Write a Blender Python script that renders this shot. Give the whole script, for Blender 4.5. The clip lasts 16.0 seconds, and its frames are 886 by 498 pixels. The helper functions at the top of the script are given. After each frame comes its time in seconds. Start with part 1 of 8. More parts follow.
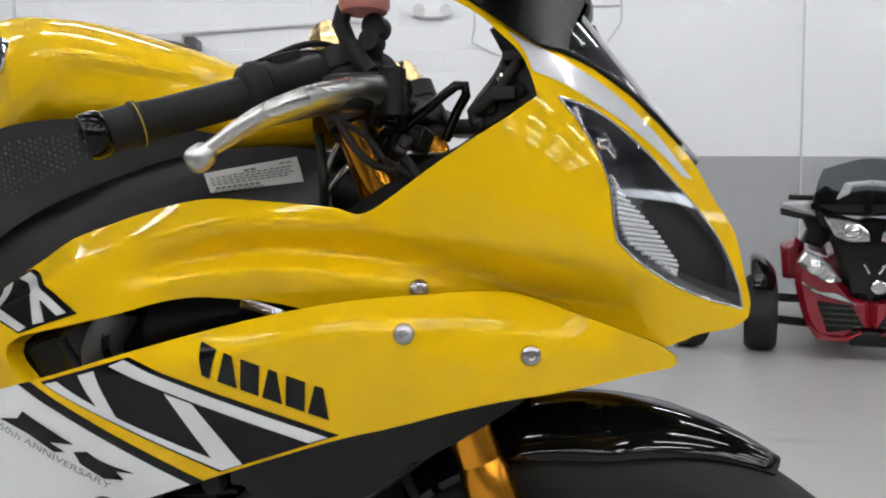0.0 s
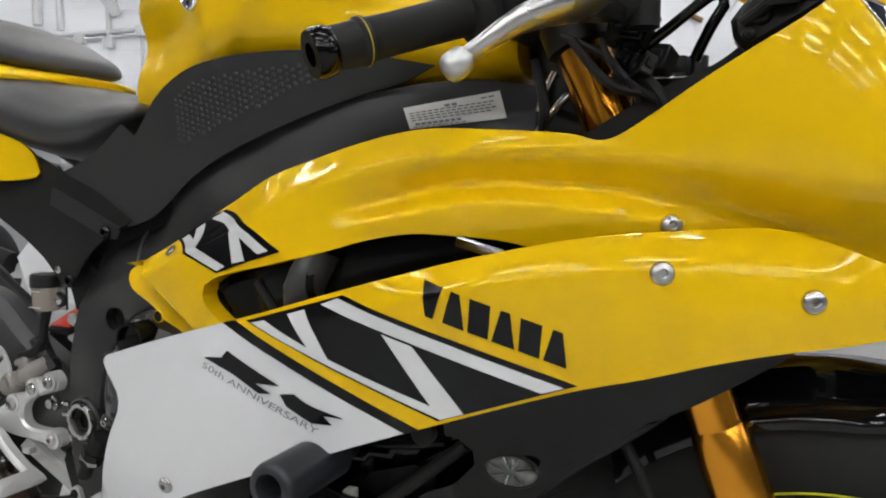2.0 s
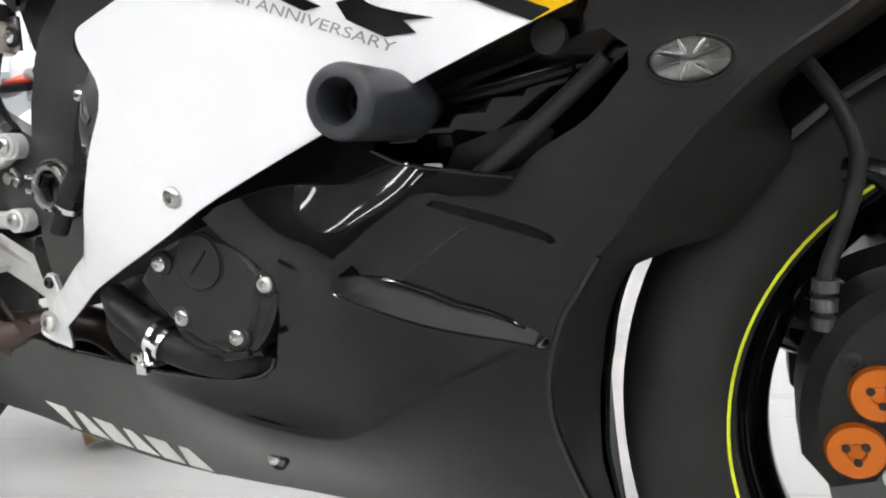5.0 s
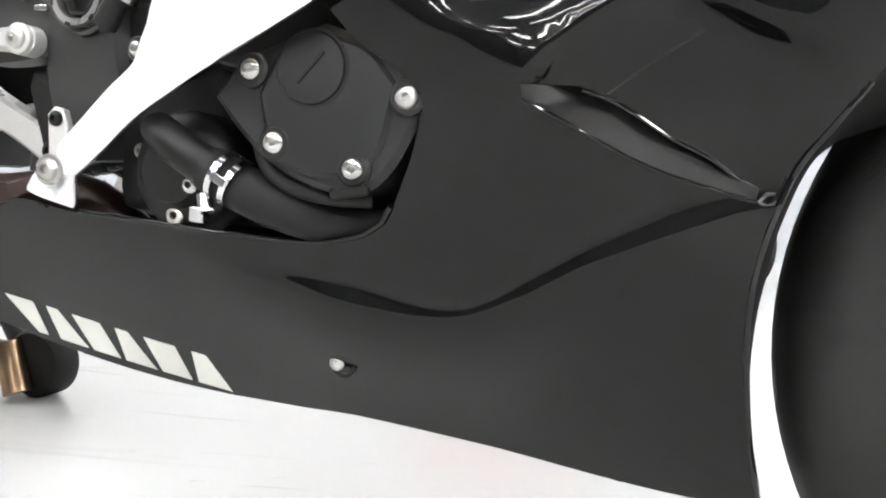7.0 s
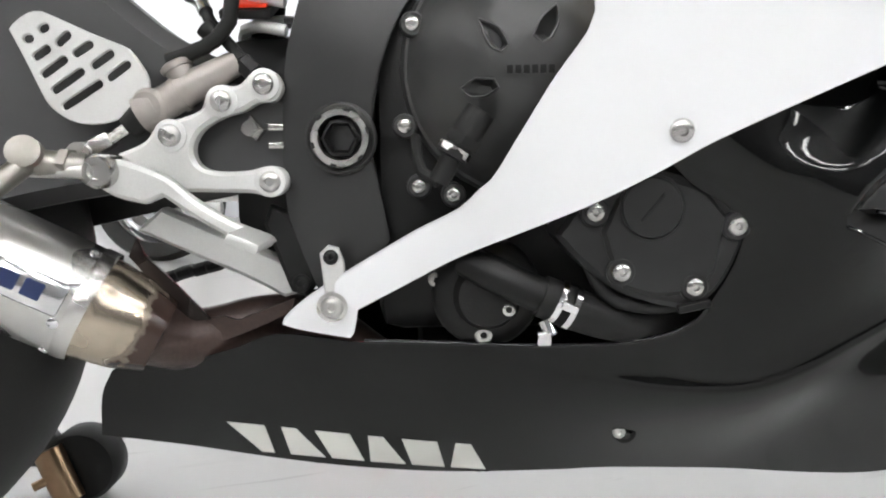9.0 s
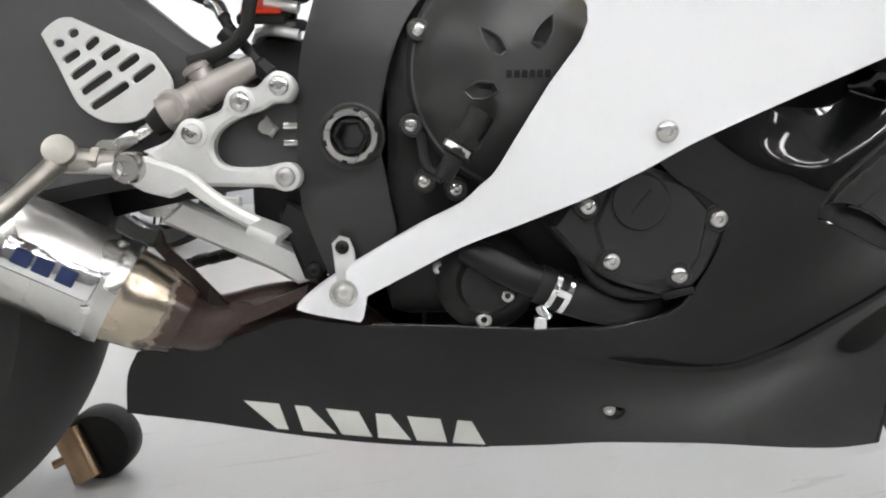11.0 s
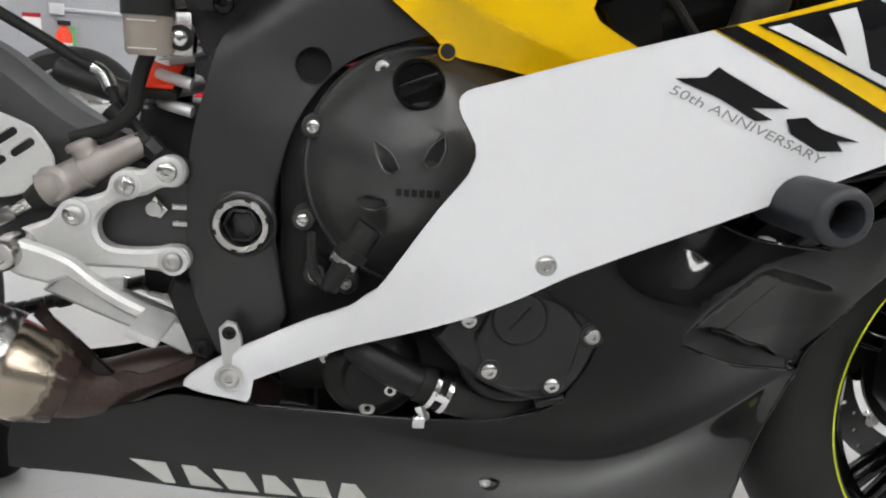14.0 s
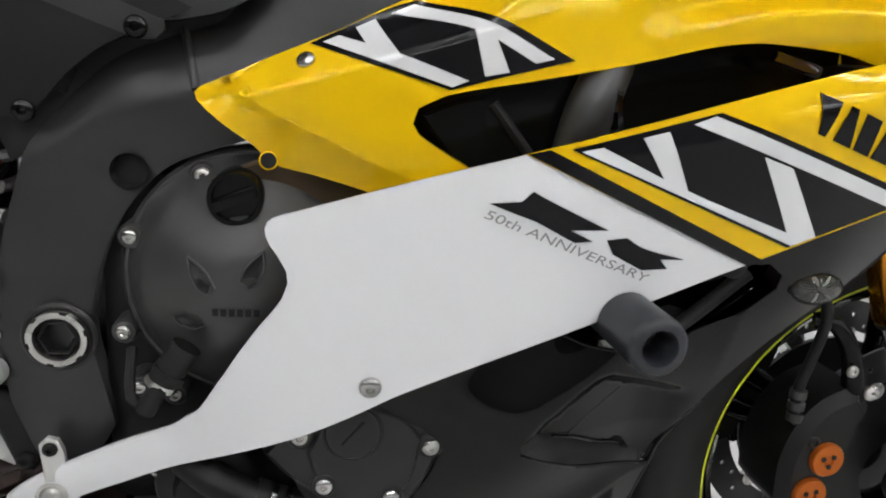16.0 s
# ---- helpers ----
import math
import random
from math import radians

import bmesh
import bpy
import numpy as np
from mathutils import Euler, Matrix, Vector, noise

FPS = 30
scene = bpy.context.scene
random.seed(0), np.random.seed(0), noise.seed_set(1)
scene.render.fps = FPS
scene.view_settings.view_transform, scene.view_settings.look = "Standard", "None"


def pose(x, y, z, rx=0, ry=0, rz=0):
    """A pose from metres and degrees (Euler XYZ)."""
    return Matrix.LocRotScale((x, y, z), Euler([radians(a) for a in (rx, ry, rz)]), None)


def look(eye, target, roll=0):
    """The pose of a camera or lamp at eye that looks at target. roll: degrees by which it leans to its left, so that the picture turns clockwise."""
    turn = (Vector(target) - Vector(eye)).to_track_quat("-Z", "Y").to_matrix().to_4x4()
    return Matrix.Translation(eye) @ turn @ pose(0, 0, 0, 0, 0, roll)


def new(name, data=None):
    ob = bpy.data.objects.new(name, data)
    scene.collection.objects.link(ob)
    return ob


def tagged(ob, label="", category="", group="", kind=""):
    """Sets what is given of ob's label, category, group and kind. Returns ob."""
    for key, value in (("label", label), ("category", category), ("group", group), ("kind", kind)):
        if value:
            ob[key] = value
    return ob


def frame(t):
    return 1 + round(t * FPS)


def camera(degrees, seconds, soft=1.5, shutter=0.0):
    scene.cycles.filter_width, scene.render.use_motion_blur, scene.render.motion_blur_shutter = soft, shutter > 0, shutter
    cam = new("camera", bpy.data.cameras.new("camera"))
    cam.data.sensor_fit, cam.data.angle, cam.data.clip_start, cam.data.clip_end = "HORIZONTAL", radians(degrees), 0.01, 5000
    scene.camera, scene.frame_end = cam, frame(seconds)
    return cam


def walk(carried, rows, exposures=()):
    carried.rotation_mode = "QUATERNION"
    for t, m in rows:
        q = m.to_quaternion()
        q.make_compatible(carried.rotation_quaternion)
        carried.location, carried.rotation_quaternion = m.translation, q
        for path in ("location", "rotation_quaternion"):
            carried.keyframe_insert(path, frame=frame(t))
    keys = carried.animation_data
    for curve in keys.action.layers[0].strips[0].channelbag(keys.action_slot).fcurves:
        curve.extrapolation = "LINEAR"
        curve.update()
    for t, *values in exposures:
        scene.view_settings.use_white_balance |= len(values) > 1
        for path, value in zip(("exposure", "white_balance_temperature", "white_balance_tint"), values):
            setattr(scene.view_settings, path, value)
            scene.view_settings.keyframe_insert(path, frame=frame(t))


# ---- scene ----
cam = camera(63.5, 16.0, soft=2.0)
PATH = [
    (0, (0.053, -0.695, 0.796), (-0.563, 1.204, 0.674), 0.1),
    (0.5, (0.019, -0.696, 0.794), (-0.656, 1.183, 0.69), 0.3),
    (1, (0.0, -0.694, 0.786), (-0.736, 1.162, 0.681), 0.8),
    (1.5, (-0.028, -0.693, 0.774), (-0.832, 1.133, 0.634), 1.0),
    (2, (-0.067, -0.683, 0.756), (-0.921, 1.117, 0.581), 0.6),
    (2.5, (-0.105, -0.658, 0.717), (-0.932, 1.149, 0.498), -0.2),
    (3, (-0.138, -0.643, 0.673), (-0.98, 1.15, 0.392), 0.3),
    (3.5, (-0.154, -0.626, 0.633), (-0.983, 1.167, 0.321), 0.2),
    (4, (-0.169, -0.616, 0.588), (-0.993, 1.185, 0.308), -0.3),
    (4.2, (-0.176, -0.61, 0.571), (-1.003, 1.184, 0.259), -0.8),
    (6.3, (-0.275, -0.576, 0.425), (-0.932, 1.294, 0.16), -2.1),
    (6.5, (-0.285, -0.578, 0.416), (-0.962, 1.281, 0.125), -0.7),
    (7, (-0.398, -0.552, 0.355), (-0.933, 1.368, 0.195), 5.5),
    (7.5, (-0.546, -0.571, 0.348), (-0.591, 1.418, 0.142), 2.0),
    (8, (-0.659, -0.613, 0.39), (-0.509, 1.36, 0.098), 2.3),
    (8.5, (-0.712, -0.633, 0.433), (-0.662, 1.347, 0.158), -0.6),
    (9, (-0.747, -0.661, 0.453), (-0.713, 1.323, 0.208), -0.8),
    (9.2, (-0.754, -0.672, 0.451), (-0.719, 1.315, 0.23), 0.1),
    (11.3, (-0.752, -0.702, 0.462), (-0.701, 1.277, 0.176), -1.1),
    (11.5, (-0.744, -0.702, 0.461), (-0.67, 1.277, 0.178), -0.9),
    (12, (-0.724, -0.703, 0.467), (-0.642, 1.266, 0.122), -1.0),
    (12.5, (-0.721, -0.707, 0.506), (-0.594, 1.242, 0.076), 0.2),
    (13, (-0.721, -0.707, 0.543), (-0.564, 1.228, 0.061), 1.3),
    (13.5, (-0.717, -0.701, 0.569), (-0.532, 1.225, 0.064), 1.7),
    (14, (-0.717, -0.687, 0.602), (-0.493, 1.241, 0.117), 3.7),
    (14.5, (-0.702, -0.679, 0.638), (-0.433, 1.249, 0.182), 3.5),
    (15, (-0.681, -0.693, 0.671), (-0.384, 1.222, 0.179), 2.5),
    (15.5, (-0.656, -0.692, 0.688), (-0.299, 1.213, 0.196), 3.1),
    (16, (-0.625, -0.657, 0.689), (-0.273, 1.249, 0.194), 4.0),
]
walk(cam, [(t, look(eye, target, roll)) for t, eye, target, roll in PATH],
     [(0, 0.0), (1.5, 0.02), (3.0, 0.06), (3.5, 0.38), (4.2, 0.60), (6.3, 1.56), (7.5, 1.54), (8.5, 1.10), (9.2, 0.84), (12.0, 0.74), (13.5, 0.58), (15.0, 0.26), (16.0, 0.22)])

# ---- light ----
world = bpy.data.worlds.new("showroom_world")
world.use_nodes = True
scene.world = world
world.node_tree.nodes["Background"].inputs[0].default_value = (0.9, 0.95, 1.0, 1)
world.node_tree.nodes["Background"].inputs[1].default_value = 0.05
ROOM_TURN = 18.6          # the room stands turned against the motorcycle
CEILING = 4.0
TUBE_GLOW = 33.0

# ---- materials ----
def paint(name, colour, rough=0.4, metal=0.0, coat=0.0, coat_rough=0.03, grain=0.0, grain_size=400.0, vary=0.0, vary_size=6.0,
          bump=0.0, bump_size=300.0, rough_vary=0.0, spec=0.5):
    """A painted, plastic or metal surface with mottling, grain and fine relief."""
    m = bpy.data.materials.new(name)
    m.use_nodes = True
    nt = m.node_tree
    b = nt.nodes["Principled BSDF"]
    b.inputs["Roughness"].default_value = rough
    b.inputs["Metallic"].default_value = metal
    b.inputs["Coat Weight"].default_value = coat
    b.inputs["Coat Roughness"].default_value = coat_rough
    b.inputs["Specular IOR Level"].default_value = spec
    b.inputs["Base Color"].default_value = (*colour, 1)
    co = nt.nodes.new("ShaderNodeTexCoord")
    if vary or grain:
        last = None
        for amount, size, detail in ((vary, vary_size, 4), (grain, grain_size, 2)):
            if not amount:
                continue
            n = nt.nodes.new("ShaderNodeTexNoise")
            n.inputs["Scale"].default_value, n.inputs["Detail"].default_value = size, detail
            nt.links.new(co.outputs["Object"], n.inputs["Vector"])
            r = nt.nodes.new("ShaderNodeMapRange")
            r.inputs[1].default_value, r.inputs[2].default_value = 0.2, 0.8
            r.inputs[3].default_value, r.inputs[4].default_value = 1 - amount, 1 + amount * 0.6
            nt.links.new(n.outputs["Fac"], r.inputs[0])
            mix = nt.nodes.new("ShaderNodeMix")
            mix.data_type, mix.blend_type = "RGBA", "MULTIPLY"
            mix.inputs[0].default_value = 1
            mix.inputs[6].default_value = (*colour, 1)
            if last:
                nt.links.new(last, mix.inputs[6])
            nt.links.new(r.outputs[0], mix.inputs[7])
            last = mix.outputs[2]
        nt.links.new(last, b.inputs["Base Color"])
    if rough_vary:
        n = nt.nodes.new("ShaderNodeTexNoise")
        n.inputs["Scale"].default_value, n.inputs["Detail"].default_value = 14, 1.5
        nt.links.new(co.outputs["Object"], n.inputs["Vector"])
        r = nt.nodes.new("ShaderNodeMapRange")
        r.inputs[1].default_value, r.inputs[2].default_value = 0.15, 0.85
        r.inputs[3].default_value, r.inputs[4].default_value = max(rough - rough_vary, 0.02), rough + rough_vary
        nt.links.new(n.outputs["Fac"], r.inputs[0])
        nt.links.new(r.outputs[0], b.inputs["Roughness"])
    if bump:
        n = nt.nodes.new("ShaderNodeTexNoise")
        n.inputs["Scale"].default_value, n.inputs["Detail"].default_value = bump_size, 3
        nt.links.new(co.outputs["Object"], n.inputs["Vector"])
        bp = nt.nodes.new("ShaderNodeBump")
        bp.inputs["Strength"].default_value, bp.inputs["Distance"].default_value = bump, 0.001
        nt.links.new(n.outputs["Fac"], bp.inputs["Height"])
        nt.links.new(bp.outputs[0], b.inputs["Normal"])
    return m


def clear(name, colour, rough=0.02, ior=1.45, weight=1.0):
    m = paint(name, colour, rough)
    b = m.node_tree.nodes["Principled BSDF"]
    b.inputs["Transmission Weight"].default_value = weight
    b.inputs["IOR"].default_value = ior
    return m


def glow(name, colour, strength):
    m = paint(name, colour, 0.5)
    b = m.node_tree.nodes["Principled BSDF"]
    b.inputs["Emission Color"].default_value = (*colour, 1)
    b.inputs["Emission Strength"].default_value = strength
    return m


YELLOW = paint("yellow_paint", (0.83, 0.515, 0.003), 0.5, coat=0.55, coat_rough=0.055, spec=0.03)
WHITE = paint("white_paint", (0.82, 0.83, 0.85), 0.35, coat=0.7, coat_rough=0.08, vary=0.015, vary_size=5)
GLOSS = paint("gloss_black", (0.0016, 0.0018, 0.0017), 0.20, coat=0.50, coat_rough=0.03, bump=0.012, bump_size=60, rough_vary=0.03, spec=0.09)
LACQUER = paint("black_lacquer", (0.0035, 0.0038, 0.0042), 0.05, spec=0.5)
SATIN = paint("satin_black_plastic", (0.0045, 0.0050, 0.0048), 0.20, vary=0.25, vary_size=7, bump=0.05, bump_size=900, rough_vary=0.03, spec=0.2)
MATT = paint("matt_black_frame", (0.018, 0.018, 0.0183), 0.37, vary=0.2, vary_size=8, grain=0.15, grain_size=900, bump=0.12, bump_size=1400, rough_vary=0.04, spec=0.6)
SMOOTH = paint("smooth_black_plastic", (0.010, 0.010, 0.0098), 0.42, vary=0.2, vary_size=9, bump=0.08, bump_size=900, rough_vary=0.05, spec=0.30)
TEXTURED = paint("textured_black_plastic", (0.020, 0.021, 0.021), 0.46, bump=0.3, bump_size=700, vary=0.2, vary_size=9, rough_vary=0.06, spec=0.45)
DARK = paint("engine_black", (0.007, 0.007, 0.007), 0.45, vary=0.4, vary_size=20, bump=0.15, bump_size=500, rough_vary=0.1, spec=0.3)
COVER = paint("dark_grey_engine_cover", (0.037, 0.037, 0.037), 0.34, vary=0.25, vary_size=15, bump=0.1, bump_size=900, rough_vary=0.05, spec=0.6)
PICKUP = paint("satin_black_engine_cover", (0.012, 0.012, 0.0125), 0.36, vary=0.25, vary_size=15, bump=0.1, bump_size=900, rough_vary=0.05, spec=0.45)
RUBBER = paint("rubber", (0.014, 0.014, 0.014), 0.55, vary=0.3, vary_size=20, bump=0.15, bump_size=500, spec=0.25)
TYRE = paint("tyre_rubber", (0.019, 0.019, 0.0185), 0.60, vary=0.25, vary_size=12, bump=0.25, bump_size=350, spec=0.25)
GREY_RUBBER = paint("grey_nylon", (0.022, 0.024, 0.029), 0.36, vary=0.15, vary_size=30, bump=0.08, bump_size=600, rough_vary=0.05)
LEVER = paint("polished_alloy", (0.58, 0.58, 0.57), 0.28, 1.0, vary=0.1, vary_size=25, rough_vary=0.06)
SCREW = paint("dull_stainless_screw", (0.56, 0.55, 0.54), 0.27, 1.0, vary=0.15, vary_size=60, rough_vary=0.08)
STEEL = paint("stainless_steel", (0.62, 0.61, 0.59), 0.26, 1.0, vary=0.12, vary_size=30, rough_vary=0.10)
CHROME = paint("chrome", (0.80, 0.80, 0.81), 0.09, 1.0, vary=0.06, vary_size=25, rough_vary=0.05)
ALLOY = paint("cast_aluminium", (0.66, 0.66, 0.65), 0.42, 0.5, vary=0.10, vary_size=25, grain=0.08, grain_size=1200, bump=0.1, bump_size=1300, rough_vary=0.08)
GOLD = paint("gold_anodised", (0.85, 0.36, 0.035), 0.20, 1.0, vary=0.15, vary_size=12, rough_vary=0.06)
PALE_GOLD = paint("pale_gold_anodised", (0.86, 0.66, 0.34), 0.24, 1.0, vary=0.15, vary_size=40)
BRASS = paint("gold_plated_steel", (0.42, 0.29, 0.18), 0.30, 1.0, vary=0.2, vary_size=40)
BURNT = paint("heat_tinted_steel", (0.030, 0.023, 0.021), 0.28, 0.7, vary=0.55, vary_size=18, rough_vary=0.15)
SEAT = paint("black_vinyl", (0.034, 0.034, 0.036), 0.36, vary=0.15, vary_size=12, bump=0.35, bump_size=900, spec=0.55)
GRIP_MARK = paint("dull_yellow_rubber", (0.38, 0.30, 0.030), 0.5)
YELLOW_TAPE = paint("neon_yellow_tape", (0.62, 0.68, 0.010), 0.45)
ORANGE = paint("orange_anodised", (0.50, 0.12, 0.010), 0.30, 0.6, vary=0.1, vary_size=40)
DECAL_BLACK = paint("black_vinyl_decal", (0.006, 0.006, 0.007), 0.15, coat=0.0, vary=0.2, vary_size=15, spec=0.25)
DECAL_WHITE = paint("white_vinyl_decal", (0.76, 0.77, 0.78), 0.3, coat=0.8, vary=0.04, vary_size=15)
PALE = paint("off_white_lettering", (0.66, 0.66, 0.62), 0.4, vary=0.05, vary_size=30)
GREY_TEXT = paint("grey_lettering", (0.25, 0.25, 0.26), 0.4)
PAPER = paint("white_sticker", (0.86, 0.86, 0.84), 0.4, vary=0.05, vary_size=30)
SILVER = paint("silver_paint", (0.62, 0.63, 0.66), 0.28, 0.35, coat=1.0, vary=0.03, vary_size=6)
CLEAR = clear("clear_plastic", (1, 1, 1), 0.02)
SMOKE = clear("smoked_screen", (0.30, 0.31, 0.32), 0.03)
FLUID = paint("brake_fluid_bottle", (0.33, 0.285, 0.245), 0.22, vary=0.15, vary_size=40, coat=0.4)
PINK = paint("faded_red_bottle", (0.55, 0.22, 0.18), 0.3, vary=0.1, vary_size=30)
RED = paint("red_paint", (0.42, 0.010, 0.018), 0.25, coat=1.0, vary=0.05, vary_size=4)
SIGNAL_RED = paint("bright_red", (0.90, 0.055, 0.014), 0.4, vary=0.05)
DISC = paint("dark_brake_disc", (0.10, 0.10, 0.10), 0.38, 1.0, vary=0.2, vary_size=30, rough_vary=0.08)
BOWL = paint("smoked_reflector", (0.085, 0.093, 0.108), 0.25, 0.0, vary=0.3, vary_size=25)
DEEP_RED = paint("deep_red_paint", (0.24, 0.005, 0.016), 0.25, coat=1.0, vary=0.05, vary_size=4)

# ---- building tools ----
from mathutils import bvhtree, geometry


def curve_through(pts, closed=True, gap=0.012, sharp=38.0):
    """Points along a smooth curve through the given ones (2D or 3D); corners turning more than sharp degrees stay corners."""
    p = [Vector(q) for q in pts]
    n = len(p)
    corner = []
    for i in range(n):
        if not closed and i in (0, n - 1):
            corner.append(True)
            continue
        a, b = p[i] - p[i - 1], p[(i + 1) % n] - p[i]
        corner.append(a.length < 1e-9 or b.length < 1e-9 or math.degrees(a.angle(b)) > sharp)
    out = []
    for i in range(n if closed else n - 1):
        p1, p2 = p[i], p[(i + 1) % n]
        length = (p2 - p1).length
        t1 = Vector(p2 - p1) if corner[i] else (p2 - p[i - 1]).normalized() * length
        t2 = Vector(p2 - p1) if corner[(i + 1) % n] else (p[(i + 2) % n] - p1).normalized() * length
        steps = max(1, round(length / gap))
        for k in range(steps):
            s = k / steps
            out.append(p1 * (2 * s**3 - 3 * s**2 + 1) + t1 * (s**3 - 2 * s**2 + s) + p2 * (3 * s**2 - 2 * s**3) + t2 * (s**3 - s**2))
    if not closed:
        out.append(p[-1].copy())
    return out


def sheet(ctrl, stiff=0.0, soften=0.0):
    """A smooth surface y(x, z) that passes through the control places (x, y, z): a bent thin plate, evened out over a reach."""
    c = np.array(ctrl, float)
    n = len(c)

    def kernel(d2):
        return 0.5 * d2 * np.log(d2 + 1e-12)
    d2 = ((c[:, None, [0, 2]] - c[None, :, [0, 2]]) ** 2).sum(-1)
    a = np.zeros((n + 3, n + 3))
    a[:n, :n] = kernel(d2) + stiff * np.eye(n)
    a[:n, n], a[:n, n + 1], a[:n, n + 2] = 1, c[:, 0], c[:, 2]
    a[n:, :n] = a[:n, n:].T
    w = np.linalg.solve(a, np.r_[c[:, 1], 0, 0, 0])

    ring = [(0.0, 0.0)] + [(r * math.cos(k * math.pi / 4), r * math.sin(k * math.pi / 4)) for r in (0.5, 1.0) for k in range(8)] if soften else [(0.0, 0.0)]
    ox, oz = np.array(ring).T * soften

    def y(x, z):
        px, pz = x + ox, z + oz
        d = (c[None, :, 0] - px[:, None]) ** 2 + (c[None, :, 2] - pz[:, None]) ** 2
        return float((kernel(d) @ w[:n] + w[n] + w[n + 1] * px + w[n + 2] * pz).mean())
    return y


def flat(v):
    return lambda x, z: v


def inside(q, loop):
    x, z = q
    hit = False
    for i in range(len(loop)):
        (x1, z1), (x2, z2) = loop[i - 1], loop[i]
        if (z1 > z) != (z2 > z) and x < (x2 - x1) * (z - z1) / (z2 - z1) + x1:
            hit = not hit
    return hit


def finish(name, bm, material, parent=None, label="", smooth=True, angle=40.0, mirror=False):
    """Links a bmesh as one mesh object under a thing or a part; mirror: on the other side of the centre plane."""
    if mirror:
        for v in bm.verts:
            v.co.y = -v.co.y
        if "lean" in bm.verts.layers.float_vector:
            lay = bm.verts.layers.float_vector["lean"]
            for v in bm.verts:
                v[lay] = (v[lay].x, -v[lay].y, v[lay].z)
    bmesh.ops.recalc_face_normals(bm, faces=bm.faces[:])
    me = bpy.data.meshes.new(name)
    if smooth:
        for f in bm.faces:
            f.smooth = True
        for e in bm.edges:
            if len(e.link_faces) == 2 and e.calc_face_angle(0) > radians(angle):
                e.smooth = False
    bm.to_mesh(me)
    bm.free()
    if "lean" in me.attributes:
        # the true slope of the curved sheet, so that its shine runs smoothly
        me.normals_split_custom_set_from_vertices([tuple(a.vector) for a in me.attributes["lean"].data])
        me.attributes.remove(me.attributes["lean"])
    me.materials.append(material)
    ob = new(name, me)
    if parent:
        ob.parent = parent
        ob.matrix_parent_inverse = Matrix.Translation(-parent.location)
    if label:
        tagged(ob, label)
    return ob


def part(name, bm, material, parent, label="", **k):
    return finish(name, bm, material, parent, label, **k)


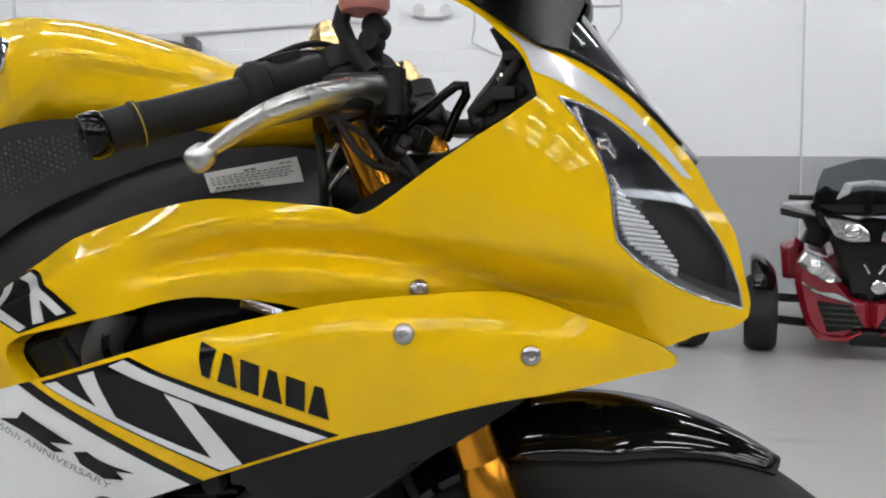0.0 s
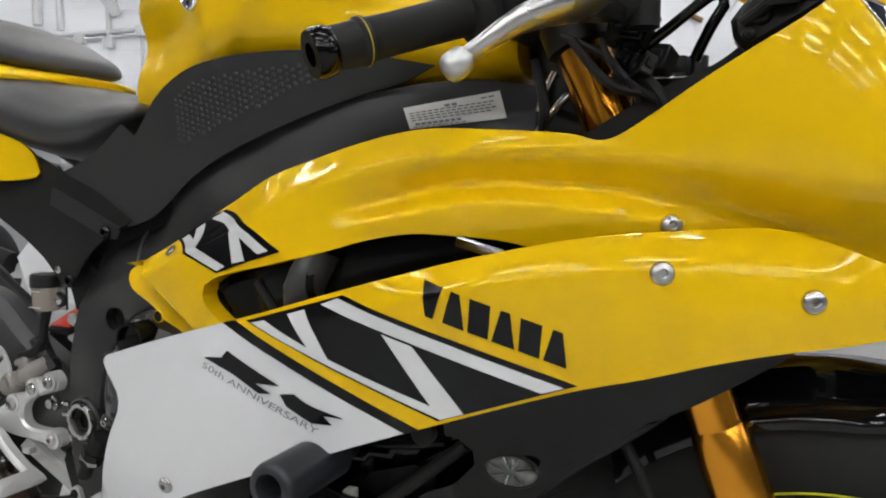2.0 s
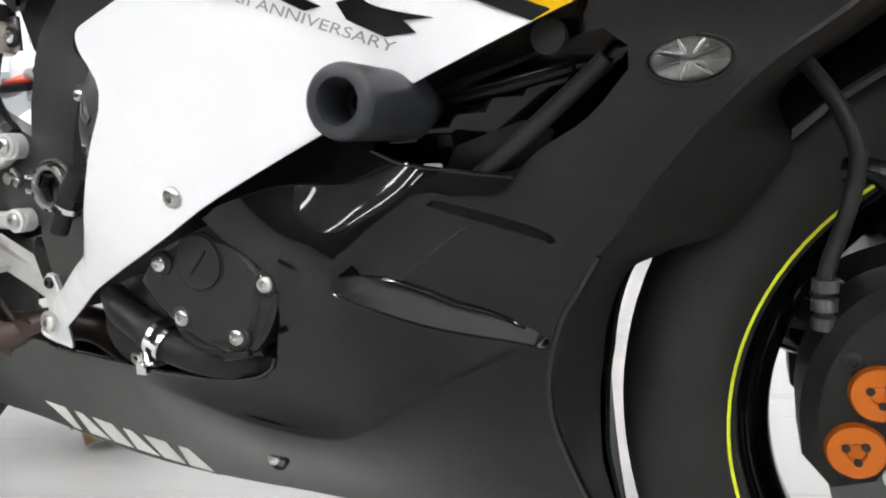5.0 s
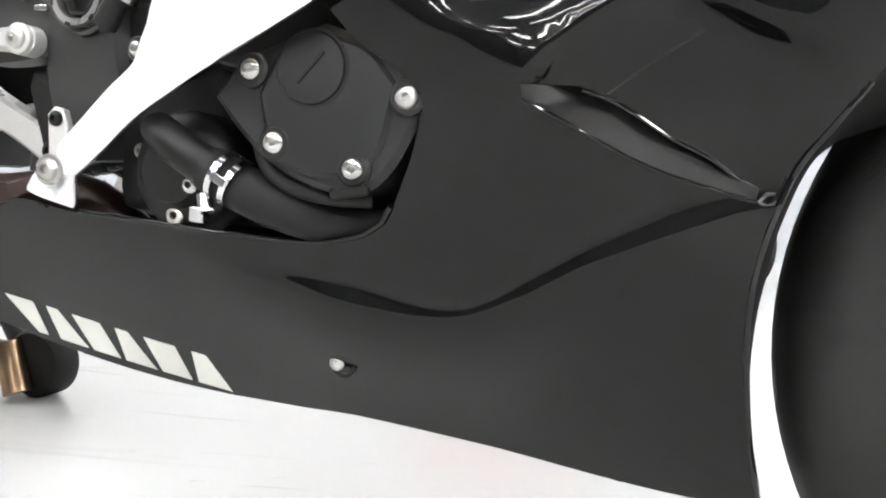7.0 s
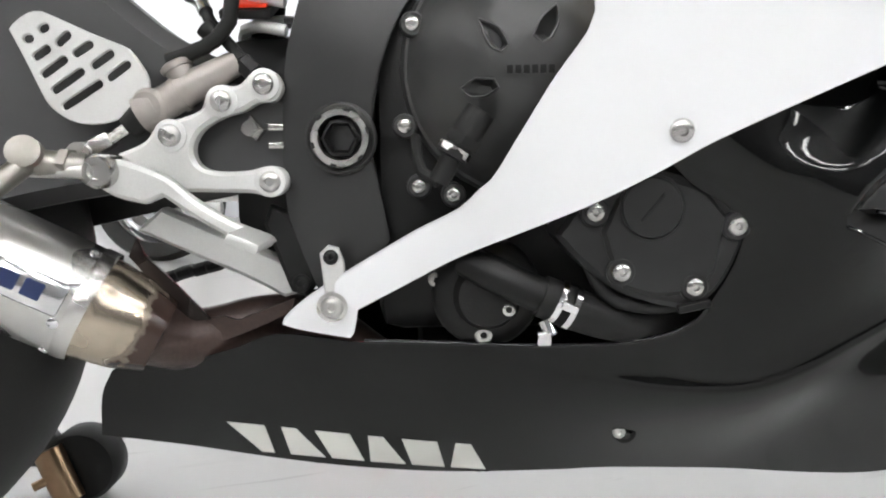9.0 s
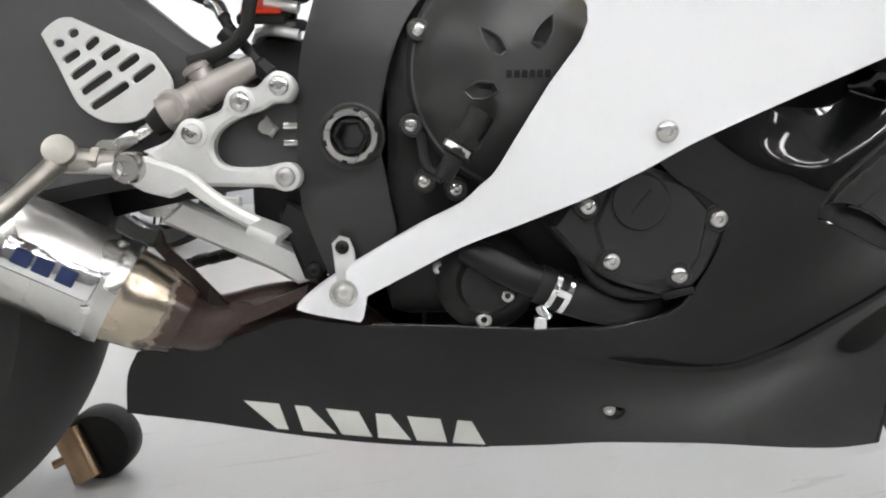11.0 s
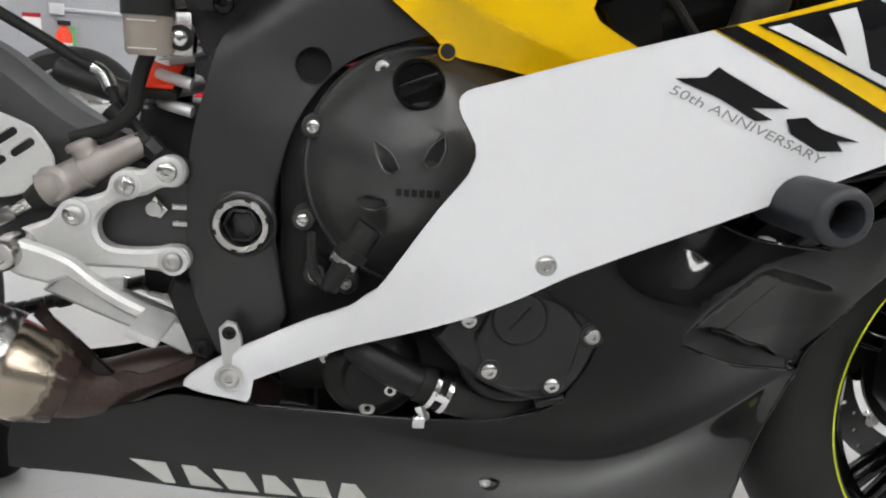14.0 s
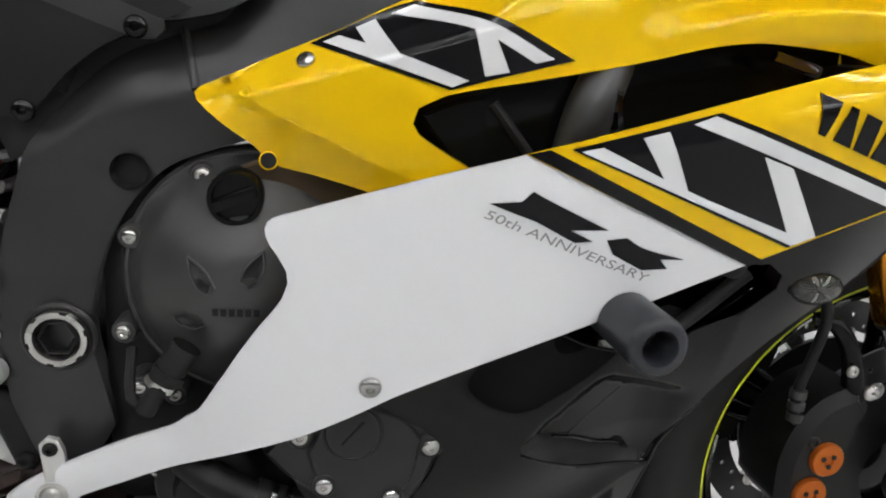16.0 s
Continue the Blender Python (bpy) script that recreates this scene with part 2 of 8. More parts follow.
def panel_mesh(outline, y, thick=0.004, holes=(), step=0.016, edge=0.0018, gap=0.010, lift=0.0, sharp=38.0, folds=()):
    """A curved sheet over an outline in the x-z plane, with openings, thickness, softened edges and rows of points along its folds."""
    loops = [[(v[0], v[1]) for v in curve_through(o, True, gap, sharp)] for o in (outline, *holes)]
    verts, edges = [], []
    for lp in loops:
        s = len(verts)
        verts += [Vector(q) for q in lp]
        edges += [(s + i, s + (i + 1) % len(lp)) for i in range(len(lp))]
    rim = np.array([tuple(v) for v in verts])
    ring_in = max(edge * 1.6, 0.0012) if edge else 0
    for k, lp in enumerate(loops):
        for i in range(len(lp) if ring_in else 0):
            ax, az = lp[i - 1]
            bx, bz = lp[(i + 1) % len(lp)]
            n = math.hypot(bx - ax, bz - az) or 1
            for s in (1, -1):
                q = (lp[i][0] - s * (bz - az) / n * ring_in, lp[i][1] + s * (bx - ax) / n * ring_in)
                if inside(q, loops[0]) and not any(inside(q, h) for h in loops[1:]) and ((rim - q) ** 2).sum(1).min() > (0.8 * ring_in) ** 2:
                    verts.append(Vector(q))
                    break
    xs, zs = [q[0] for q in loops[0]], [q[1] for q in loops[0]]
    row = 0
    zz = min(zs)
    fold_pts = []
    for line in folds:
        run = curve_through(line, False, step * 0.9, 60)
        for i, p in enumerate(run):
            d = (run[min(i + 1, len(run) - 1)] - run[max(i - 1, 0)]).normalized()
            for off in (-0.006, -0.0028, 0.0, 0.0028, 0.006):
                q = (p.x - d.y * off, p.y + d.x * off)
                if ((rim - q) ** 2).sum(1).min() > 0.003 ** 2 and inside(q, loops[0]) and not any(inside(q, h) for h in loops[1:]):
                    fold_pts.append(q)
    verts += [Vector(q) for q in fold_pts]
    near = np.array(fold_pts) if fold_pts else np.array([(99.0, 99.0)])
    while zz < max(zs):
        xx = min(xs) + (step / 2 if row % 2 else 0)
        while xx < max(xs):
            if ((rim - (xx, zz)) ** 2).sum(1).min() > (0.45 * step) ** 2 and ((near - (xx, zz)) ** 2).sum(1).min() > (0.55 * step) ** 2 and inside((xx, zz), loops[0]) and not any(inside((xx, zz), h) for h in loops[1:]):
                verts.append(Vector((xx, zz)))
            xx += step
        zz += step * 0.87
        row += 1
    from_cdt = geometry.delaunay_2d_cdt(verts, edges, [], 0, 1e-6)
    vv, ff = from_cdt[0], from_cdt[2]
    tri = []
    for f in ff:
        c = (sum(vv[i].x for i in f) / len(f), sum(vv[i].y for i in f) / len(f))
        if inside(c, loops[0]) and not any(inside(c, h) for h in loops[1:]):
            tri.append(f)
    count = {}
    for f in tri:
        for i in range(len(f)):
            k = (f[i - 1], f[i])
            count[k] = count.get(k, 0) + 1
    border = [k for k in count if (k[1], k[0]) not in count]
    on_rim = {i for k in border for i in k}
    bm = bmesh.new()
    lean = bm.verts.layers.float_vector.new("lean")
    used = sorted({i for f in tri for i in f})
    front, back = {}, {}
    for i in used:
        px, pz = vv[i].x, vv[i].y
        h = y(px, pz) - lift
        front[i] = bm.verts.new((px, h + (edge if i in on_rim else 0), pz))
        back[i] = bm.verts.new((px, h + thick + edge, pz))
        n = Vector(((y(px + 0.0015, pz) - y(px - 0.0015, pz)) / 0.003, -1, (y(px, pz + 0.0015) - y(px, pz - 0.0015)) / 0.003)).normalized()
        front[i][lean], back[i][lean] = n, -n
    for f in tri:
        bm.faces.new([front[i] for i in f])
        bm.faces.new([back[i] for i in reversed(f)])
    for a, b in border:
        bm.faces.new((front[b], front[a], back[a], back[b]))
    return bm


def decal_mesh(outline, y, lift=0.0012, step=0.02, gap=0.012, holes=(), sharp=25.0, folds=()):
    return panel_mesh(outline, y, 0.0006, holes, step, 0.0, gap, lift, sharp, folds)


def turned(profile, segs=24, axis="y", at=(0, 0, 0), close=True):
    """A body of revolution: profile of (radius, distance along the axis); axis a letter or a direction."""
    bm = bmesh.new()
    rings = []
    for r, h in profile:
        if r < 1e-6:
            rings.append([bm.verts.new((0, 0, h))])
        else:
            rings.append([bm.verts.new((r * math.cos(2 * math.pi * k / segs), r * math.sin(2 * math.pi * k / segs), h)) for k in range(segs)])
    for a, b in zip(rings, rings[1:]):
        for k in range(segs):
            k2 = (k + 1) % segs
            q = [a[k % len(a)], a[k2 % len(a)], b[k2 % len(b)], b[k % len(b)]]
            q = list(dict.fromkeys(q))
            if len(q) > 2:
                bm.faces.new(q)
    if close:
        for ring in (rings[0], rings[-1]):
            if len(ring) > 2:
                bm.faces.new(ring)
    d = {"x": Vector((1, 0, 0)), "y": Vector((0, -1, 0)), "z": Vector((0, 0, 1))}[axis] if isinstance(axis, str) else Vector(axis).normalized()
    bmesh.ops.transform(bm, matrix=Matrix.Translation(at) @ d.to_track_quat("Z", "Y").to_matrix().to_4x4(), verts=bm.verts)
    return bm


def tube_mesh(pts, r, segs=12, gap=0.012, smooth=True, flatten=1.0):
    """A round bar or hose along a smooth line; r one radius or one for each given point."""
    p = curve_through(pts, False, gap, 60) if smooth else [Vector(q) for q in pts]
    src = [Vector(q) for q in pts]
    rs = [r] * len(src) if not hasattr(r, "__len__") else list(r)
    seg = [0]
    for a, b in zip(src, src[1:]):
        seg.append(seg[-1] + (b - a).length)
    run = [0]
    for a, b in zip(p, p[1:]):
        run.append(run[-1] + (b - a).length)
    bm = bmesh.new()
    last, rings = None, []
    for i, q in enumerate(p):
        d = (p[min(i + 1, len(p) - 1)] - p[max(i - 1, 0)]).normalized()
        if last is None:
            u = d.orthogonal().normalized()
        else:
            u = (last - d * last.dot(d)).normalized()
        last = u
        w = d.cross(u)
        rad = float(np.interp(run[i] / run[-1] * seg[-1], seg, rs))
        rings.append([bm.verts.new(q + (u * math.cos(2 * math.pi * k / segs) + w * math.sin(2 * math.pi * k / segs) * flatten) * rad) for k in range(segs)])
    for a, b in zip(rings, rings[1:]):
        for k in range(segs):
            bm.faces.new((a[k], a[(k + 1) % segs], b[(k + 1) % segs], b[k]))
    bm.faces.new(rings[0][::-1])
    bm.faces.new(rings[-1])
    return bm


def plate_mesh(outline, y0, y1, holes=(), bevel=0.002, gap=0.008, sharp=38.0):
    """A flat plate in the x-z plane from y0 (outer) to y1 (inner), with rounded outer edges."""
    loops = [[(v[0], v[1]) for v in curve_through(o, True, gap, sharp)] for o in (outline, *holes)]
    verts, edges = [], []
    for lp in loops:
        s = len(verts)
        verts += [Vector(q) for q in lp]
        edges += [(s + i, s + (i + 1) % len(lp)) for i in range(len(lp))]
    got = geometry.delaunay_2d_cdt(verts, edges, [], 0, 1e-6)
    vv = got[0]
    tri = []
    for f in got[2]:
        c = (sum(vv[i].x for i in f) / len(f), sum(vv[i].y for i in f) / len(f))
        if inside(c, loops[0]) and not any(inside(c, h) for h in loops[1:]):
            tri.append(f)
    keys = {(f[i - 1], f[i]) for f in tri for i in range(len(f))}
    border = [k for k in keys if (k[1], k[0]) not in keys]
    shift = {}
    for a, b in border:
        d = (vv[b] - vv[a]).normalized()
        nrm = Vector((-d.y, d.x))
        for i in (a, b):
            shift[i] = shift.get(i, Vector((0, 0))) + nrm
    bm = bmesh.new()
    top, mid, low = {}, {}, {}
    for i in {i for f in tri for i in f}:
        s = shift.get(i, Vector((0, 0)))
        s = s.normalized() * bevel if s.length > 1e-6 else s
        top[i] = bm.verts.new((vv[i].x + s.x, y0, vv[i].y + s.y))
        mid[i] = bm.verts.new((vv[i].x, y0 + bevel, vv[i].y))
        low[i] = bm.verts.new((vv[i].x, y1, vv[i].y))
    for f in tri:
        bm.faces.new([top[i] for i in f])
        bm.faces.new([low[i] for i in reversed(f)])
    for a, b in border:
        bm.faces.new((top[b], top[a], mid[a], mid[b]))
        bm.faces.new((mid[b], mid[a], low[a], low[b]))
    return bm


def box_mesh(x0, x1, y0, y1, z0, z1, bevel=0.0, turn=None, segs=2):
    bm = bmesh.new()
    bmesh.ops.create_cube(bm, size=1)
    for v in bm.verts:
        v.co = Vector(((x0 + x1) / 2 + v.co.x * (x1 - x0), (y0 + y1) / 2 + v.co.y * (y1 - y0), (z0 + z1) / 2 + v.co.z * (z1 - z0)))
    if bevel:
        bmesh.ops.bevel(bm, geom=bm.edges[:], offset=bevel, segments=segs, affect="EDGES", profile=0.6)
    if turn:
        bmesh.ops.transform(bm, matrix=turn, verts=bm.verts)
    return bm


def hull_mesh(sections, segs=28, power=2.4, caps=True):
    """A rounded body along x: sections of (x, half width, bottom, top, centre y)."""
    bm = bmesh.new()
    rings = []
    for x, w, lo, hi, yc in sections:
        ring = []
        for k in range(segs):
            a = 2 * math.pi * k / segs
            c, s = math.cos(a), math.sin(a)
            ring.append(bm.verts.new((x, yc + w * math.copysign(abs(c) ** (2 / power), c), (lo + hi) / 2 + (hi - lo) / 2 * math.copysign(abs(s) ** (2 / power), s))))
        rings.append(ring)
    for a, b in zip(rings, rings[1:]):
        for k in range(segs):
            bm.faces.new((a[k], a[(k + 1) % segs], b[(k + 1) % segs], b[k]))
    if caps:
        bm.faces.new(rings[0])
        bm.faces.new(rings[-1])
    return bm


def smooth_sections(rows, n):
    """Sections between the given ones, evenly spaced along a smooth curve through them."""
    rows = np.array(rows, float)
    t = np.arange(len(rows))
    out = []
    for s in np.linspace(0, len(rows) - 1, n):
        i = min(int(s), len(rows) - 2)
        u = s - i
        p0, p1, p2, p3 = rows[max(i - 1, 0)], rows[i], rows[i + 1], rows[min(i + 2, len(rows) - 1)]
        out.append(tuple(0.5 * (2 * p1 + (p2 - p0) * u + (2 * p0 - 5 * p1 + 4 * p2 - p3) * u**2 + (3 * p1 - p0 - 3 * p2 + p3) * u**3)))
    return out


def join(*meshes):
    """Several bmeshes of one part as one bmesh."""
    out = bmesh.new()
    for bm in meshes:
        me = bpy.data.meshes.new("piece")
        bm.to_mesh(me)
        bm.free()
        out.from_mesh(me)
        bpy.data.meshes.remove(me)
    return out


def bolt(name, at, r, material, parent, axis=(0, -1, 0), label="", flange=1.0, height=0.55):
    """A button-head screw: domed head with a recessed six-lobed socket."""
    h = r * height
    prof = [(r * flange, 0), (r * flange, h * 0.15), (r, h * 0.22), (r * 0.95, h * 0.55), (r * 0.78, h * 0.86), (r * 0.52, h * 1.0), (r * 0.40, h * 1.02), (r * 0.35, h * 0.25), (0, h * 0.2)]
    return part(name, turned(prof, 18, axis, at), material, parent, label)


def thing(name, at, label, category, group="", kind=""):
    e = new(name)
    e.empty_display_size = 0.1
    e.location = at
    return tagged(e, label, category, group, kind)

# ---- the showroom ----
ROOM = Matrix.Rotation(radians(ROOM_TURN), 4, "Z")
U0, U1, V0, V1 = -9.0, 9.0, -9.5, 5.9      # the room's walls in its own directions


def floor_material():
    """Sealed concrete: broad cloudy tone, fine grain and faint darker scuffs."""
    m = paint("sealed_concrete", (0.46, 0.46, 0.455), 0.28, vary=0.035, vary_size=0.8)
    nt = m.node_tree
    b = nt.nodes["Principled BSDF"]
    co = nt.nodes.new("ShaderNodeTexCoord")
    prev = b.inputs["Base Color"].links[0].from_socket
    # thin smears and hairline scuffs, drawn out in one direction
    for size, lo, hi, dark, turn, squash in ((2.2, 0.60, 0.70, 0.88, 0.5, 5.0), (5.0, 0.64, 0.72, 0.84, -0.9, 7.0), (16.0, 0.70, 0.76, 0.80, 0.2, 2.0), (38.0, 0.74, 0.79, 0.82, 0.4, 1.6)):
        mp = nt.nodes.new("ShaderNodeMapping")
        mp.inputs["Rotation"].default_value = (0, 0, turn)
        mp.inputs["Scale"].default_value = (1, squash, 1)
        nt.links.new(co.outputs["Object"], mp.inputs["Vector"])
        n = nt.nodes.new("ShaderNodeTexNoise")
        n.inputs["Scale"].default_value, n.inputs["Detail"].default_value, n.inputs["Distortion"].default_value = size, 3, 0.6
        nt.links.new(mp.outputs[0], n.inputs["Vector"])
        r = nt.nodes.new("ShaderNodeMapRange")
        r.interpolation_type = "SMOOTHSTEP"
        r.inputs[1].default_value, r.inputs[2].default_value, r.inputs[3].default_value, r.inputs[4].default_value = lo, hi, 1.0, dark
        nt.links.new(n.outputs["Fac"], r.inputs[0])
        mix = nt.nodes.new("ShaderNodeMix")
        mix.data_type, mix.blend_type = "RGBA", "MULTIPLY"
        mix.inputs[0].default_value = 1
        nt.links.new(prev, mix.inputs[6])
        nt.links.new(r.outputs[0], mix.inputs[7])
        prev = mix.outputs[2]
    nt.links.new(prev, b.inputs["Base Color"])
    return m


def block_material(name, colour):
    """Painted concrete blocks: shallow joints and a rough face."""
    m = paint(name, colour, 0.5, vary=0.05, vary_size=0.8)
    nt = m.node_tree
    b = nt.nodes["Principled BSDF"]
    co = nt.nodes.new("ShaderNodeTexCoord")
    sep = nt.nodes.new("ShaderNodeSeparateXYZ")
    com = nt.nodes.new("ShaderNodeCombineXYZ")
    nt.links.new(co.outputs["Object"], sep.inputs[0])
    add = nt.nodes.new("ShaderNodeMath")
    nt.links.new(sep.outputs[0], add.inputs[0])
    nt.links.new(sep.outputs[1], add.inputs[1])
    nt.links.new(add.outputs[0], com.inputs[0])
    nt.links.new(sep.outputs[2], com.inputs[1])
    br = nt.nodes.new("ShaderNodeTexBrick")
    br.inputs["Scale"].default_value, br.inputs["Mortar Size"].default_value, br.inputs["Mortar Smooth"].default_value = 1.0, 0.006, 0.4
    br.inputs["Brick Width"].default_value, br.inputs["Row Height"].default_value = 0.40, 0.20
    nt.links.new(com.outputs[0], br.inputs["Vector"])
    n = nt.nodes.new("ShaderNodeTexNoise")
    n.inputs["Scale"].default_value, n.inputs["Detail"].default_value = 90, 4
    nt.links.new(co.outputs["Object"], n.inputs["Vector"])
    ma = nt.nodes.new("ShaderNodeMath")
    ma.operation = "MULTIPLY_ADD"
    ma.inputs[1].default_value = -1.0
    nt.links.new(br.outputs["Fac"], ma.inputs[0])
    ns = nt.nodes.new("ShaderNodeMath")
    ns.operation = "MULTIPLY"
    ns.inputs[1].default_value = 0.25
    nt.links.new(n.outputs["Fac"], ns.inputs[0])
    nt.links.new(ns.outputs[0], ma.inputs[2])
    bp = nt.nodes.new("ShaderNodeBump")
    bp.inputs["Strength"].default_value, bp.inputs["Distance"].default_value = 0.5, 0.004
    nt.links.new(ma.outputs[0], bp.inputs["Height"])
    nt.links.new(bp.outputs[0], b.inputs["Normal"])
    return m


FLOOR = floor_material()
WALL_WHITE = block_material("white_painted_block", (0.78, 0.80, 0.84))
WALL_GREY = block_material("grey_painted_block", (0.36, 0.37, 0.39))
# unseen side and rear walls: dark tone that keeps fill and reflections dim
WALL_UNSEEN = block_material("unseen_dark_block", (0.10, 0.10, 0.105))
# unseen ceiling: dark so that gloss parts mirror little but the tubes
CEIL = paint("ceiling_deck", (0.06, 0.06, 0.063), 0.8, vary=0.06, vary_size=1.0, bump=0.2, bump_size=60)
GALV = paint("painted_conduit", (0.60, 0.61, 0.63), 0.4, vary=0.1, vary_size=10)
TUBE = glow("fluorescent_tube", (0.99, 0.985, 0.97), TUBE_GLOW)
BAND = 1.25
# glow of the added window panel, there for its reflection on the headlight
STREAK_GLOW = glow("streak_glow", (0.86, 0.93, 1.0), 4.5)


def setting(name, bm, material, label, parent=None):
    ob = finish(name, bm, material, parent, "", smooth=False)
    ob.matrix_world = ROOM
    return tagged(ob, label, kind="structure")


setting("floor", box_mesh(U0, U1, V0, V1, -0.12, 0.0), FLOOR, "pale grey sealed concrete floor with scuffs and stains")
setting("ceiling", box_mesh(U0, U1, V0, V1, CEILING, CEILING + 0.15), CEIL, "unseen ceiling with fluorescent strip lights, kept dark for reflections")
for name, x0, x1, y0, y1 in (("wall_north", U0, U1, V1, V1 + 0.2), ("wall_south", U0, U1, V0 - 0.2, V0),
                             ("wall_east", U1, U1 + 0.2, V0 - 0.2, V1 + 0.2), ("wall_west", U0 - 0.2, U0, V0 - 0.2, V1 + 0.2)):
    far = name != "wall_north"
    if name == "wall_east":
        # an unseen strip window, added so its glow reflects as a headlight band
        for tag, a, b, lo, hi in (("_sill_part", y0, y1, BAND, 2.9), ("_head_part", y0, y1, 3.3, CEILING + 0.15), ("_pier", y0, -2.0, 2.9, 3.3), ("_pier", 5.0, y1, 2.9, 3.3)):
            setting(name + tag, box_mesh(x0, x1, a, b, lo, hi), WALL_UNSEEN, "unseen block wall, kept dark to dim reflections")
        setting(name + "_dado", box_mesh(x0, x1, y0, y1, -0.12, BAND), WALL_UNSEEN, "grey painted lower band of the block wall, kept dark where unseen")
        win = tagged(new("reflection_window"), "added unseen strip window that gives the headlight its bright band", kind="structure")
        for k in range(8):
            bar = finish("added_window_bar", box_mesh(x0 + 0.06, x0 + 0.12, -2.03 + k, -1.97 + k, 2.9, 3.3, 0.008), GALV, win, "", smooth=False)
            bar.matrix_world = ROOM
        for lo in (2.9, 3.24):
            bar = finish("added_window_bar", box_mesh(x0 + 0.05, x0 + 0.13, -2.0, 5.0, lo, lo + 0.06, 0.008), GALV, win, "", smooth=False)
            bar.matrix_world = ROOM
        setting("streak_panel", box_mesh(x1 + 0.5, x1 + 0.52, -4.0, 7.0, 1.2, 4.8), STREAK_GLOW, "added glowing panel, reflected as a bright band on the headlight")
        continue
    setting(name, box_mesh(x0, x1, y0, y1, BAND, CEILING + 0.15), WALL_UNSEEN if far else WALL_WHITE, "unseen block wall, kept dark to dim reflections" if far else "white painted concrete block wall")
    setting(name + "_dado", box_mesh(x0, x1, y0, y1, -0.12, BAND), WALL_UNSEEN if far else WALL_GREY, "grey painted lower band of the block wall, kept dark where unseen")


def strip_light(u, v, along):
    """A ceiling fixture: a folded metal tray with two bare tubes."""
    ob = thing("strip_light", ROOM @ Vector((u, v, CEILING)), "white ceiling fixture with two lit fluorescent tubes", "ceiling light", "ceiling strip lights")
    m = ROOM @ Matrix.Translation((u, v, CEILING)) @ Matrix.Rotation(radians(along), 4, "Z")
    tray = bmesh.new()
    for a, b, lo, hi in ((-0.11, 0.11, -0.05, 0.0), (-0.03, 0.03, -0.09, -0.05)):
        part_bm = box_mesh(-0.77, 0.77, a, b, lo, hi, 0.006)
        tray = join(tray, part_bm)
    bmesh.ops.transform(tray, matrix=m, verts=tray.verts)
    part("tray", tray, GALV, ob)
    for s in (-0.075, 0.075):
        t = turned([(0.019, -0.74), (0.019, 0.74)], 8, "x", (0, s, -0.085))
        bmesh.ops.transform(t, matrix=m, verts=t.verts)
        part("tube", t, TUBE, ob)


for v in (-8.0, -6.2, -4.4, -2.6, -0.8, 1.6, 4.0):
    for u in (-7.2, -4.8, -2.4, 0.0, 2.4, 4.8, 7.2):
        strip_light(u, v, 0)

# ---- fittings on the back wall ----
def on_wall(bm):
    bmesh.ops.transform(bm, matrix=ROOM, verts=bm.verts)
    return bm


WALL_V = V1
runs = thing("wall_conduit", ROOM @ Vector((-4.3, WALL_V, 2.1)), "painted metal conduit runs on the block wall", "conduit", "wall conduits")
for pts, r in (([(-6.5, WALL_V - 0.03, 2.02), (-4.736, WALL_V - 0.03, 2.10), (-3.2, WALL_V - 0.03, 2.20), (-2.81, WALL_V - 0.03, 2.30), (-1.24, WALL_V - 0.03, 2.42), (-0.6, WALL_V - 0.03, 2.46)], 0.014),
               ([(-6.5, WALL_V - 0.03, 2.06), (-4.736, WALL_V - 0.03, 2.15), (-3.2, WALL_V - 0.03, 2.25)], 0.020), ([(-4.55, WALL_V - 0.03, 2.10), (-4.57, WALL_V - 0.03, 1.0)], 0.013), ([(-3.93, WALL_V - 0.03, 3.6), (-3.93, WALL_V - 0.03, 1.2)], 0.013),
               ([(-4.26, WALL_V - 0.03, 2.55), (-4.26, WALL_V - 0.03, 2.06)], 0.022), ([(-4.75, WALL_V - 0.03, 3.6), (-4.75, WALL_V - 0.03, 2.2)], 0.030), ([(-4.98, WALL_V - 0.03, 3.6), (-4.98, WALL_V - 0.03, 2.25)], 0.045)):
    part("conduit", on_wall(tube_mesh(pts, r, 8, smooth=False)), GALV, runs)
for u, z in ((-4.55, 2.12), (-4.26, 2.08), (-3.93, 2.18)):
    part("conduit_box", on_wall(box_mesh(u - 0.05, u + 0.05, WALL_V - 0.06, WALL_V - 0.002, z - 0.05, z + 0.05, 0.006)), GALV, runs)
low = thing("wall_conduit", ROOM @ Vector((-0.9, WALL_V, 0.86)), "grey painted conduit low on the block wall", "conduit", "wall conduits")
part("conduit", on_wall(tube_mesh([(-1.22, WALL_V - 0.025, 0.862), (-0.3, WALL_V - 0.025, 0.853)], 0.013, 8)), GALV, low)
part("conduit_box", on_wall(box_mesh(-1.28, -1.18, WALL_V - 0.06, WALL_V - 0.002, 0.82, 0.90, 0.006)), GALV, low)
high = thing("wall_conduit", ROOM @ Vector((1.4, WALL_V, 2.4)), "thin white conduit drop on the block wall", "conduit", "wall conduits")
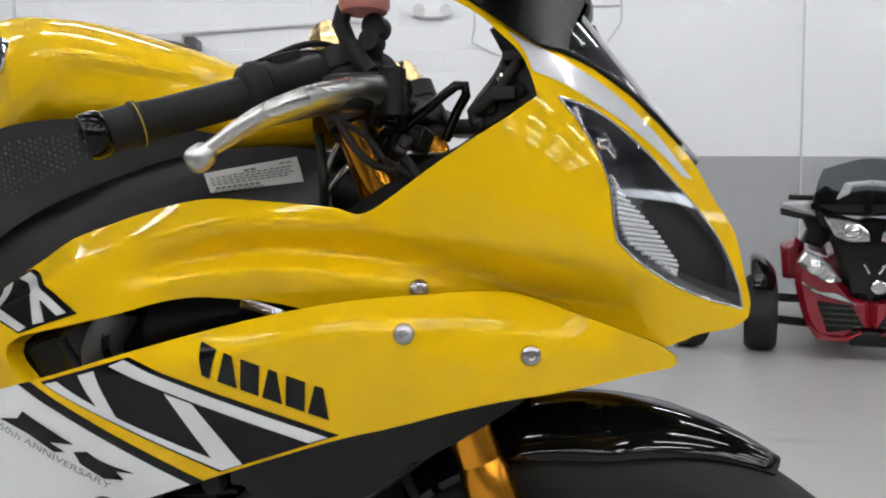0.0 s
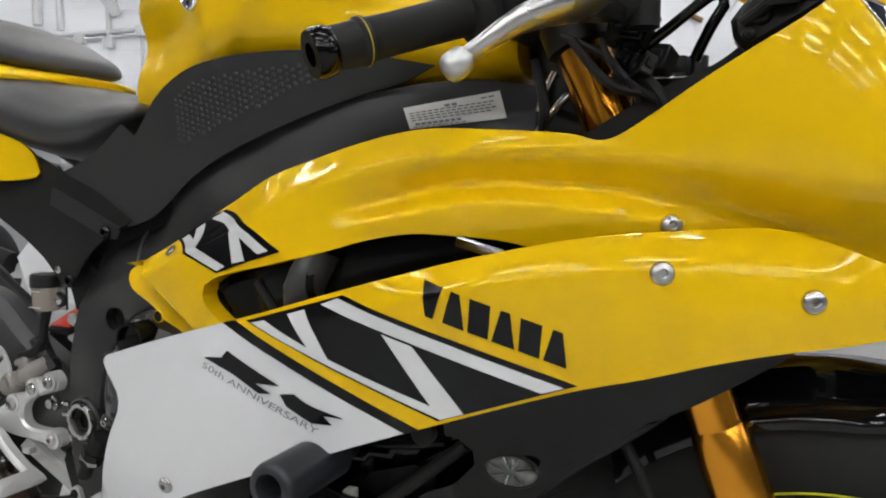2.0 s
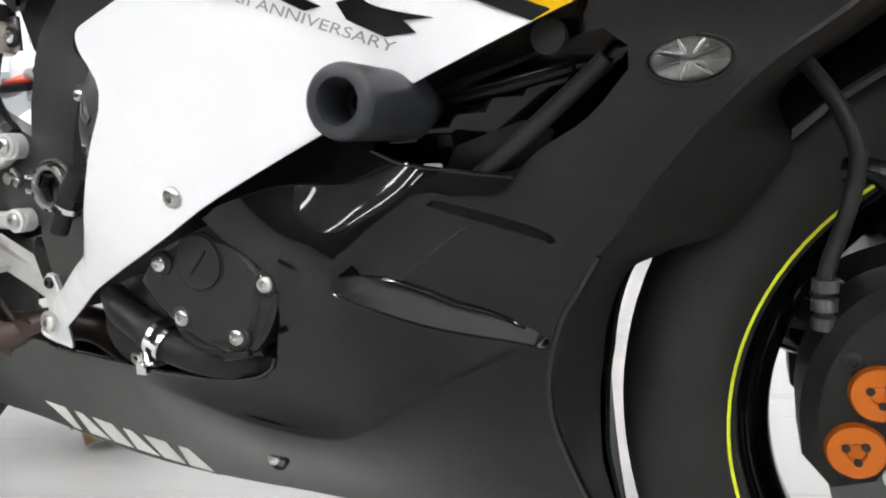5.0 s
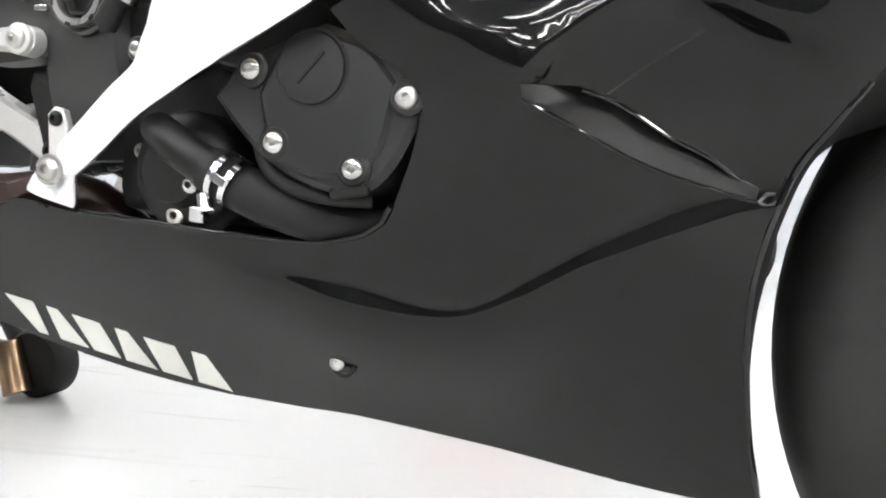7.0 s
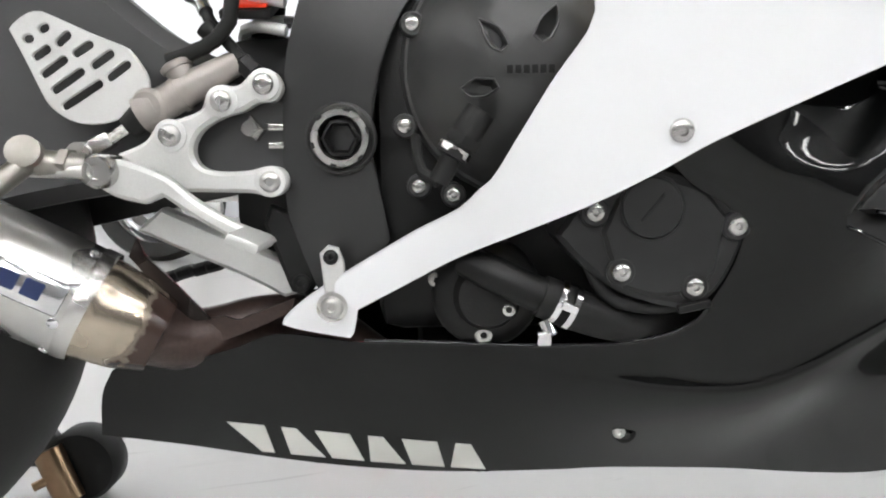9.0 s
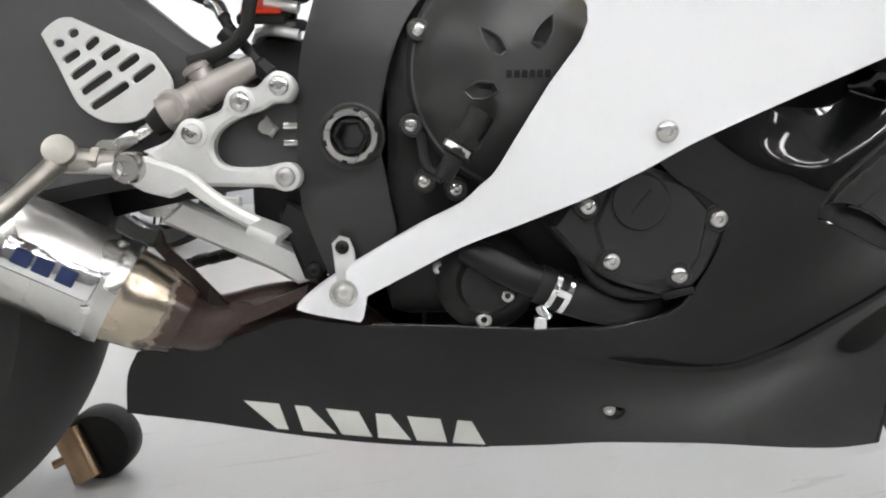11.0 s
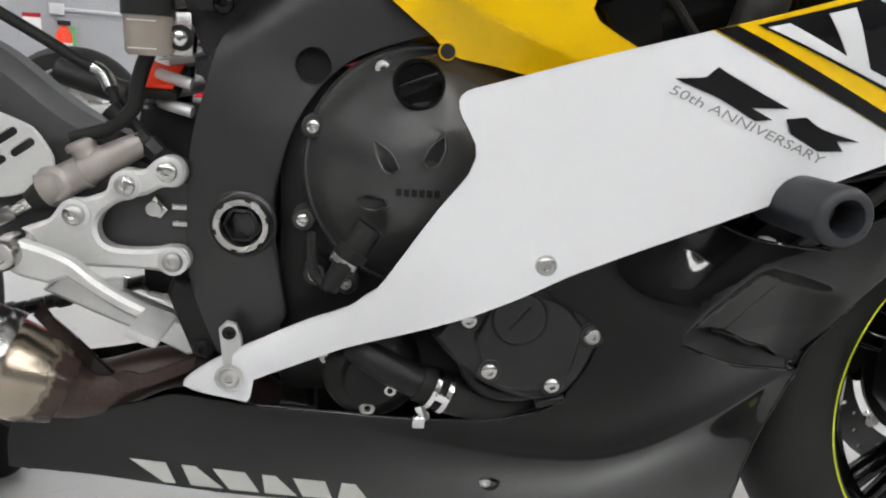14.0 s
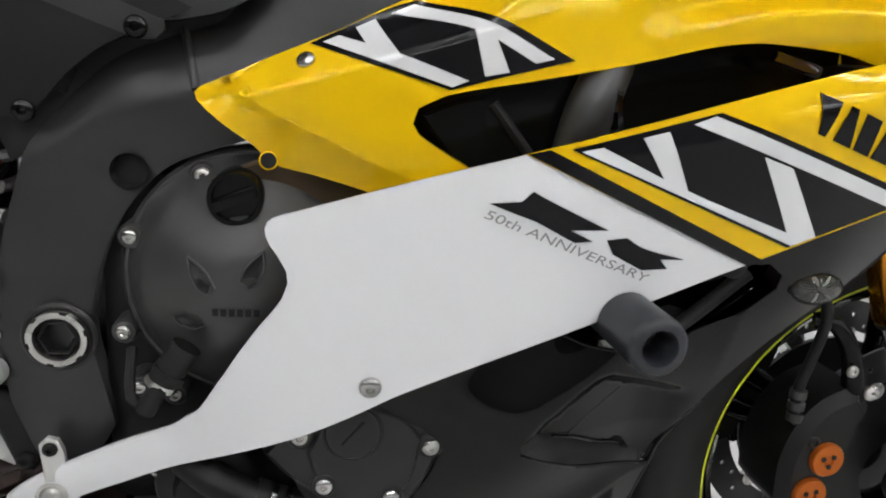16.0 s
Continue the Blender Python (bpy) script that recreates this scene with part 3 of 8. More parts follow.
for pts in ([(1.174, WALL_V - 0.02, 2.595), (1.49, WALL_V - 0.02, 2.596)], [(1.505, WALL_V - 0.02, 3.6), (1.507, WALL_V - 0.02, 2.446), (1.383, WALL_V - 0.02, 2.27)], [(0.20, WALL_V - 0.02, 3.2), (0.182, WALL_V - 0.02, 2.39), (0.157, WALL_V - 0.02, 2.264), (0.34, WALL_V - 0.02, 2.17), (0.60, WALL_V - 0.02, 2.09)], [(3.167, WALL_V - 0.02, 3.4), (3.18, WALL_V - 0.02, 0.5)]):
    part("conduit", on_wall(tube_mesh(pts, 0.009, 8, smooth=False)), GALV, high)
lampb = thing("emergency_light", ROOM @ Vector((-0.2, WALL_V, 2.5)), "white twin-head emergency light on the wall", "emergency light")
part("lamp_body", on_wall(box_mesh(-0.29, -0.11, WALL_V - 0.08, WALL_V - 0.002, 2.47, 2.54, 0.01)), WALL_WHITE, lampb)
for u in (-0.32, -0.08):
    part("lamp_head", on_wall(turned([(0.02, -0.04), (0.05, 0.0), (0.055, 0.03), (0, 0.035)], 20, "y", (u, WALL_V - 0.06, 2.53))), GALV, lampb)
heater = thing("wall_cabinet", ROOM @ Vector((-2.4, WALL_V, 2.2)), "grey metal box with a dark louvre on the wall", "wall cabinet")
part("cabinet_body", on_wall(box_mesh(-2.66, -2.36, WALL_V - 0.28, WALL_V - 0.002, 2.16, 2.27, 0.01)), GALV, heater)
part("louvre", on_wall(box_mesh(-2.36, -2.27, WALL_V - 0.22, WALL_V - 0.01, 2.17, 2.26, 0.008)), COVER, heater)
brace = thing("wall_bracket", ROOM @ Vector((-4.3, WALL_V, 2.5)), "white folded steel bracket high on the wall", "bracket")
part("bracket_arm", on_wall(tube_mesh([(-4.45, WALL_V - 0.3, 2.85), (-4.16, WALL_V - 0.05, 2.33)], 0.05, 4, smooth=False)), GALV, brace)
part("bracket_arm", on_wall(tube_mesh([(-4.10, WALL_V - 0.3, 2.75), (-4.16, WALL_V - 0.05, 2.33)], 0.03, 4, smooth=False)), GALV, brace)
hook = thing("wooden_handle", ROOM @ Vector((1.08, WALL_V, 2.2)), "brown wooden handle hung on the wall", "tool handle")
part("handle_bar", on_wall(tube_mesh([(0.99, WALL_V - 0.04, 2.27), (1.16, WALL_V - 0.04, 2.19)], 0.022, 10)), paint("brown_wood", (0.22, 0.11, 0.05), 0.5, vary=0.3, vary_size=20), hook)
ext = thing("fire_extinguisher", ROOM @ Vector((-1.19, WALL_V - 0.08, 0.43)), "red fire extinguisher with a white label on the wall", "extinguisher")
part("cylinder", on_wall(turned([(0.045, 0), (0.055, 0.01), (0.055, 0.25), (0.040, 0.285), (0.018, 0.30), (0.018, 0.32)], 24, "z", (-1.19, WALL_V - 0.08, 0.43))), SIGNAL_RED, ext)
part("paper_label", on_wall(turned([(0.0556, 0.10), (0.0562, 0.10), (0.0562, 0.19), (0.0556, 0.19)], 24, "z", (-1.19, WALL_V - 0.08, 0.43), close=False)), PAPER, ext)
part("valve", on_wall(box_mesh(-1.23, -1.14, WALL_V - 0.10, WALL_V - 0.06, 0.745, 0.78, 0.008)), DARK, ext)
part("inspection_tag", on_wall(box_mesh(-1.15, -1.11, WALL_V - 0.09, WALL_V - 0.085, 0.60, 0.74)), paint("green_tag", (0.10, 0.35, 0.12), 0.5), ext)
tag = thing("notice", ROOM @ Vector((-1.4, WALL_V, 0.7)), "white paper notice with a dark red heading on the wall", "notice")
part("sheet", on_wall(box_mesh(-1.46, -1.34, WALL_V - 0.006, WALL_V - 0.002, 0.66, 0.80)), PAPER, tag)
part("heading_bar", on_wall(box_mesh(-1.46, -1.34, WALL_V - 0.009, WALL_V - 0.006, 0.79, 0.82)), RED, tag)


# ---- red three-wheeled roadster behind the motorcycle ----
def mirrored(poly, c):
    return [(2 * c - x, z) for x, z in poly][::-1]


C3 = 2.31


def on_trike(bm):
    """The roadster stands turned towards the aisle."""
    m = Matrix.Translation((1.66, 3.40, 0)) @ Matrix.Rotation(radians(-23), 4, "Z") @ Matrix.Scale(0.84, 4) @ Matrix.Translation((-1.66, -3.40, 0))
    bmesh.ops.transform(bm, matrix=m, verts=bm.verts)
    return on_wall(bm)


trike = thing("three_wheeled_roadster", ROOM @ Vector((C3, 3.3, 0)), "red and black three-wheeled touring roadster with twin headlights", "three-wheeler")
HEAD = paint("headlamp_chrome", (0.75, 0.76, 0.78), 0.15, 0.8, vary=0.5, vary_size=40, bump=0.6, bump_size=60)
for flip in (False, True):
    def shape(poly):
        return mirrored(poly, C3) if flip else poly

    def side(u):
        return 2 * C3 - u if flip else u
    part("front_wheel", on_trike(turned([(0.11, -0.075), (0.19, -0.098), (0.222, -0.094), (0.243, -0.072), (0.250, -0.03), (0.250, 0.03), (0.243, 0.072), (0.222, 0.094), (0.19, 0.098), (0.11, 0.075)], 40, "x", (side(1.700), 3.22, 0.250))), TYRE, trike, "black front tyre")
    part("wheel_hub", on_trike(turned([(0.11, -0.06), (0.10, 0.05), (0.04, 0.07), (0, 0.07)], 24, "x", (side(1.700), 3.22, 0.250))), SILVER, trike)
    part("mudguard", on_trike(tube_mesh([(side(1.71), 3.02, 0.42), (side(1.71), 3.06, 0.50), (side(1.71), 3.16, 0.545), (side(1.71), 3.30, 0.545), (side(1.71), 3.44, 0.46)], (0.085, 0.105, 0.105, 0.105, 0.085), 16, flatten=0.45)), LACQUER, trike, "gloss black mudguard")
    for z0, z1 in ((0.215, 0.19), (0.355, 0.345)):
        part("suspension_arm", on_trike(tube_mesh([(side(1.72), 3.20, z0), (side(2.0), 3.25, z1)], 0.028, 10)), DARK, trike)
    part("fairing_wing", on_trike(plate_mesh(shape([(1.815, 0.685), (1.905, 0.740), (1.96, 0.70), (1.96, 0.49), (1.880, 0.460), (1.835, 0.470)]), 3.34, 3.60, bevel=0.04)), DEEP_RED, trike, "glossy red side wing")
    part("fairing_side", on_trike(plate_mesh(shape([(1.915, 0.637), (1.889, 0.519), (1.907, 0.385), (1.957, 0.219), (2.020, 0.123), (2.181, 0.118), (2.264, 0.190), (2.310, 0.195), (2.310, 0.385), (2.215, 0.400), (2.147, 0.488), (2.090, 0.56), (1.990, 0.63)]), 3.05, 3.30, bevel=0.035)), DEEP_RED, trike, "glossy red fairing")
    part("fairing_lip", on_trike(plate_mesh(shape([(1.957, 0.219), (2.020, 0.118), (2.181, 0.112), (2.264, 0.186), (2.18, 0.150), (2.06, 0.150)]), 3.01, 3.2, bevel=0.010)), DEEP_RED, trike)
    part("grille", on_trike(plate_mesh(shape([(2.013, 0.357), (2.202, 0.342), (2.278, 0.207), (2.077, 0.169)]), 3.035, 3.2, bevel=0.008)), DARK, trike)
    for k in range(4):
        part("grille_slat", on_trike(box_mesh(min(side(2.03 + 0.01 * k), side(2.225 + 0.01 * k)), max(side(2.03 + 0.01 * k), side(2.225 + 0.01 * k)), 3.026, 3.05, 0.318 - 0.036 * k, 0.326 - 0.036 * k, 0.002)), COVER, trike)
    part("trim", on_trike(plate_mesh(shape([(1.920, 0.478), (2.011, 0.407), (2.231, 0.344), (2.128, 0.413), (2.025, 0.424)]), 3.02, 3.12, bevel=0.006)), CHROME, trike, "chrome trim blade")
    lower = part("lower_headlight", on_trike(plate_mesh(shape([(1.894, 0.603), (1.944, 0.671), (2.034, 0.624), (2.147, 0.488), (2.068, 0.484), (1.978, 0.539)]), 3.0, 3.2, bevel=0.016)), HEAD, trike, "clear twin headlight")
    part("headlight_lens", on_trike(turned([(0.046, -0.01), (0.046, 0.012), (0.036, 0.014), (0.034, 0.006), (0.020, 0.020), (0, 0.022)], 20, "y", (side(1.999), 3.01, 0.573))), CHROME, lower)
    part("headlight_lens", on_trike(turned([(0.030, -0.01), (0.030, 0.012), (0.018, 0.008), (0, 0.018)], 18, "y", (side(2.075), 3.01, 0.515))), CHROME, lower)
    upper = part("upper_headlight", on_trike(plate_mesh(shape([(2.034, 0.880), (2.200, 0.848), (2.273, 0.793), (2.282, 0.736), (2.176, 0.734), (2.095, 0.765)]), 2.965, 3.3, bevel=0.014)), HEAD, trike, "clear upper headlight")
    part("headlight_lens", on_trike(turned([(0.050, -0.01), (0.050, 0.010), (0.042, 0.012), (0.040, 0.004), (0.025, 0.020), (0, 0.024)], 20, "y", (side(2.188), 2.965, 0.795))), CHROME, upper)
    part("mirror", on_trike(plate_mesh(shape([(1.798, 0.945), (1.812, 0.972), (1.950, 0.980), (2.010, 0.888), (1.90, 0.905)]), 3.12, 3.28, bevel=0.022)), SILVER, trike, "silver mirror pod")
    part("mirror_underside", on_trike(plate_mesh(shape([(1.800, 0.935), (1.905, 0.905), (2.010, 0.885), (1.94, 0.865), (1.806, 0.890)]), 3.13, 3.26, bevel=0.012)), DARK, trike)
    part("mirror_arm", on_trike(plate_mesh(shape([(1.93, 0.88), (2.03, 0.88), (2.09, 0.74), (2.04, 0.68), (1.93, 0.72), (1.96, 0.80)]), 3.16, 3.30, bevel=0.02)), DARK, trike)
    part("handlebar", on_trike(tube_mesh([(side(1.86), 3.40, 1.005), (side(2.05), 3.42, 1.0), (side(2.30), 3.45, 0.99)], 0.018, 10)), RUBBER, trike)
    part("screen_bracket", on_trike(plate_mesh(shape([(2.125, 0.99), (2.172, 1.095), (2.31, 1.108), (2.31, 1.075), (2.21, 1.065), (2.190, 1.02)]), 3.20, 3.26, bevel=0.012)), GALV, trike, "grey screen bracket")
    part("dash_cover", on_trike(plate_mesh(shape([(1.99, 0.90), (2.01, 1.03), (2.07, 1.08), (2.15, 1.04), (2.31, 1.05), (2.31, 0.88)]), 3.30, 3.42, bevel=0.02)), DARK, trike)
    part("hood_strake", on_trike(tube_mesh([(side(2.255), 2.985, 0.60), (side(2.285), 2.985, 0.545)], 0.008, 8)), CHROME, trike)
part("hood", on_trike(plate_mesh([(1.965, 0.965), (2.20, 0.870), (2.31, 0.878), (2.42, 0.870), (2.655, 0.965), (2.60, 0.82), (2.545, 0.724), (2.498, 0.594), (2.42, 0.40), (2.31, 0.375), (2.20, 0.40), (2.122, 0.594), (2.075, 0.724), (2.02, 0.82)], 3.0, 3.5, bevel=0.035)), LACQUER, trike, "gloss black hood")
part("nose_badge", on_trike(turned([(0.042, -0.01), (0.042, 0.010), (0.033, 0.014), (0.028, 0.006), (0, 0.006)], 24, "y", (2.335, 2.995, 0.464))), CHROME, trike)
part("windshield", on_trike(plate_mesh([(2.00, 0.96), (2.013, 1.07), (2.046, 1.182), (2.118, 1.205), (2.244, 1.240), (2.31, 1.245), (2.376, 1.240), (2.502, 1.205), (2.574, 1.182), (2.607, 1.07), (2.62, 0.96)], 3.28, 3.286, bevel=0.001)), SMOKE, trike, "tinted windshield")
part("bumper", on_trike(box_mesh(2.20, 2.42, 3.05, 3.3, 0.09, 0.185, 0.02)), DARK, trike)
part("seat", on_trike(box_mesh(2.09, 2.53, 3.9, 4.8, 0.55, 0.82, 0.08)), SEAT, trike)
part("body", on_trike(box_mesh(1.98, 2.64, 3.55, 5.0, 0.20, 0.62, 0.10)), DEEP_RED, trike)
part("rear_wheel", on_trike(turned([(0.15, -0.11), (0.29, -0.11), (0.31, -0.07), (0.31, 0.07), (0.29, 0.11), (0.15, 0.11)], 36, "x", (C3, 5.0, 0.31))), TYRE, trike)
cart = thing("spare_tyre", ROOM @ Vector((1.27, 3.35, 0)), "black tyre standing on the floor beside the roadster", "tyre")
part("tread", on_wall(turned([(0.14, -0.055), (0.19, -0.062), (0.205, -0.05), (0.21, 0.0), (0.205, 0.05), (0.19, 0.062), (0.14, 0.055)], 36, "x", (1.275, 3.36, 0.21))), TYRE, cart)
part("wheel_disc", on_wall(turned([(0.14, -0.03), (0.14, 0.03), (0.05, 0.04), (0.05, -0.04)], 24, "x", (1.275, 3.36, 0.21))), DARK, cart)


# ---- two more motorcycles further back, seen through gaps ----
def far_bike(x, y, turn, colour, second, label):
    ob = thing("motorcycle", (x, y, 0), label, "motorcycle", "motorcycles behind")
    m = Matrix.Translation((x, y, 0)) @ Matrix.Rotation(radians(turn), 4, "Z")

    def put(name, bm, material, tag=""):
        bmesh.ops.transform(bm, matrix=m, verts=bm.verts)
        return part(name, bm, material, ob, tag)
    for ax, w in ((0.0, 0.06), (-1.4, 0.09)):
        put("tyre", turned([(0.21, -w * 0.8), (0.27, -w), (0.30, -w * 0.4), (0.30, w * 0.4), (0.27, w), (0.21, w * 0.8)], 40, "y", (ax, 0, 0.30), close=False), TYRE)
        put("rim", turned([(0.215, -0.045), (0.19, -0.02), (0.19, 0.02), (0.215, 0.045)], 40, "y", (ax, 0, 0.30), close=False), CHROME)
        put("brake_disc", turned([(0.15, -0.003), (0.15, 0.003), (0.10, 0.003), (0.10, -0.003)], 30, "y", (ax, -0.07, 0.30), close=False), STEEL)
        for k in range(3):
            a = radians(120 * k + 20)
            put("spoke", tube_mesh([(ax + 0.03 * math.cos(a), 0, 0.3 + 0.03 * math.sin(a)), (ax + 0.2 * math.cos(a), 0, 0.3 + 0.2 * math.sin(a))], 0.022, 8), CHROME)
    for s in (-1, 1):
        put("fork", tube_mesh([(0.0, s * 0.1, 0.30), (-0.26, s * 0.1, 0.92)], 0.026, 12), STEEL)
        put("handlebar", tube_mesh([(-0.26, s * 0.12, 0.93), (-0.36, s * 0.33, 0.90)], 0.016, 10), RUBBER)
        put("fairing", panel_mesh([(0.08, 0.72), (-0.05, 0.92), (-0.25, 0.80), (-0.60, 0.66), (-0.86, 0.40), (-0.80, 0.22), (-0.40, 0.16), (-0.30, 0.42), (-0.10, 0.62)], lambda px, pz: -0.19 - 0.03 * math.sin(pz * 4), 0.005, step=0.06), colour) if s < 0 else None
    put("front_mudguard", tube_mesh([(0.20, 0, 0.56), (0.05, 0, 0.63), (-0.12, 0, 0.60), (-0.25, 0, 0.50)], (0.03, 0.065, 0.065, 0.05), 12, flatten=0.3), colour)
    put("tank", hull_mesh(smooth_sections([(-0.75, 0.05, 0.80, 0.88, 0), (-0.66, 0.13, 0.80, 0.98, 0), (-0.45, 0.15, 0.80, 0.99, 0), (-0.28, 0.08, 0.82, 0.92, 0)], 14), 24), colour)
    put("seat", hull_mesh(smooth_sections([(-0.74, 0.06, 0.80, 0.84, 0), (-0.9, 0.13, 0.76, 0.86, 0), (-1.1, 0.12, 0.82, 0.90, 0)], 10), 20), SEAT)
    put("tail", hull_mesh(smooth_sections([(-0.95, 0.10, 0.80, 0.86, 0), (-1.2, 0.11, 0.84, 0.94, 0), (-1.5, 0.05, 0.94, 0.99, 0)], 10), 20), second)
    put("engine", box_mesh(-0.85, -0.40, -0.16, 0.16, 0.28, 0.66, 0.04), DARK)
    put("swingarm", box_mesh(-1.42, -0.80, -0.13, 0.13, 0.28, 0.36, 0.02), ALLOY)
    put("silencer", tube_mesh([(-0.95, -0.16, 0.36), (-1.40, -0.18, 0.50)], 0.055, 16), DARK)
    return ob


far_bike(-0.62, 2.75, 0, RED, RED, "red sport motorcycle parked behind on the showroom floor")
far_bike(-2.55, 1.90, 12, WHITE, SILVER, "white and silver sport motorcycle parked behind on the showroom floor")

# ---- the motorcycle: bodywork ----
bike = thing("motorcycle", (0, 0, 0), "yellow, white and black sport motorcycle raised on a paddock stand", "motorcycle")

# outer surface of the upper cowl, of the side panel and of the black lower cowl
COWL = sheet([(-0.708, -0.136, 0.656), (-0.634, -0.154, 0.686), (-0.655, -0.146, 0.615), (-0.57, -0.174, 0.62), (-0.57, -0.167, 0.72), (-0.46, -0.180, 0.745), (-0.44, -0.190, 0.70), (-0.333, -0.186, 0.785), (-0.31, -0.197, 0.718),
              (-0.20, -0.186, 0.784), (-0.21, -0.192, 0.718), (-0.136, -0.184, 0.733), (-0.13, -0.188, 0.80), (-0.08, -0.190, 0.83), (-0.045, -0.179, 0.876), (-0.09, -0.165, 0.944),
              (-0.045, -0.152, 0.915), (-0.006, -0.122, 0.899), (0.04, -0.078, 0.861), (0.069, -0.028, 0.826), (0.02, -0.126, 0.845), (0.06, -0.084, 0.79), (0.012, -0.154, 0.77), (-0.05, -0.176, 0.735),
              (0.103, -0.012, 0.772), (0.112, -0.018, 0.735), (0.118, -0.014, 0.709), (0.074, -0.072, 0.721), (0.03, -0.118, 0.70), (-0.03, -0.156, 0.70), (0.09, -0.04, 0.69)], 1e-3, 0.030)
CREASE_X, CREASE_Z = [-0.58, -0.504, -0.415, -0.333, -0.258, -0.183, -0.107, -0.038, 0.02, 0.07], [0.700, 0.730, 0.761, 0.782, 0.787, 0.785, 0.777, 0.766, 0.757, 0.745]
RIDGE_LOW = [0.680, 0.690, 0.712, 0.738, 0.746, 0.741, 0.726, 0.700, 0.690, 0.685]


def soft_line(x, xs, zs, reach):
    """A height along x, smoothed over a reach."""
    k = np.linspace(-1, 1, 61)
    w = 1 - k * k
    return float((np.interp(x + k * reach, xs, zs) * w).sum() / w.sum())


def away(x, z, line):
    """The distance in the side view from a point to a line of points."""
    best = 1.0
    for (ax, az), (bx, bz) in zip(line, line[1:]):
        dx, dz = bx - ax, bz - az
        k = min(1, max(0, ((x - ax) * dx + (z - az) * dz) / (dx * dx + dz * dz)))
        best = min(best, math.hypot(x - ax - k * dx, z - az - k * dz))
    return best


def ease(a, b, v):
    """0 before a and 1 past b, smoothly."""
    u = min(1, max(0, (v - a) / (b - a)))
    return u * u * (3 - 2 * u)


def beyond(x, z, line):
    """How far a point lies to the left of a line of points, followed from its start; negative on its right."""
    d = away(x, z, line)
    best, turn = 9.0, 1.0
    for (ax, az), (bx, bz) in zip(line, line[1:]):
        k = min(1, max(0, ((x - ax) * (bx - ax) + (z - az) * (bz - az)) / ((bx - ax) ** 2 + (bz - az) ** 2)))
        e = math.hypot(x - ax - k * (bx - ax), z - az - k * (bz - az))
        if e < best:
            best, turn = e, (bx - ax) * (z - az) - (bz - az) * (x - ax)
    return d if turn > 0 else -d


# the fold that bounds the flat of the cowl's tail: along its lower side, round the tip and back above
TAIL_FOLD = [(-0.540, 0.601), (-0.565, 0.611), (-0.600, 0.625), (-0.640, 0.642), (-0.664, 0.6525), (-0.672, 0.6585), (-0.668, 0.6635), (-0.655, 0.6685), (-0.593, 0.690), (-0.545, 0.7065), (-0.480, 0.730)]


def COWL_Y(x, z):
    """The upper cowl: a shelf along its top, a hollow that ends in a raised tongue, a deep valley under the nose and a folded tail."""
    zc = soft_line(x, CREASE_X, CREASE_Z, 0.085)
    zr = soft_line(x, CREASE_X, RIDGE_LOW, 0.085)
    y = COWL(x, z)
    up = z - zc
    shelf = ease(-0.14, -0.22, x) * ease(-0.58, -0.42, x)
    if up > -0.004:
        h = up + 0.004
        y += 0.80 * shelf * h * h / (h + 0.010)
    tongue = ease(-0.09, -0.19, x)
    depth = (0.019 + 0.015 * ease(-0.17, -0.05, x)) * ease(-0.42, -0.335, x) * ease(0.055, -0.005, x)
    u = (zc - z) / (zc - zr)
    if u > 0:
        y += depth * ease(0, 0.75, u) * (1 - tongue * ease(0.62, 1.0, u))
        if u > 1:
            t = zr - z
            y += 0.45 * tongue * ease(-0.40, -0.335, x) * t * t / (t + 0.012)
    if x < -0.46:
        h = beyond(x, z, TAIL_FOLD) + 0.003
        if h > 0:
            upper = ease(0.640, 0.672, z)
            most = 0.016 + 0.020 * upper
            rise = (0.8 + 1.1 * upper) * h * h / (h + 0.004)
            y += most * (1 - math.exp(-rise / most)) * ease(-0.47, -0.56, x)
    return -0.0155 * ease(-0.655, -0.708, x) + y


SIDE_SHEET = sheet([(-0.136, -0.207, 0.701), (-0.047, -0.178, 0.685), (-0.299, -0.229, 0.688), (-0.198, -0.207, 0.631), (-0.322, -0.210, 0.567), (-0.494, -0.222, 0.639),
                (-0.656, -0.209, 0.586), (-0.585, -0.199, 0.470), (-0.823, -0.118, 0.343), (0.057, -0.090, 0.669), (-0.013, -0.155, 0.668), (-0.10, -0.186, 0.728),
                (-0.70, -0.178, 0.44), (-0.726, -0.158, 0.395), (-0.45, -0.214, 0.54), (-0.64, -0.19, 0.43), (-0.866, -0.108, 0.327), (0.0, -0.150, 0.70), (-0.06, -0.172, 0.725)], 2e-4, 0.028)
SIDE_TOP_X = [-0.494, -0.389, -0.279, -0.200, -0.125, -0.073, -0.043, -0.009, 0.015, 0.057]
SIDE_TOP_Z = [0.638, 0.670, 0.702, 0.720, 0.728, 0.730, 0.723, 0.710, 0.700, 0.672]


ARM_EDGE = [(-0.866, 0.328), (-0.854, 0.341), (-0.831, 0.358), (-0.796, 0.380), (-0.758, 0.403), (-0.726, 0.420), (-0.705, 0.440)]


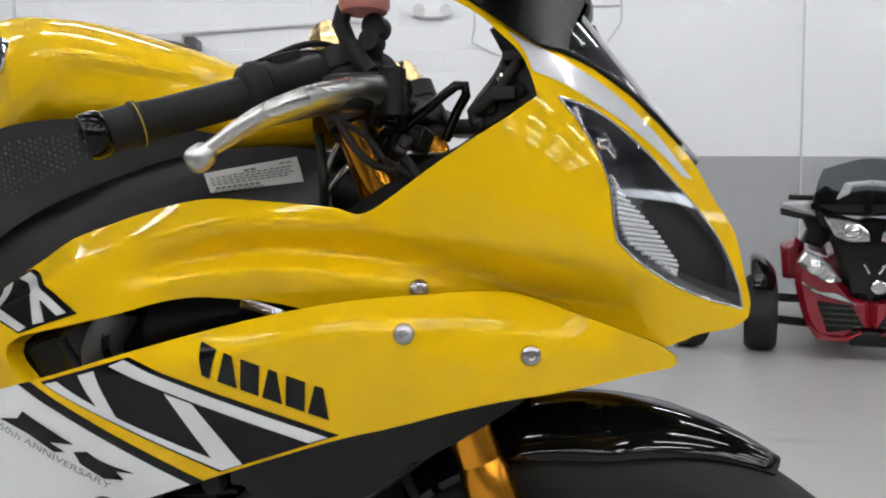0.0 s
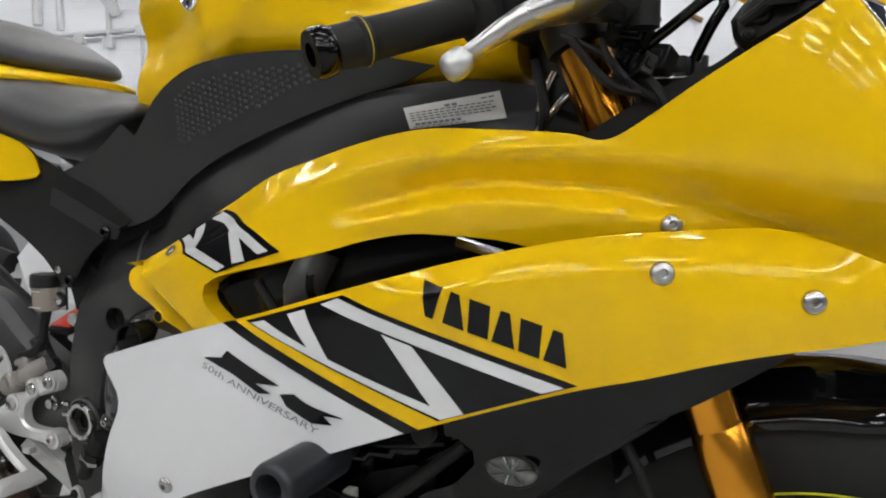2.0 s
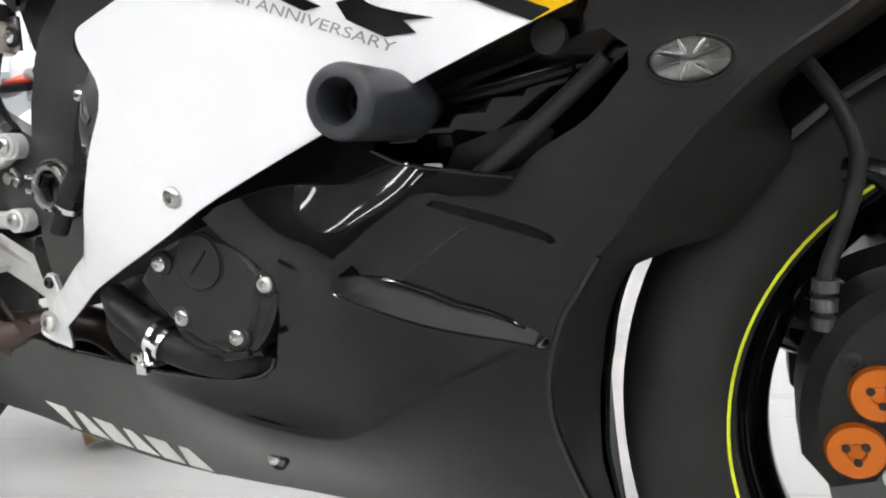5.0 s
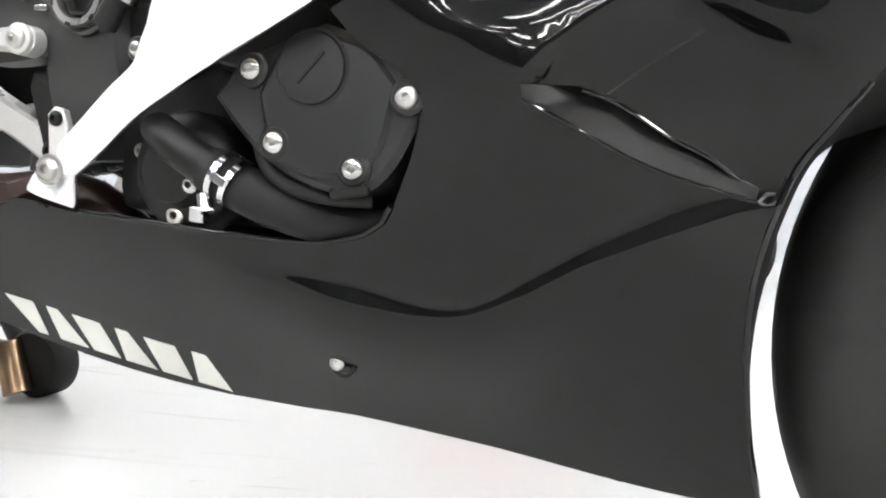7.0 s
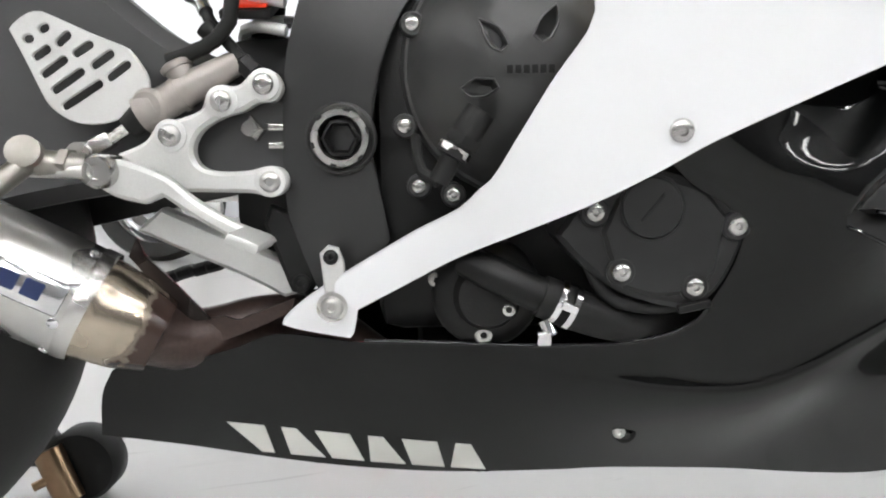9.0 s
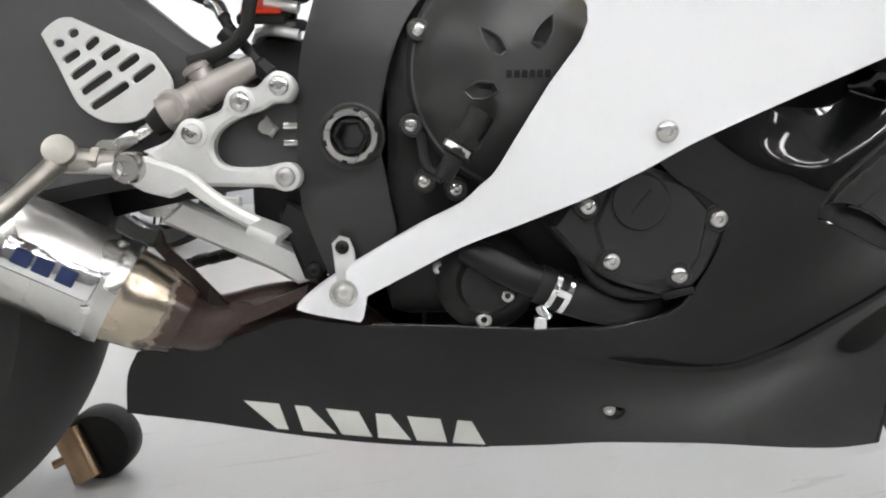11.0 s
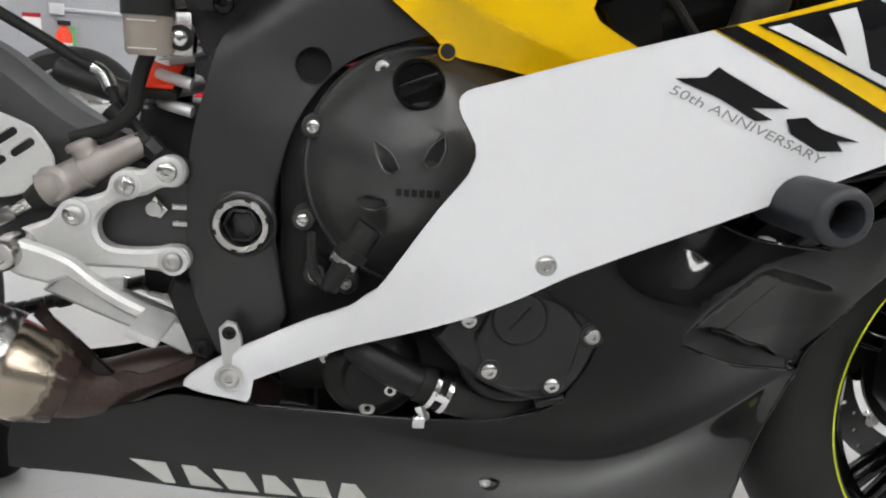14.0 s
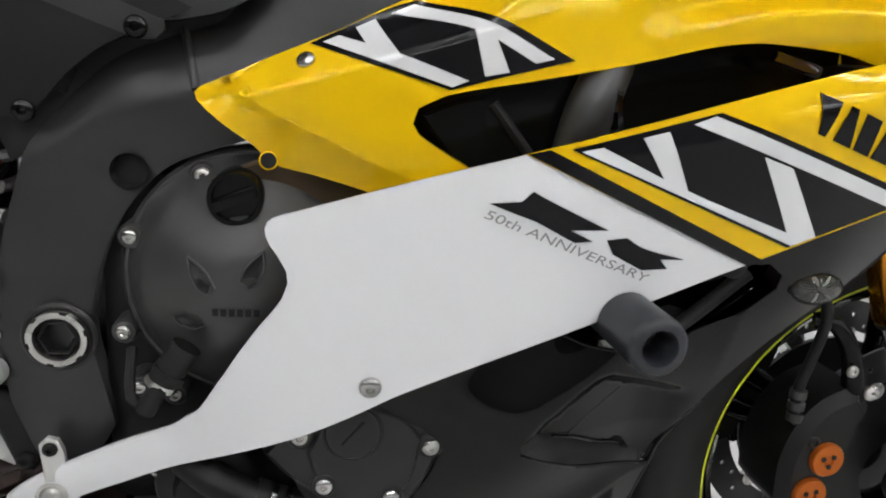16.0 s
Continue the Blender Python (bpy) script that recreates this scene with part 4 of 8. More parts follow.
def SIDE_Y(x, z):
    """The side panel rolls inwards along its upper edge."""
    h = z - soft_line(x, SIDE_TOP_X, SIDE_TOP_Z, 0.055) + 0.024
    keen = min(1, max(0.25, (x + 0.46) / 0.20)) * min(1, max(0, (0.02 - x) / 0.08))
    tuck = 0
    if x < -0.70:
        d = away(x, z, ARM_EDGE)
        tuck = 0.6 * max(0, 0.013 - d) * min(1, (-0.70 - x) / 0.03)
    return SIDE_SHEET(x, z) + tuck + (keen * 0.85 * h * h / (h + 0.012) if h > 0 and x > -0.50 else 0)


BELLY = sheet([(-0.594, -0.084, 0.225), (-0.698, -0.048, 0.176), (-0.339, -0.125, 0.365), (-0.456, -0.185, 0.404), (-0.242, -0.188, 0.543), (-0.32, -0.193, 0.56), (-0.18, -0.178, 0.60),
               (-0.296, -0.020, 0.160), (-0.315, -0.050, 0.203), (-0.328, -0.082, 0.256), (-0.335, -0.108, 0.308), (-0.31, -0.140, 0.408), (-0.30, -0.150, 0.443), (-0.235, -0.168, 0.511), (-0.145, -0.160, 0.584),
               (-0.49, -0.040, 0.171), (-0.81, -0.045, 0.18), (-0.97, -0.045, 0.205), (-1.035, -0.055, 0.22), (-1.015, -0.075, 0.283), (-0.87, -0.105, 0.318),
               (-0.68, -0.128, 0.303), (-0.48, -0.138, 0.308), (-0.60, -0.134, 0.314), (-0.54, -0.150, 0.345), (-0.532, -0.166, 0.40), (-0.582, -0.172, 0.448), (-0.50, -0.182, 0.45), (-0.44, -0.186, 0.49), (-0.15, -0.168, 0.615), (-0.07, -0.155, 0.64)], 1e-5, 0.016)
RIDGE_X = [-0.86, -0.80, -0.676, -0.58, -0.53, -0.496, -0.467, -0.43, -0.387, -0.34]
RIDGE_Z = [0.308, 0.304, 0.292, 0.277, 0.272, 0.275, 0.292, 0.318, 0.340, 0.362]


def LOW_Y(x, z):
    """The belly cowl: a smooth side with a crisp shelf that runs along it and climbs at the front."""
    zr = soft_line(x, RIDGE_X, RIDGE_Z, 0.022)
    d = z - zr
    reach = ease(-0.73, -0.56, x) * ease(-0.285, -0.325, x)
    size = 0.0165 - 0.0065 * min(1, max(0, (x + 0.46) / 0.10))
    fall = math.exp(-(math.sqrt(d * d + 1.6e-5) - 0.0040) / 0.0135) if d > 0 else math.exp(-(d / 0.060) ** 2)
    return BELLY(x, z) - size * reach * fall


INSET_EDGE = [(-0.460, 0.385), (-0.460, 0.405), (-0.462, 0.416), (-0.450, 0.432), (-0.423, 0.454), (-0.408, 0.465), (-0.396, 0.467), (-0.359, 0.455), (-0.328, 0.445), (-0.312, 0.4395)]
FOLD_X, FOLD_Z = [-0.620, -0.570, -0.520, -0.470, -0.430, -0.400, -0.360, -0.330, -0.300, -0.270], [0.452, 0.446, 0.437, 0.440, 0.452, 0.467, 0.459, 0.447, 0.434, 0.430]
FLANK_X, FLANK_Z = [-0.620, -0.582, -0.530, -0.478, -0.420, -0.360], [0.465, 0.450, 0.430, 0.408, 0.385, 0.365]


def sunk_depth(x):
    return 0.0006 + 0.0100 * ease(-0.305, -0.365, x)


def SUNK_Y(x, z):
    """The flat panel that lies sunk below the folded shoulder."""
    return LOW_Y(x, min(z, 0.41)) - 0.22 * max(0, z - 0.41) + sunk_depth(x)


SLOT_X, SLOT_Z = [-0.470, -0.441, -0.412, -0.390, -0.360, -0.343, -0.330], [0.410, 0.408, 0.394, 0.385, 0.373, 0.3675, 0.366]


def BULGE_Y(x, z):
    """The upper part of the lower cowl: a flank that breaks along a slanting line, a shoulder that rolls back above it and a soft hollow over the slot."""
    y = LOW_Y(x, z) - 0.001
    d = z - soft_line(x, FLANK_X, FLANK_Z, 0.015)
    back = min(1, max(0, (-0.400 - x) / 0.06)) * min(1, max(0, (x + 0.62) / 0.05))
    y -= 0.004 * back * math.exp(-((d - 0.020) / 0.024) ** 2)
    h = z - soft_line(x, FOLD_X, FOLD_Z, 0.018)
    if h > 0:
        lean = min(1, max(0.10, (-0.290 - x) / 0.07)) * ease(-0.575, -0.455, x)
        y += lean * (0.33 * h * h / (h + 0.012) + 1.3 * h * h * (1 if h < 0.07 else 0.07 / h))
    if z > float(np.interp(x, SLOT_X, SLOT_Z)) and -0.48 < x < -0.30:
        w = ease(-0.005, 0.0085, -beyond(x, z, INSET_EDGE)) * ease(-0.306, -0.335, x)
        y += (SUNK_Y(x, z) - y) * w
    return y


TONGUE = [(x, soft_line(x, CREASE_X, RIDGE_LOW, 0.085)) for x in (-0.36, -0.33, -0.30, -0.27, -0.24, -0.21, -0.18, -0.15)]
SHELF = [(x, soft_line(x, RIDGE_X, RIDGE_Z, 0.022)) for x in (-0.80, -0.74, -0.68, -0.62, -0.57, -0.53, -0.50, -0.47, -0.44, -0.41, -0.38, -0.35)]
HEADLIGHT = [(-0.031, 0.876), (-0.007, 0.868), (0.020, 0.848), (0.054, 0.812), (0.087, 0.770), (0.107, 0.725), (0.110, 0.706), (0.074, 0.721), (0.047, 0.737), (0.023, 0.757),
             (0.012, 0.770), (0.007, 0.806), (-0.001, 0.831), (-0.016, 0.857)]
COWL_EDGE = [(-0.181, 0.789), (-0.155, 0.802), (-0.123, 0.823), (-0.088, 0.845), (-0.063, 0.861), (-0.045, 0.876), (-0.051, 0.893), (-0.060, 0.910), (-0.075, 0.925), (-0.093, 0.941), (-0.125, 0.960),
        (-0.115, 0.965), (-0.090, 0.946), (-0.069, 0.930), (-0.045, 0.916), (-0.027, 0.913), (-0.006, 0.899), (0.019, 0.881), (0.040, 0.861), (0.066, 0.834), (0.084, 0.803), (0.103, 0.772), (0.112, 0.735),
        (0.118, 0.709), (0.116, 0.697), (0.104, 0.690), (0.075, 0.688), (0.030, 0.678), (-0.05, 0.690), (-0.15, 0.700), (-0.215, 0.708), (-0.257, 0.716), (-0.300, 0.7185), (-0.333, 0.718),
        (-0.368, 0.712), (-0.416, 0.699), (-0.480, 0.684), (-0.540, 0.670), (-0.559, 0.660), (-0.562, 0.650), (-0.557, 0.642), (-0.515, 0.618), (-0.560, 0.590),
        (-0.593, 0.600), (-0.625, 0.607), (-0.656, 0.613), (-0.670, 0.6255), (-0.685, 0.6360), (-0.698, 0.6460), (-0.7085, 0.6550), (-0.7105, 0.6600), (-0.7065, 0.6640), (-0.689, 0.6718), (-0.664, 0.6845), (-0.638, 0.6965), (-0.612, 0.7085), (-0.575, 0.728),
        (-0.530, 0.749), (-0.460, 0.773), (-0.394, 0.791), (-0.333, 0.801), (-0.269, 0.799), (-0.206, 0.794)]
SIDE_YELLOW = [(-0.494, 0.638), (-0.450, 0.651), (-0.389, 0.670), (-0.332, 0.687), (-0.279, 0.702), (-0.229, 0.714), (-0.200, 0.720), (-0.163, 0.725), (-0.125, 0.728), (-0.073, 0.730), (-0.043, 0.723),
               (-0.009, 0.710), (0.015, 0.700), (0.040, 0.687), (0.055, 0.675), (0.057, 0.669), (0.053, 0.665), (0.016, 0.661), (-0.024, 0.655), (-0.063, 0.650), (-0.103, 0.641), (-0.145, 0.628),
               (-0.190, 0.615), (-0.238, 0.598), (-0.288, 0.579), (-0.321, 0.566)]
SIDE_WHITE = [(-0.494, 0.638), (-0.321, 0.566), (-0.37, 0.5465), (-0.45, 0.513), (-0.56, 0.464), (-0.598, 0.443), (-0.638, 0.423), (-0.679, 0.405), (-0.727, 0.384), (-0.769, 0.360), (-0.804, 0.340), (-0.808, 0.320),
              (-0.811, 0.316), (-0.838, 0.320), (-0.866, 0.325), (-0.865, 0.330), (-0.854, 0.341), (-0.831, 0.358), (-0.796, 0.380), (-0.758, 0.403), (-0.726, 0.420), (-0.714, 0.432), (-0.705, 0.440),
              (-0.690, 0.465), (-0.666, 0.505), (-0.646, 0.533), (-0.642, 0.545), (-0.643, 0.554), (-0.649, 0.565), (-0.6535, 0.5715), (-0.6560, 0.5775), (-0.6565, 0.5825), (-0.6550, 0.5865), (-0.6515, 0.5895), (-0.6460, 0.5918), (-0.638, 0.5943), (-0.576, 0.614), (-0.522, 0.630)]
VENT = [(-0.468, 0.413), (-0.453, 0.4155), (-0.440, 0.4160), (-0.426, 0.413), (-0.409, 0.406), (-0.392, 0.397), (-0.369, 0.386), (-0.345, 0.371), (-0.343, 0.3655), (-0.360, 0.3685), (-0.390, 0.375), (-0.412, 0.382), (-0.441, 0.3945), (-0.466, 0.405)]
GAP = [(-0.441, 0.504), (-0.399, 0.536), (-0.330, 0.556), (-0.288, 0.562), (-0.275, 0.552), (-0.275, 0.540), (-0.298, 0.516), (-0.330, 0.4975), (-0.346, 0.485), (-0.378, 0.485), (-0.418, 0.491), (-0.441, 0.499)]
LOWER = [(-1.015, 0.283), (-1.028, 0.260), (-1.037, 0.219), (-0.969, 0.205), (-0.889, 0.190), (-0.808, 0.180), (-0.725, 0.175), (-0.640, 0.177), (-0.589, 0.179), (-0.494, 0.171), (-0.400, 0.160), (-0.340, 0.155),
         (-0.300, 0.157), (-0.315, 0.203), (-0.328, 0.256), (-0.336, 0.308), (-0.334, 0.348), (-0.324, 0.385), (-0.311, 0.408), (-0.298, 0.430), (-0.259, 0.483), (-0.235, 0.511), (-0.203, 0.541), (-0.173, 0.562),
         (-0.145, 0.584), (-0.114, 0.602), (-0.060, 0.640), (-0.040, 0.660), (-0.103, 0.650), (-0.190, 0.625), (-0.288, 0.590), (-0.370, 0.556), (-0.450, 0.523), (-0.560, 0.474), (-0.590, 0.458), (-0.565, 0.434), (-0.540, 0.419), (-0.526, 0.400),
         (-0.530, 0.378), (-0.540, 0.352), (-0.549, 0.334), (-0.562, 0.323), (-0.598, 0.314), (-0.661, 0.312), (-0.723, 0.313), (-0.809, 0.313), (-0.870, 0.318), (-0.908, 0.304), (-0.951, 0.292)]

for side in (False, True):
    who = "" if not side else "far side "
    cowl = part("upper_cowl", panel_mesh(COWL_EDGE, COWL_Y, 0.003, (HEADLIGHT,), step=0.009 if side else 0.0055, gap=0.010 if side else 0.006, folds=() if side else (TAIL_FOLD[:10], TONGUE)), YELLOW, bike, "glossy yellow upper cowl", mirror=side)
    yellow = part("side_panel", panel_mesh(SIDE_YELLOW, SIDE_Y, 0.0035, step=0.016 if side else 0.008, gap=0.008), YELLOW, bike, "glossy yellow side fairing panel", mirror=side)
    white = part("side_panel", panel_mesh(SIDE_WHITE, SIDE_Y, 0.0035), WHITE, bike, "white lower side fairing panel", mirror=side)
    lower = part("lower_cowl", panel_mesh(LOWER, BULGE_Y, 0.0035, (GAP, VENT), step=0.009 if side else 0.0058, gap=0.007, folds=() if side else (SHELF, INSET_EDGE[3:])), GLOSS, bike, "gloss black lower side cowl", mirror=side)
    # rounded lips above and below the air slot
    for lip, skin in (([(-0.466, 0.405), (-0.441, 0.3945), (-0.412, 0.382), (-0.390, 0.375), (-0.360, 0.3685), (-0.343, 0.3655)], BULGE_Y), ([(-0.438, 0.414), (-0.426, 0.411), (-0.409, 0.404), (-0.392, 0.395), (-0.369, 0.3865), (-0.347, 0.3725)], BULGE_Y), ([(-0.441, 0.499), (-0.418, 0.491), (-0.378, 0.485), (-0.346, 0.481)], BULGE_Y)):
        part("slot_lip", tube_mesh([(x, skin(x, z) + 0.0004, z) for x, z in curve_through(lip, False, 0.008)], 0.0014, 8, smooth=False), LACQUER, lower, mirror=side)
    if not side:
        SKIN = {COWL_Y: cowl, SIDE_Y: yellow, LOW_Y: lower, "white": white}
    part("panel_seam", tube_mesh([(x, BULGE_Y(x, z) + 0.0002, z) for x, z in ((-0.380, 0.450), (-0.402, 0.433), (-0.425, 0.413))], 0.0007, 5, smooth=False), RUBBER, lower, mirror=side)
    # the yellow flange that turns inwards round the opening of the cowl
    flange = bmesh.new()
    rows = []
    for x, z in curve_through([(-0.416, 0.699), (-0.480, 0.684), (-0.540, 0.670), (-0.559, 0.660), (-0.562, 0.650), (-0.557, 0.642), (-0.515, 0.618)], False, 0.008):
        y = COWL_Y(x, z)
        rows.append([flange.verts.new(c) for c in ((x, y + 0.001, z), (x + 0.001, y + 0.020, z), (x - 0.001, y + 0.020, z + 0.001), (x - 0.002, y + 0.003, z + 0.001))])
    for a, b in zip(rows, rows[1:]):
        for i in range(4):
            flange.faces.new((a[i], a[(i + 1) % 4], b[(i + 1) % 4], b[i]))
    part("cowl_flange", flange, YELLOW, cowl, mirror=side)
    # a lip that turns inwards along the front edge of the lower cowl
    lip = bmesh.new()
    rows = []
    for x, z in curve_through([(-0.303, 0.160), (-0.315, 0.203), (-0.328, 0.256), (-0.336, 0.308), (-0.334, 0.348), (-0.324, 0.385), (-0.311, 0.408), (-0.298, 0.430), (-0.259, 0.483), (-0.235, 0.511),
                              (-0.203, 0.541), (-0.173, 0.562), (-0.145, 0.584)], False, 0.012):
        yy = LOW_Y(x, z)
        k = 0.005 + 0.016 * min(1, max(0, (z - 0.23) / 0.09))
        e = ease(0.402, 0.440, z) * ease(0.535, 0.480, z)
        rows.append([lip.verts.new(c) for c in ((x - 0.004, yy + 0.003, z), (x + 0.002, yy + 0.004, z + 0.001), (x + 0.35 * k, yy + 0.014, z + 0.002), (x + k + 0.05 * e, yy * (0.25 + 0.25 * e), z + 0.003), (x + k + 0.05 * e - 0.004, yy * (0.25 + 0.25 * e), z + 0.002), (x - 0.002, yy + 0.010, z))])
    for a, b in zip(rows, rows[1:]):
        for i in range(6):
            lip.faces.new((a[i], a[(i + 1) % 6], b[(i + 1) % 6], b[i]))
    part("cowl_lip", lip, RUBBER, lower, mirror=side)
    edge = curve_through([(-0.301, 0.160), (-0.315, 0.203), (-0.328, 0.256), (-0.336, 0.308), (-0.334, 0.348), (-0.324, 0.385), (-0.311, 0.408), (-0.298, 0.430)], False, 0.010)
    part("edge_bead", tube_mesh([(x, LOW_Y(x, z) + 0.0006, z) for x, z in edge], 0.0021, 8, smooth=False), LACQUER, lower, mirror=side)
    # the rounded upper edge of the lower cowl
    bead = [(x, LOW_Y(x, z) - 0.0008, z + 0.0008) for x, z in curve_through([(-0.545, 0.342), (-0.551, 0.332), (-0.563, 0.3235), (-0.598, 0.3145), (-0.661, 0.3125), (-0.723, 0.3135), (-0.800, 0.3135)], False, 0.01)]
    part("edge_bead", tube_mesh(bead, 0.0020, 10), LACQUER, lower, mirror=side)
    # the duct behind the slot of the lower cowl
    duct = bmesh.new()
    ring = [(v[0], v[1]) for v in curve_through(VENT, True, 0.012)]
    cx, cz = -0.41, 0.395
    a = [duct.verts.new((x, BULGE_Y(x, z) + 0.002, z)) for x, z in ring]
    b = [duct.verts.new((cx + (x - cx) * 0.9 + 0.01, BULGE_Y(x, z) + 0.013, cz + (z - cz) * 0.66 + 0.003)) for x, z in ring]
    for i in range(len(ring)):
        duct.faces.new((a[i - 1], a[i], b[i], b[i - 1]))
    duct.faces.new(b)
    part("air_slot", duct, SMOOTH, lower, "black recessed air slot", mirror=side)

# painted graphics on the near side


def graphic(name, outline, y, material, lift, label="", on=None, **k):
    return part(name, decal_mesh(outline, y, lift, step=0.006, gap=0.004, folds=(TAIL_FOLD[7:],) if y is COWL_Y else (), **k), material, on or SKIN[y], label)


graphic("stripe", [(-0.4935, 0.6385), (-0.4795, 0.642), (-0.311, 0.5705), (-0.3215, 0.5655)], SIDE_Y, DECAL_BLACK, 0.0010, "black pinstripe")
graphic("speed_block", [(-0.466, 0.643), (-0.369, 0.672), (-0.190, 0.619), (-0.294, 0.580)], SIDE_Y, DECAL_BLACK, 0.0010, "black speed block graphic")
for shape in ([(-0.388, 0.6635), (-0.373, 0.6695), (-0.199, 0.6165), (-0.215, 0.611)], [(-0.460, 0.642), (-0.446, 0.6455), (-0.385, 0.6205), (-0.294, 0.590), (-0.291, 0.5815)],
              [(-0.421, 0.653), (-0.404, 0.658), (-0.384, 0.620), (-0.402, 0.6265)], [(-0.334, 0.645), (-0.310, 0.638), (-0.273, 0.5885), (-0.292, 0.5815)]):
    graphic("speed_block_line", shape, SIDE_Y, DECAL_WHITE, 0.0018, "white line of the graphic")
graphic("speed_block", [(-0.632, 0.698), (-0.577, 0.7255), (-0.560, 0.7315), (-0.513, 0.7235), (-0.458, 0.698), (-0.501, 0.6855), (-0.539, 0.6735)], COWL_Y, DECAL_BLACK, 0.0010, "black speed block graphic")
for shape in ([(-0.577, 0.7215), (-0.562, 0.7285), (-0.516, 0.7195), (-0.472, 0.698), (-0.484, 0.6945), (-0.525, 0.714)], [(-0.623, 0.6995), (-0.612, 0.7045), (-0.573, 0.695), (-0.527, 0.6805), (-0.538, 0.6755)],
              [(-0.601, 0.7105), (-0.588, 0.717), (-0.573, 0.695), (-0.591, 0.6955)], [(-0.525, 0.7145), (-0.511, 0.710), (-0.501, 0.6875), (-0.517, 0.684)]):
    graphic("speed_block_line", shape, COWL_Y, DECAL_WHITE, 0.0018, "white line of the graphic")


def plain_marks(quad, y, material, lift, label, slant=0.0):
    """Six plain blocks in place of a maker's name: (top left, top right, bottom right, bottom left)."""
    tl, tr, br, bl = [Vector(q) for q in quad]
    kinds = ("v", "a", "n", "a", "n", "a")
    for i, kind in enumerate(kinds):
        s0, s1 = (i + 0.06) / 6, (i + 0.94) / 6
        m = {"v": ((0, 0), (1, 0), (0.68, 1), (0.32, 1)), "a": ((0.30, 0), (0.70, 0), (1, 1), (0, 1)), "n": ((0.04, 0), (0.96, 0), (0.96, 1), (0.04, 1))}[kind]
        pts = []
        for u, v in m:
            s = s0 + (s1 - s0) * u
            top, low = tl.lerp(tr, s), bl.lerp(br, s)
            q = top.lerp(low, v)
            pts.append((q.x, q.y))
        graphic("name_block", pts, y, material, lift, label)


plain_marks([(-0.301, 0.689), (-0.193, 0.655), (-0.196, 0.631), (-0.304, 0.664)], SIDE_Y, DECAL_BLACK, 0.0012, "black block of the maker's mark")
plain_marks([(-0.929, 0.231), (-0.703, 0.209), (-0.699, 0.1785), (-0.912, 0.199)], LOW_Y, PALE, 0.0012, "off-white block of the maker's mark")
graphic("model_mark", [(-0.516, 0.606), (-0.495, 0.608), (-0.488, 0.615), (-0.480, 0.611), (-0.462, 0.603), (-0.434, 0.591), (-0.460, 0.590), (-0.444, 0.583), (-0.456, 0.5815), (-0.484, 0.595), (-0.496, 0.599)], SIDE_Y, DECAL_BLACK, 0.0012, "black slanted model mark", SKIN["white"])
graphic("model_mark", [(-0.434, 0.584), (-0.420, 0.586), (-0.407, 0.579), (-0.375, 0.571), (-0.393, 0.571), (-0.386, 0.564), (-0.405, 0.563), (-0.428, 0.574)], SIDE_Y, DECAL_BLACK, 0.0012, "black slanted model mark", SKIN["white"])
graphic("cowl_stripe", [(-0.069, 0.926), (-0.030, 0.906), (0.002, 0.886), (0.036, 0.855), (0.066, 0.818), (0.057, 0.821), (0.045, 0.834), (0.023, 0.853), (-0.001, 0.870), (-0.029, 0.887), (-0.049, 0.895), (-0.057, 0.912)], COWL_Y, SILVER, 0.0010, "silver stripe along the screen")


def lettering(name, words, origin, along, up, y, material, lift, parent):
    """Words in the built-in font, laid on a surface: origin, width direction and height direction in the x-z plane."""
    cu = bpy.data.curves.new(name, "FONT")
    cu.body, cu.resolution_u, cu.shear = words, 3, 0.3
    tmp = new(name, cu)
    me = bpy.data.meshes.new_from_object(tmp.evaluated_get(bpy.context.evaluated_depsgraph_get()))
    bpy.data.objects.remove(tmp)
    xs = [v.co.x for v in me.vertices]
    w, lo = max(xs) - min(xs), min(xs)
    for v in me.vertices:
        s, t = (v.co.x - lo) / w, v.co.y / 0.72
        x, z = origin[0] + along[0] * s + up[0] * t, origin[1] + along[1] * s + up[1] * t
        v.co = (x, y(x, z) - lift, z)
    me.materials.append(material)
    ob = new(name, me)
    ob.parent = parent
    return ob


lettering("anniversary_lettering", "50th ANNIVERSARY", (-0.519, 0.5965), (0.121, -0.0435), (0.0005, 0.0068), SIDE_Y, GREY_TEXT, 0.0014, SKIN["white"])

# screws of the fairing
for x, z, y, r in ((-0.136, 0.731, COWL_Y, 0.0078), (-0.136, 0.701, SIDE_Y, 0.0080), (-0.047, 0.685, SIDE_Y, 0.0080), (-0.585, 0.470, SIDE_Y, 0.0080), (-0.634, 0.686, COWL_Y, 0.0070)):
    lean = ((y(x + 0.004, z) - y(x - 0.004, z)) / 0.008, -1, (y(x, z + 0.004) - y(x, z - 0.004)) / 0.008)
    bolt("fairing_screw", (x, y(x, z) - 0.0005, z), r, SCREW, SKIN[y], axis=lean, label="stainless button-head screw")
for x, z in ((-0.823, 0.343),):
    bolt("fairing_screw", (x, SIDE_Y(x, z) - 0.004, z), 0.0088, STEEL, SKIN["white"], label="stainless button-head screw", flange=1.35)
bolt("fairing_screw", (-0.594, LOW_Y(-0.594, 0.2285) - 0.001, 0.2285), 0.0055, STEEL, SKIN[LOW_Y])
part("screw_recess", turned([(0.0095, -0.001), (0.0095, 0.0012), (0.0065, 0.0012), (0.0065, -0.001)], 20, "y", (-0.589, LOW_Y(-0.589, 0.228), 0.228), close=False), DARK, SKIN[LOW_Y])
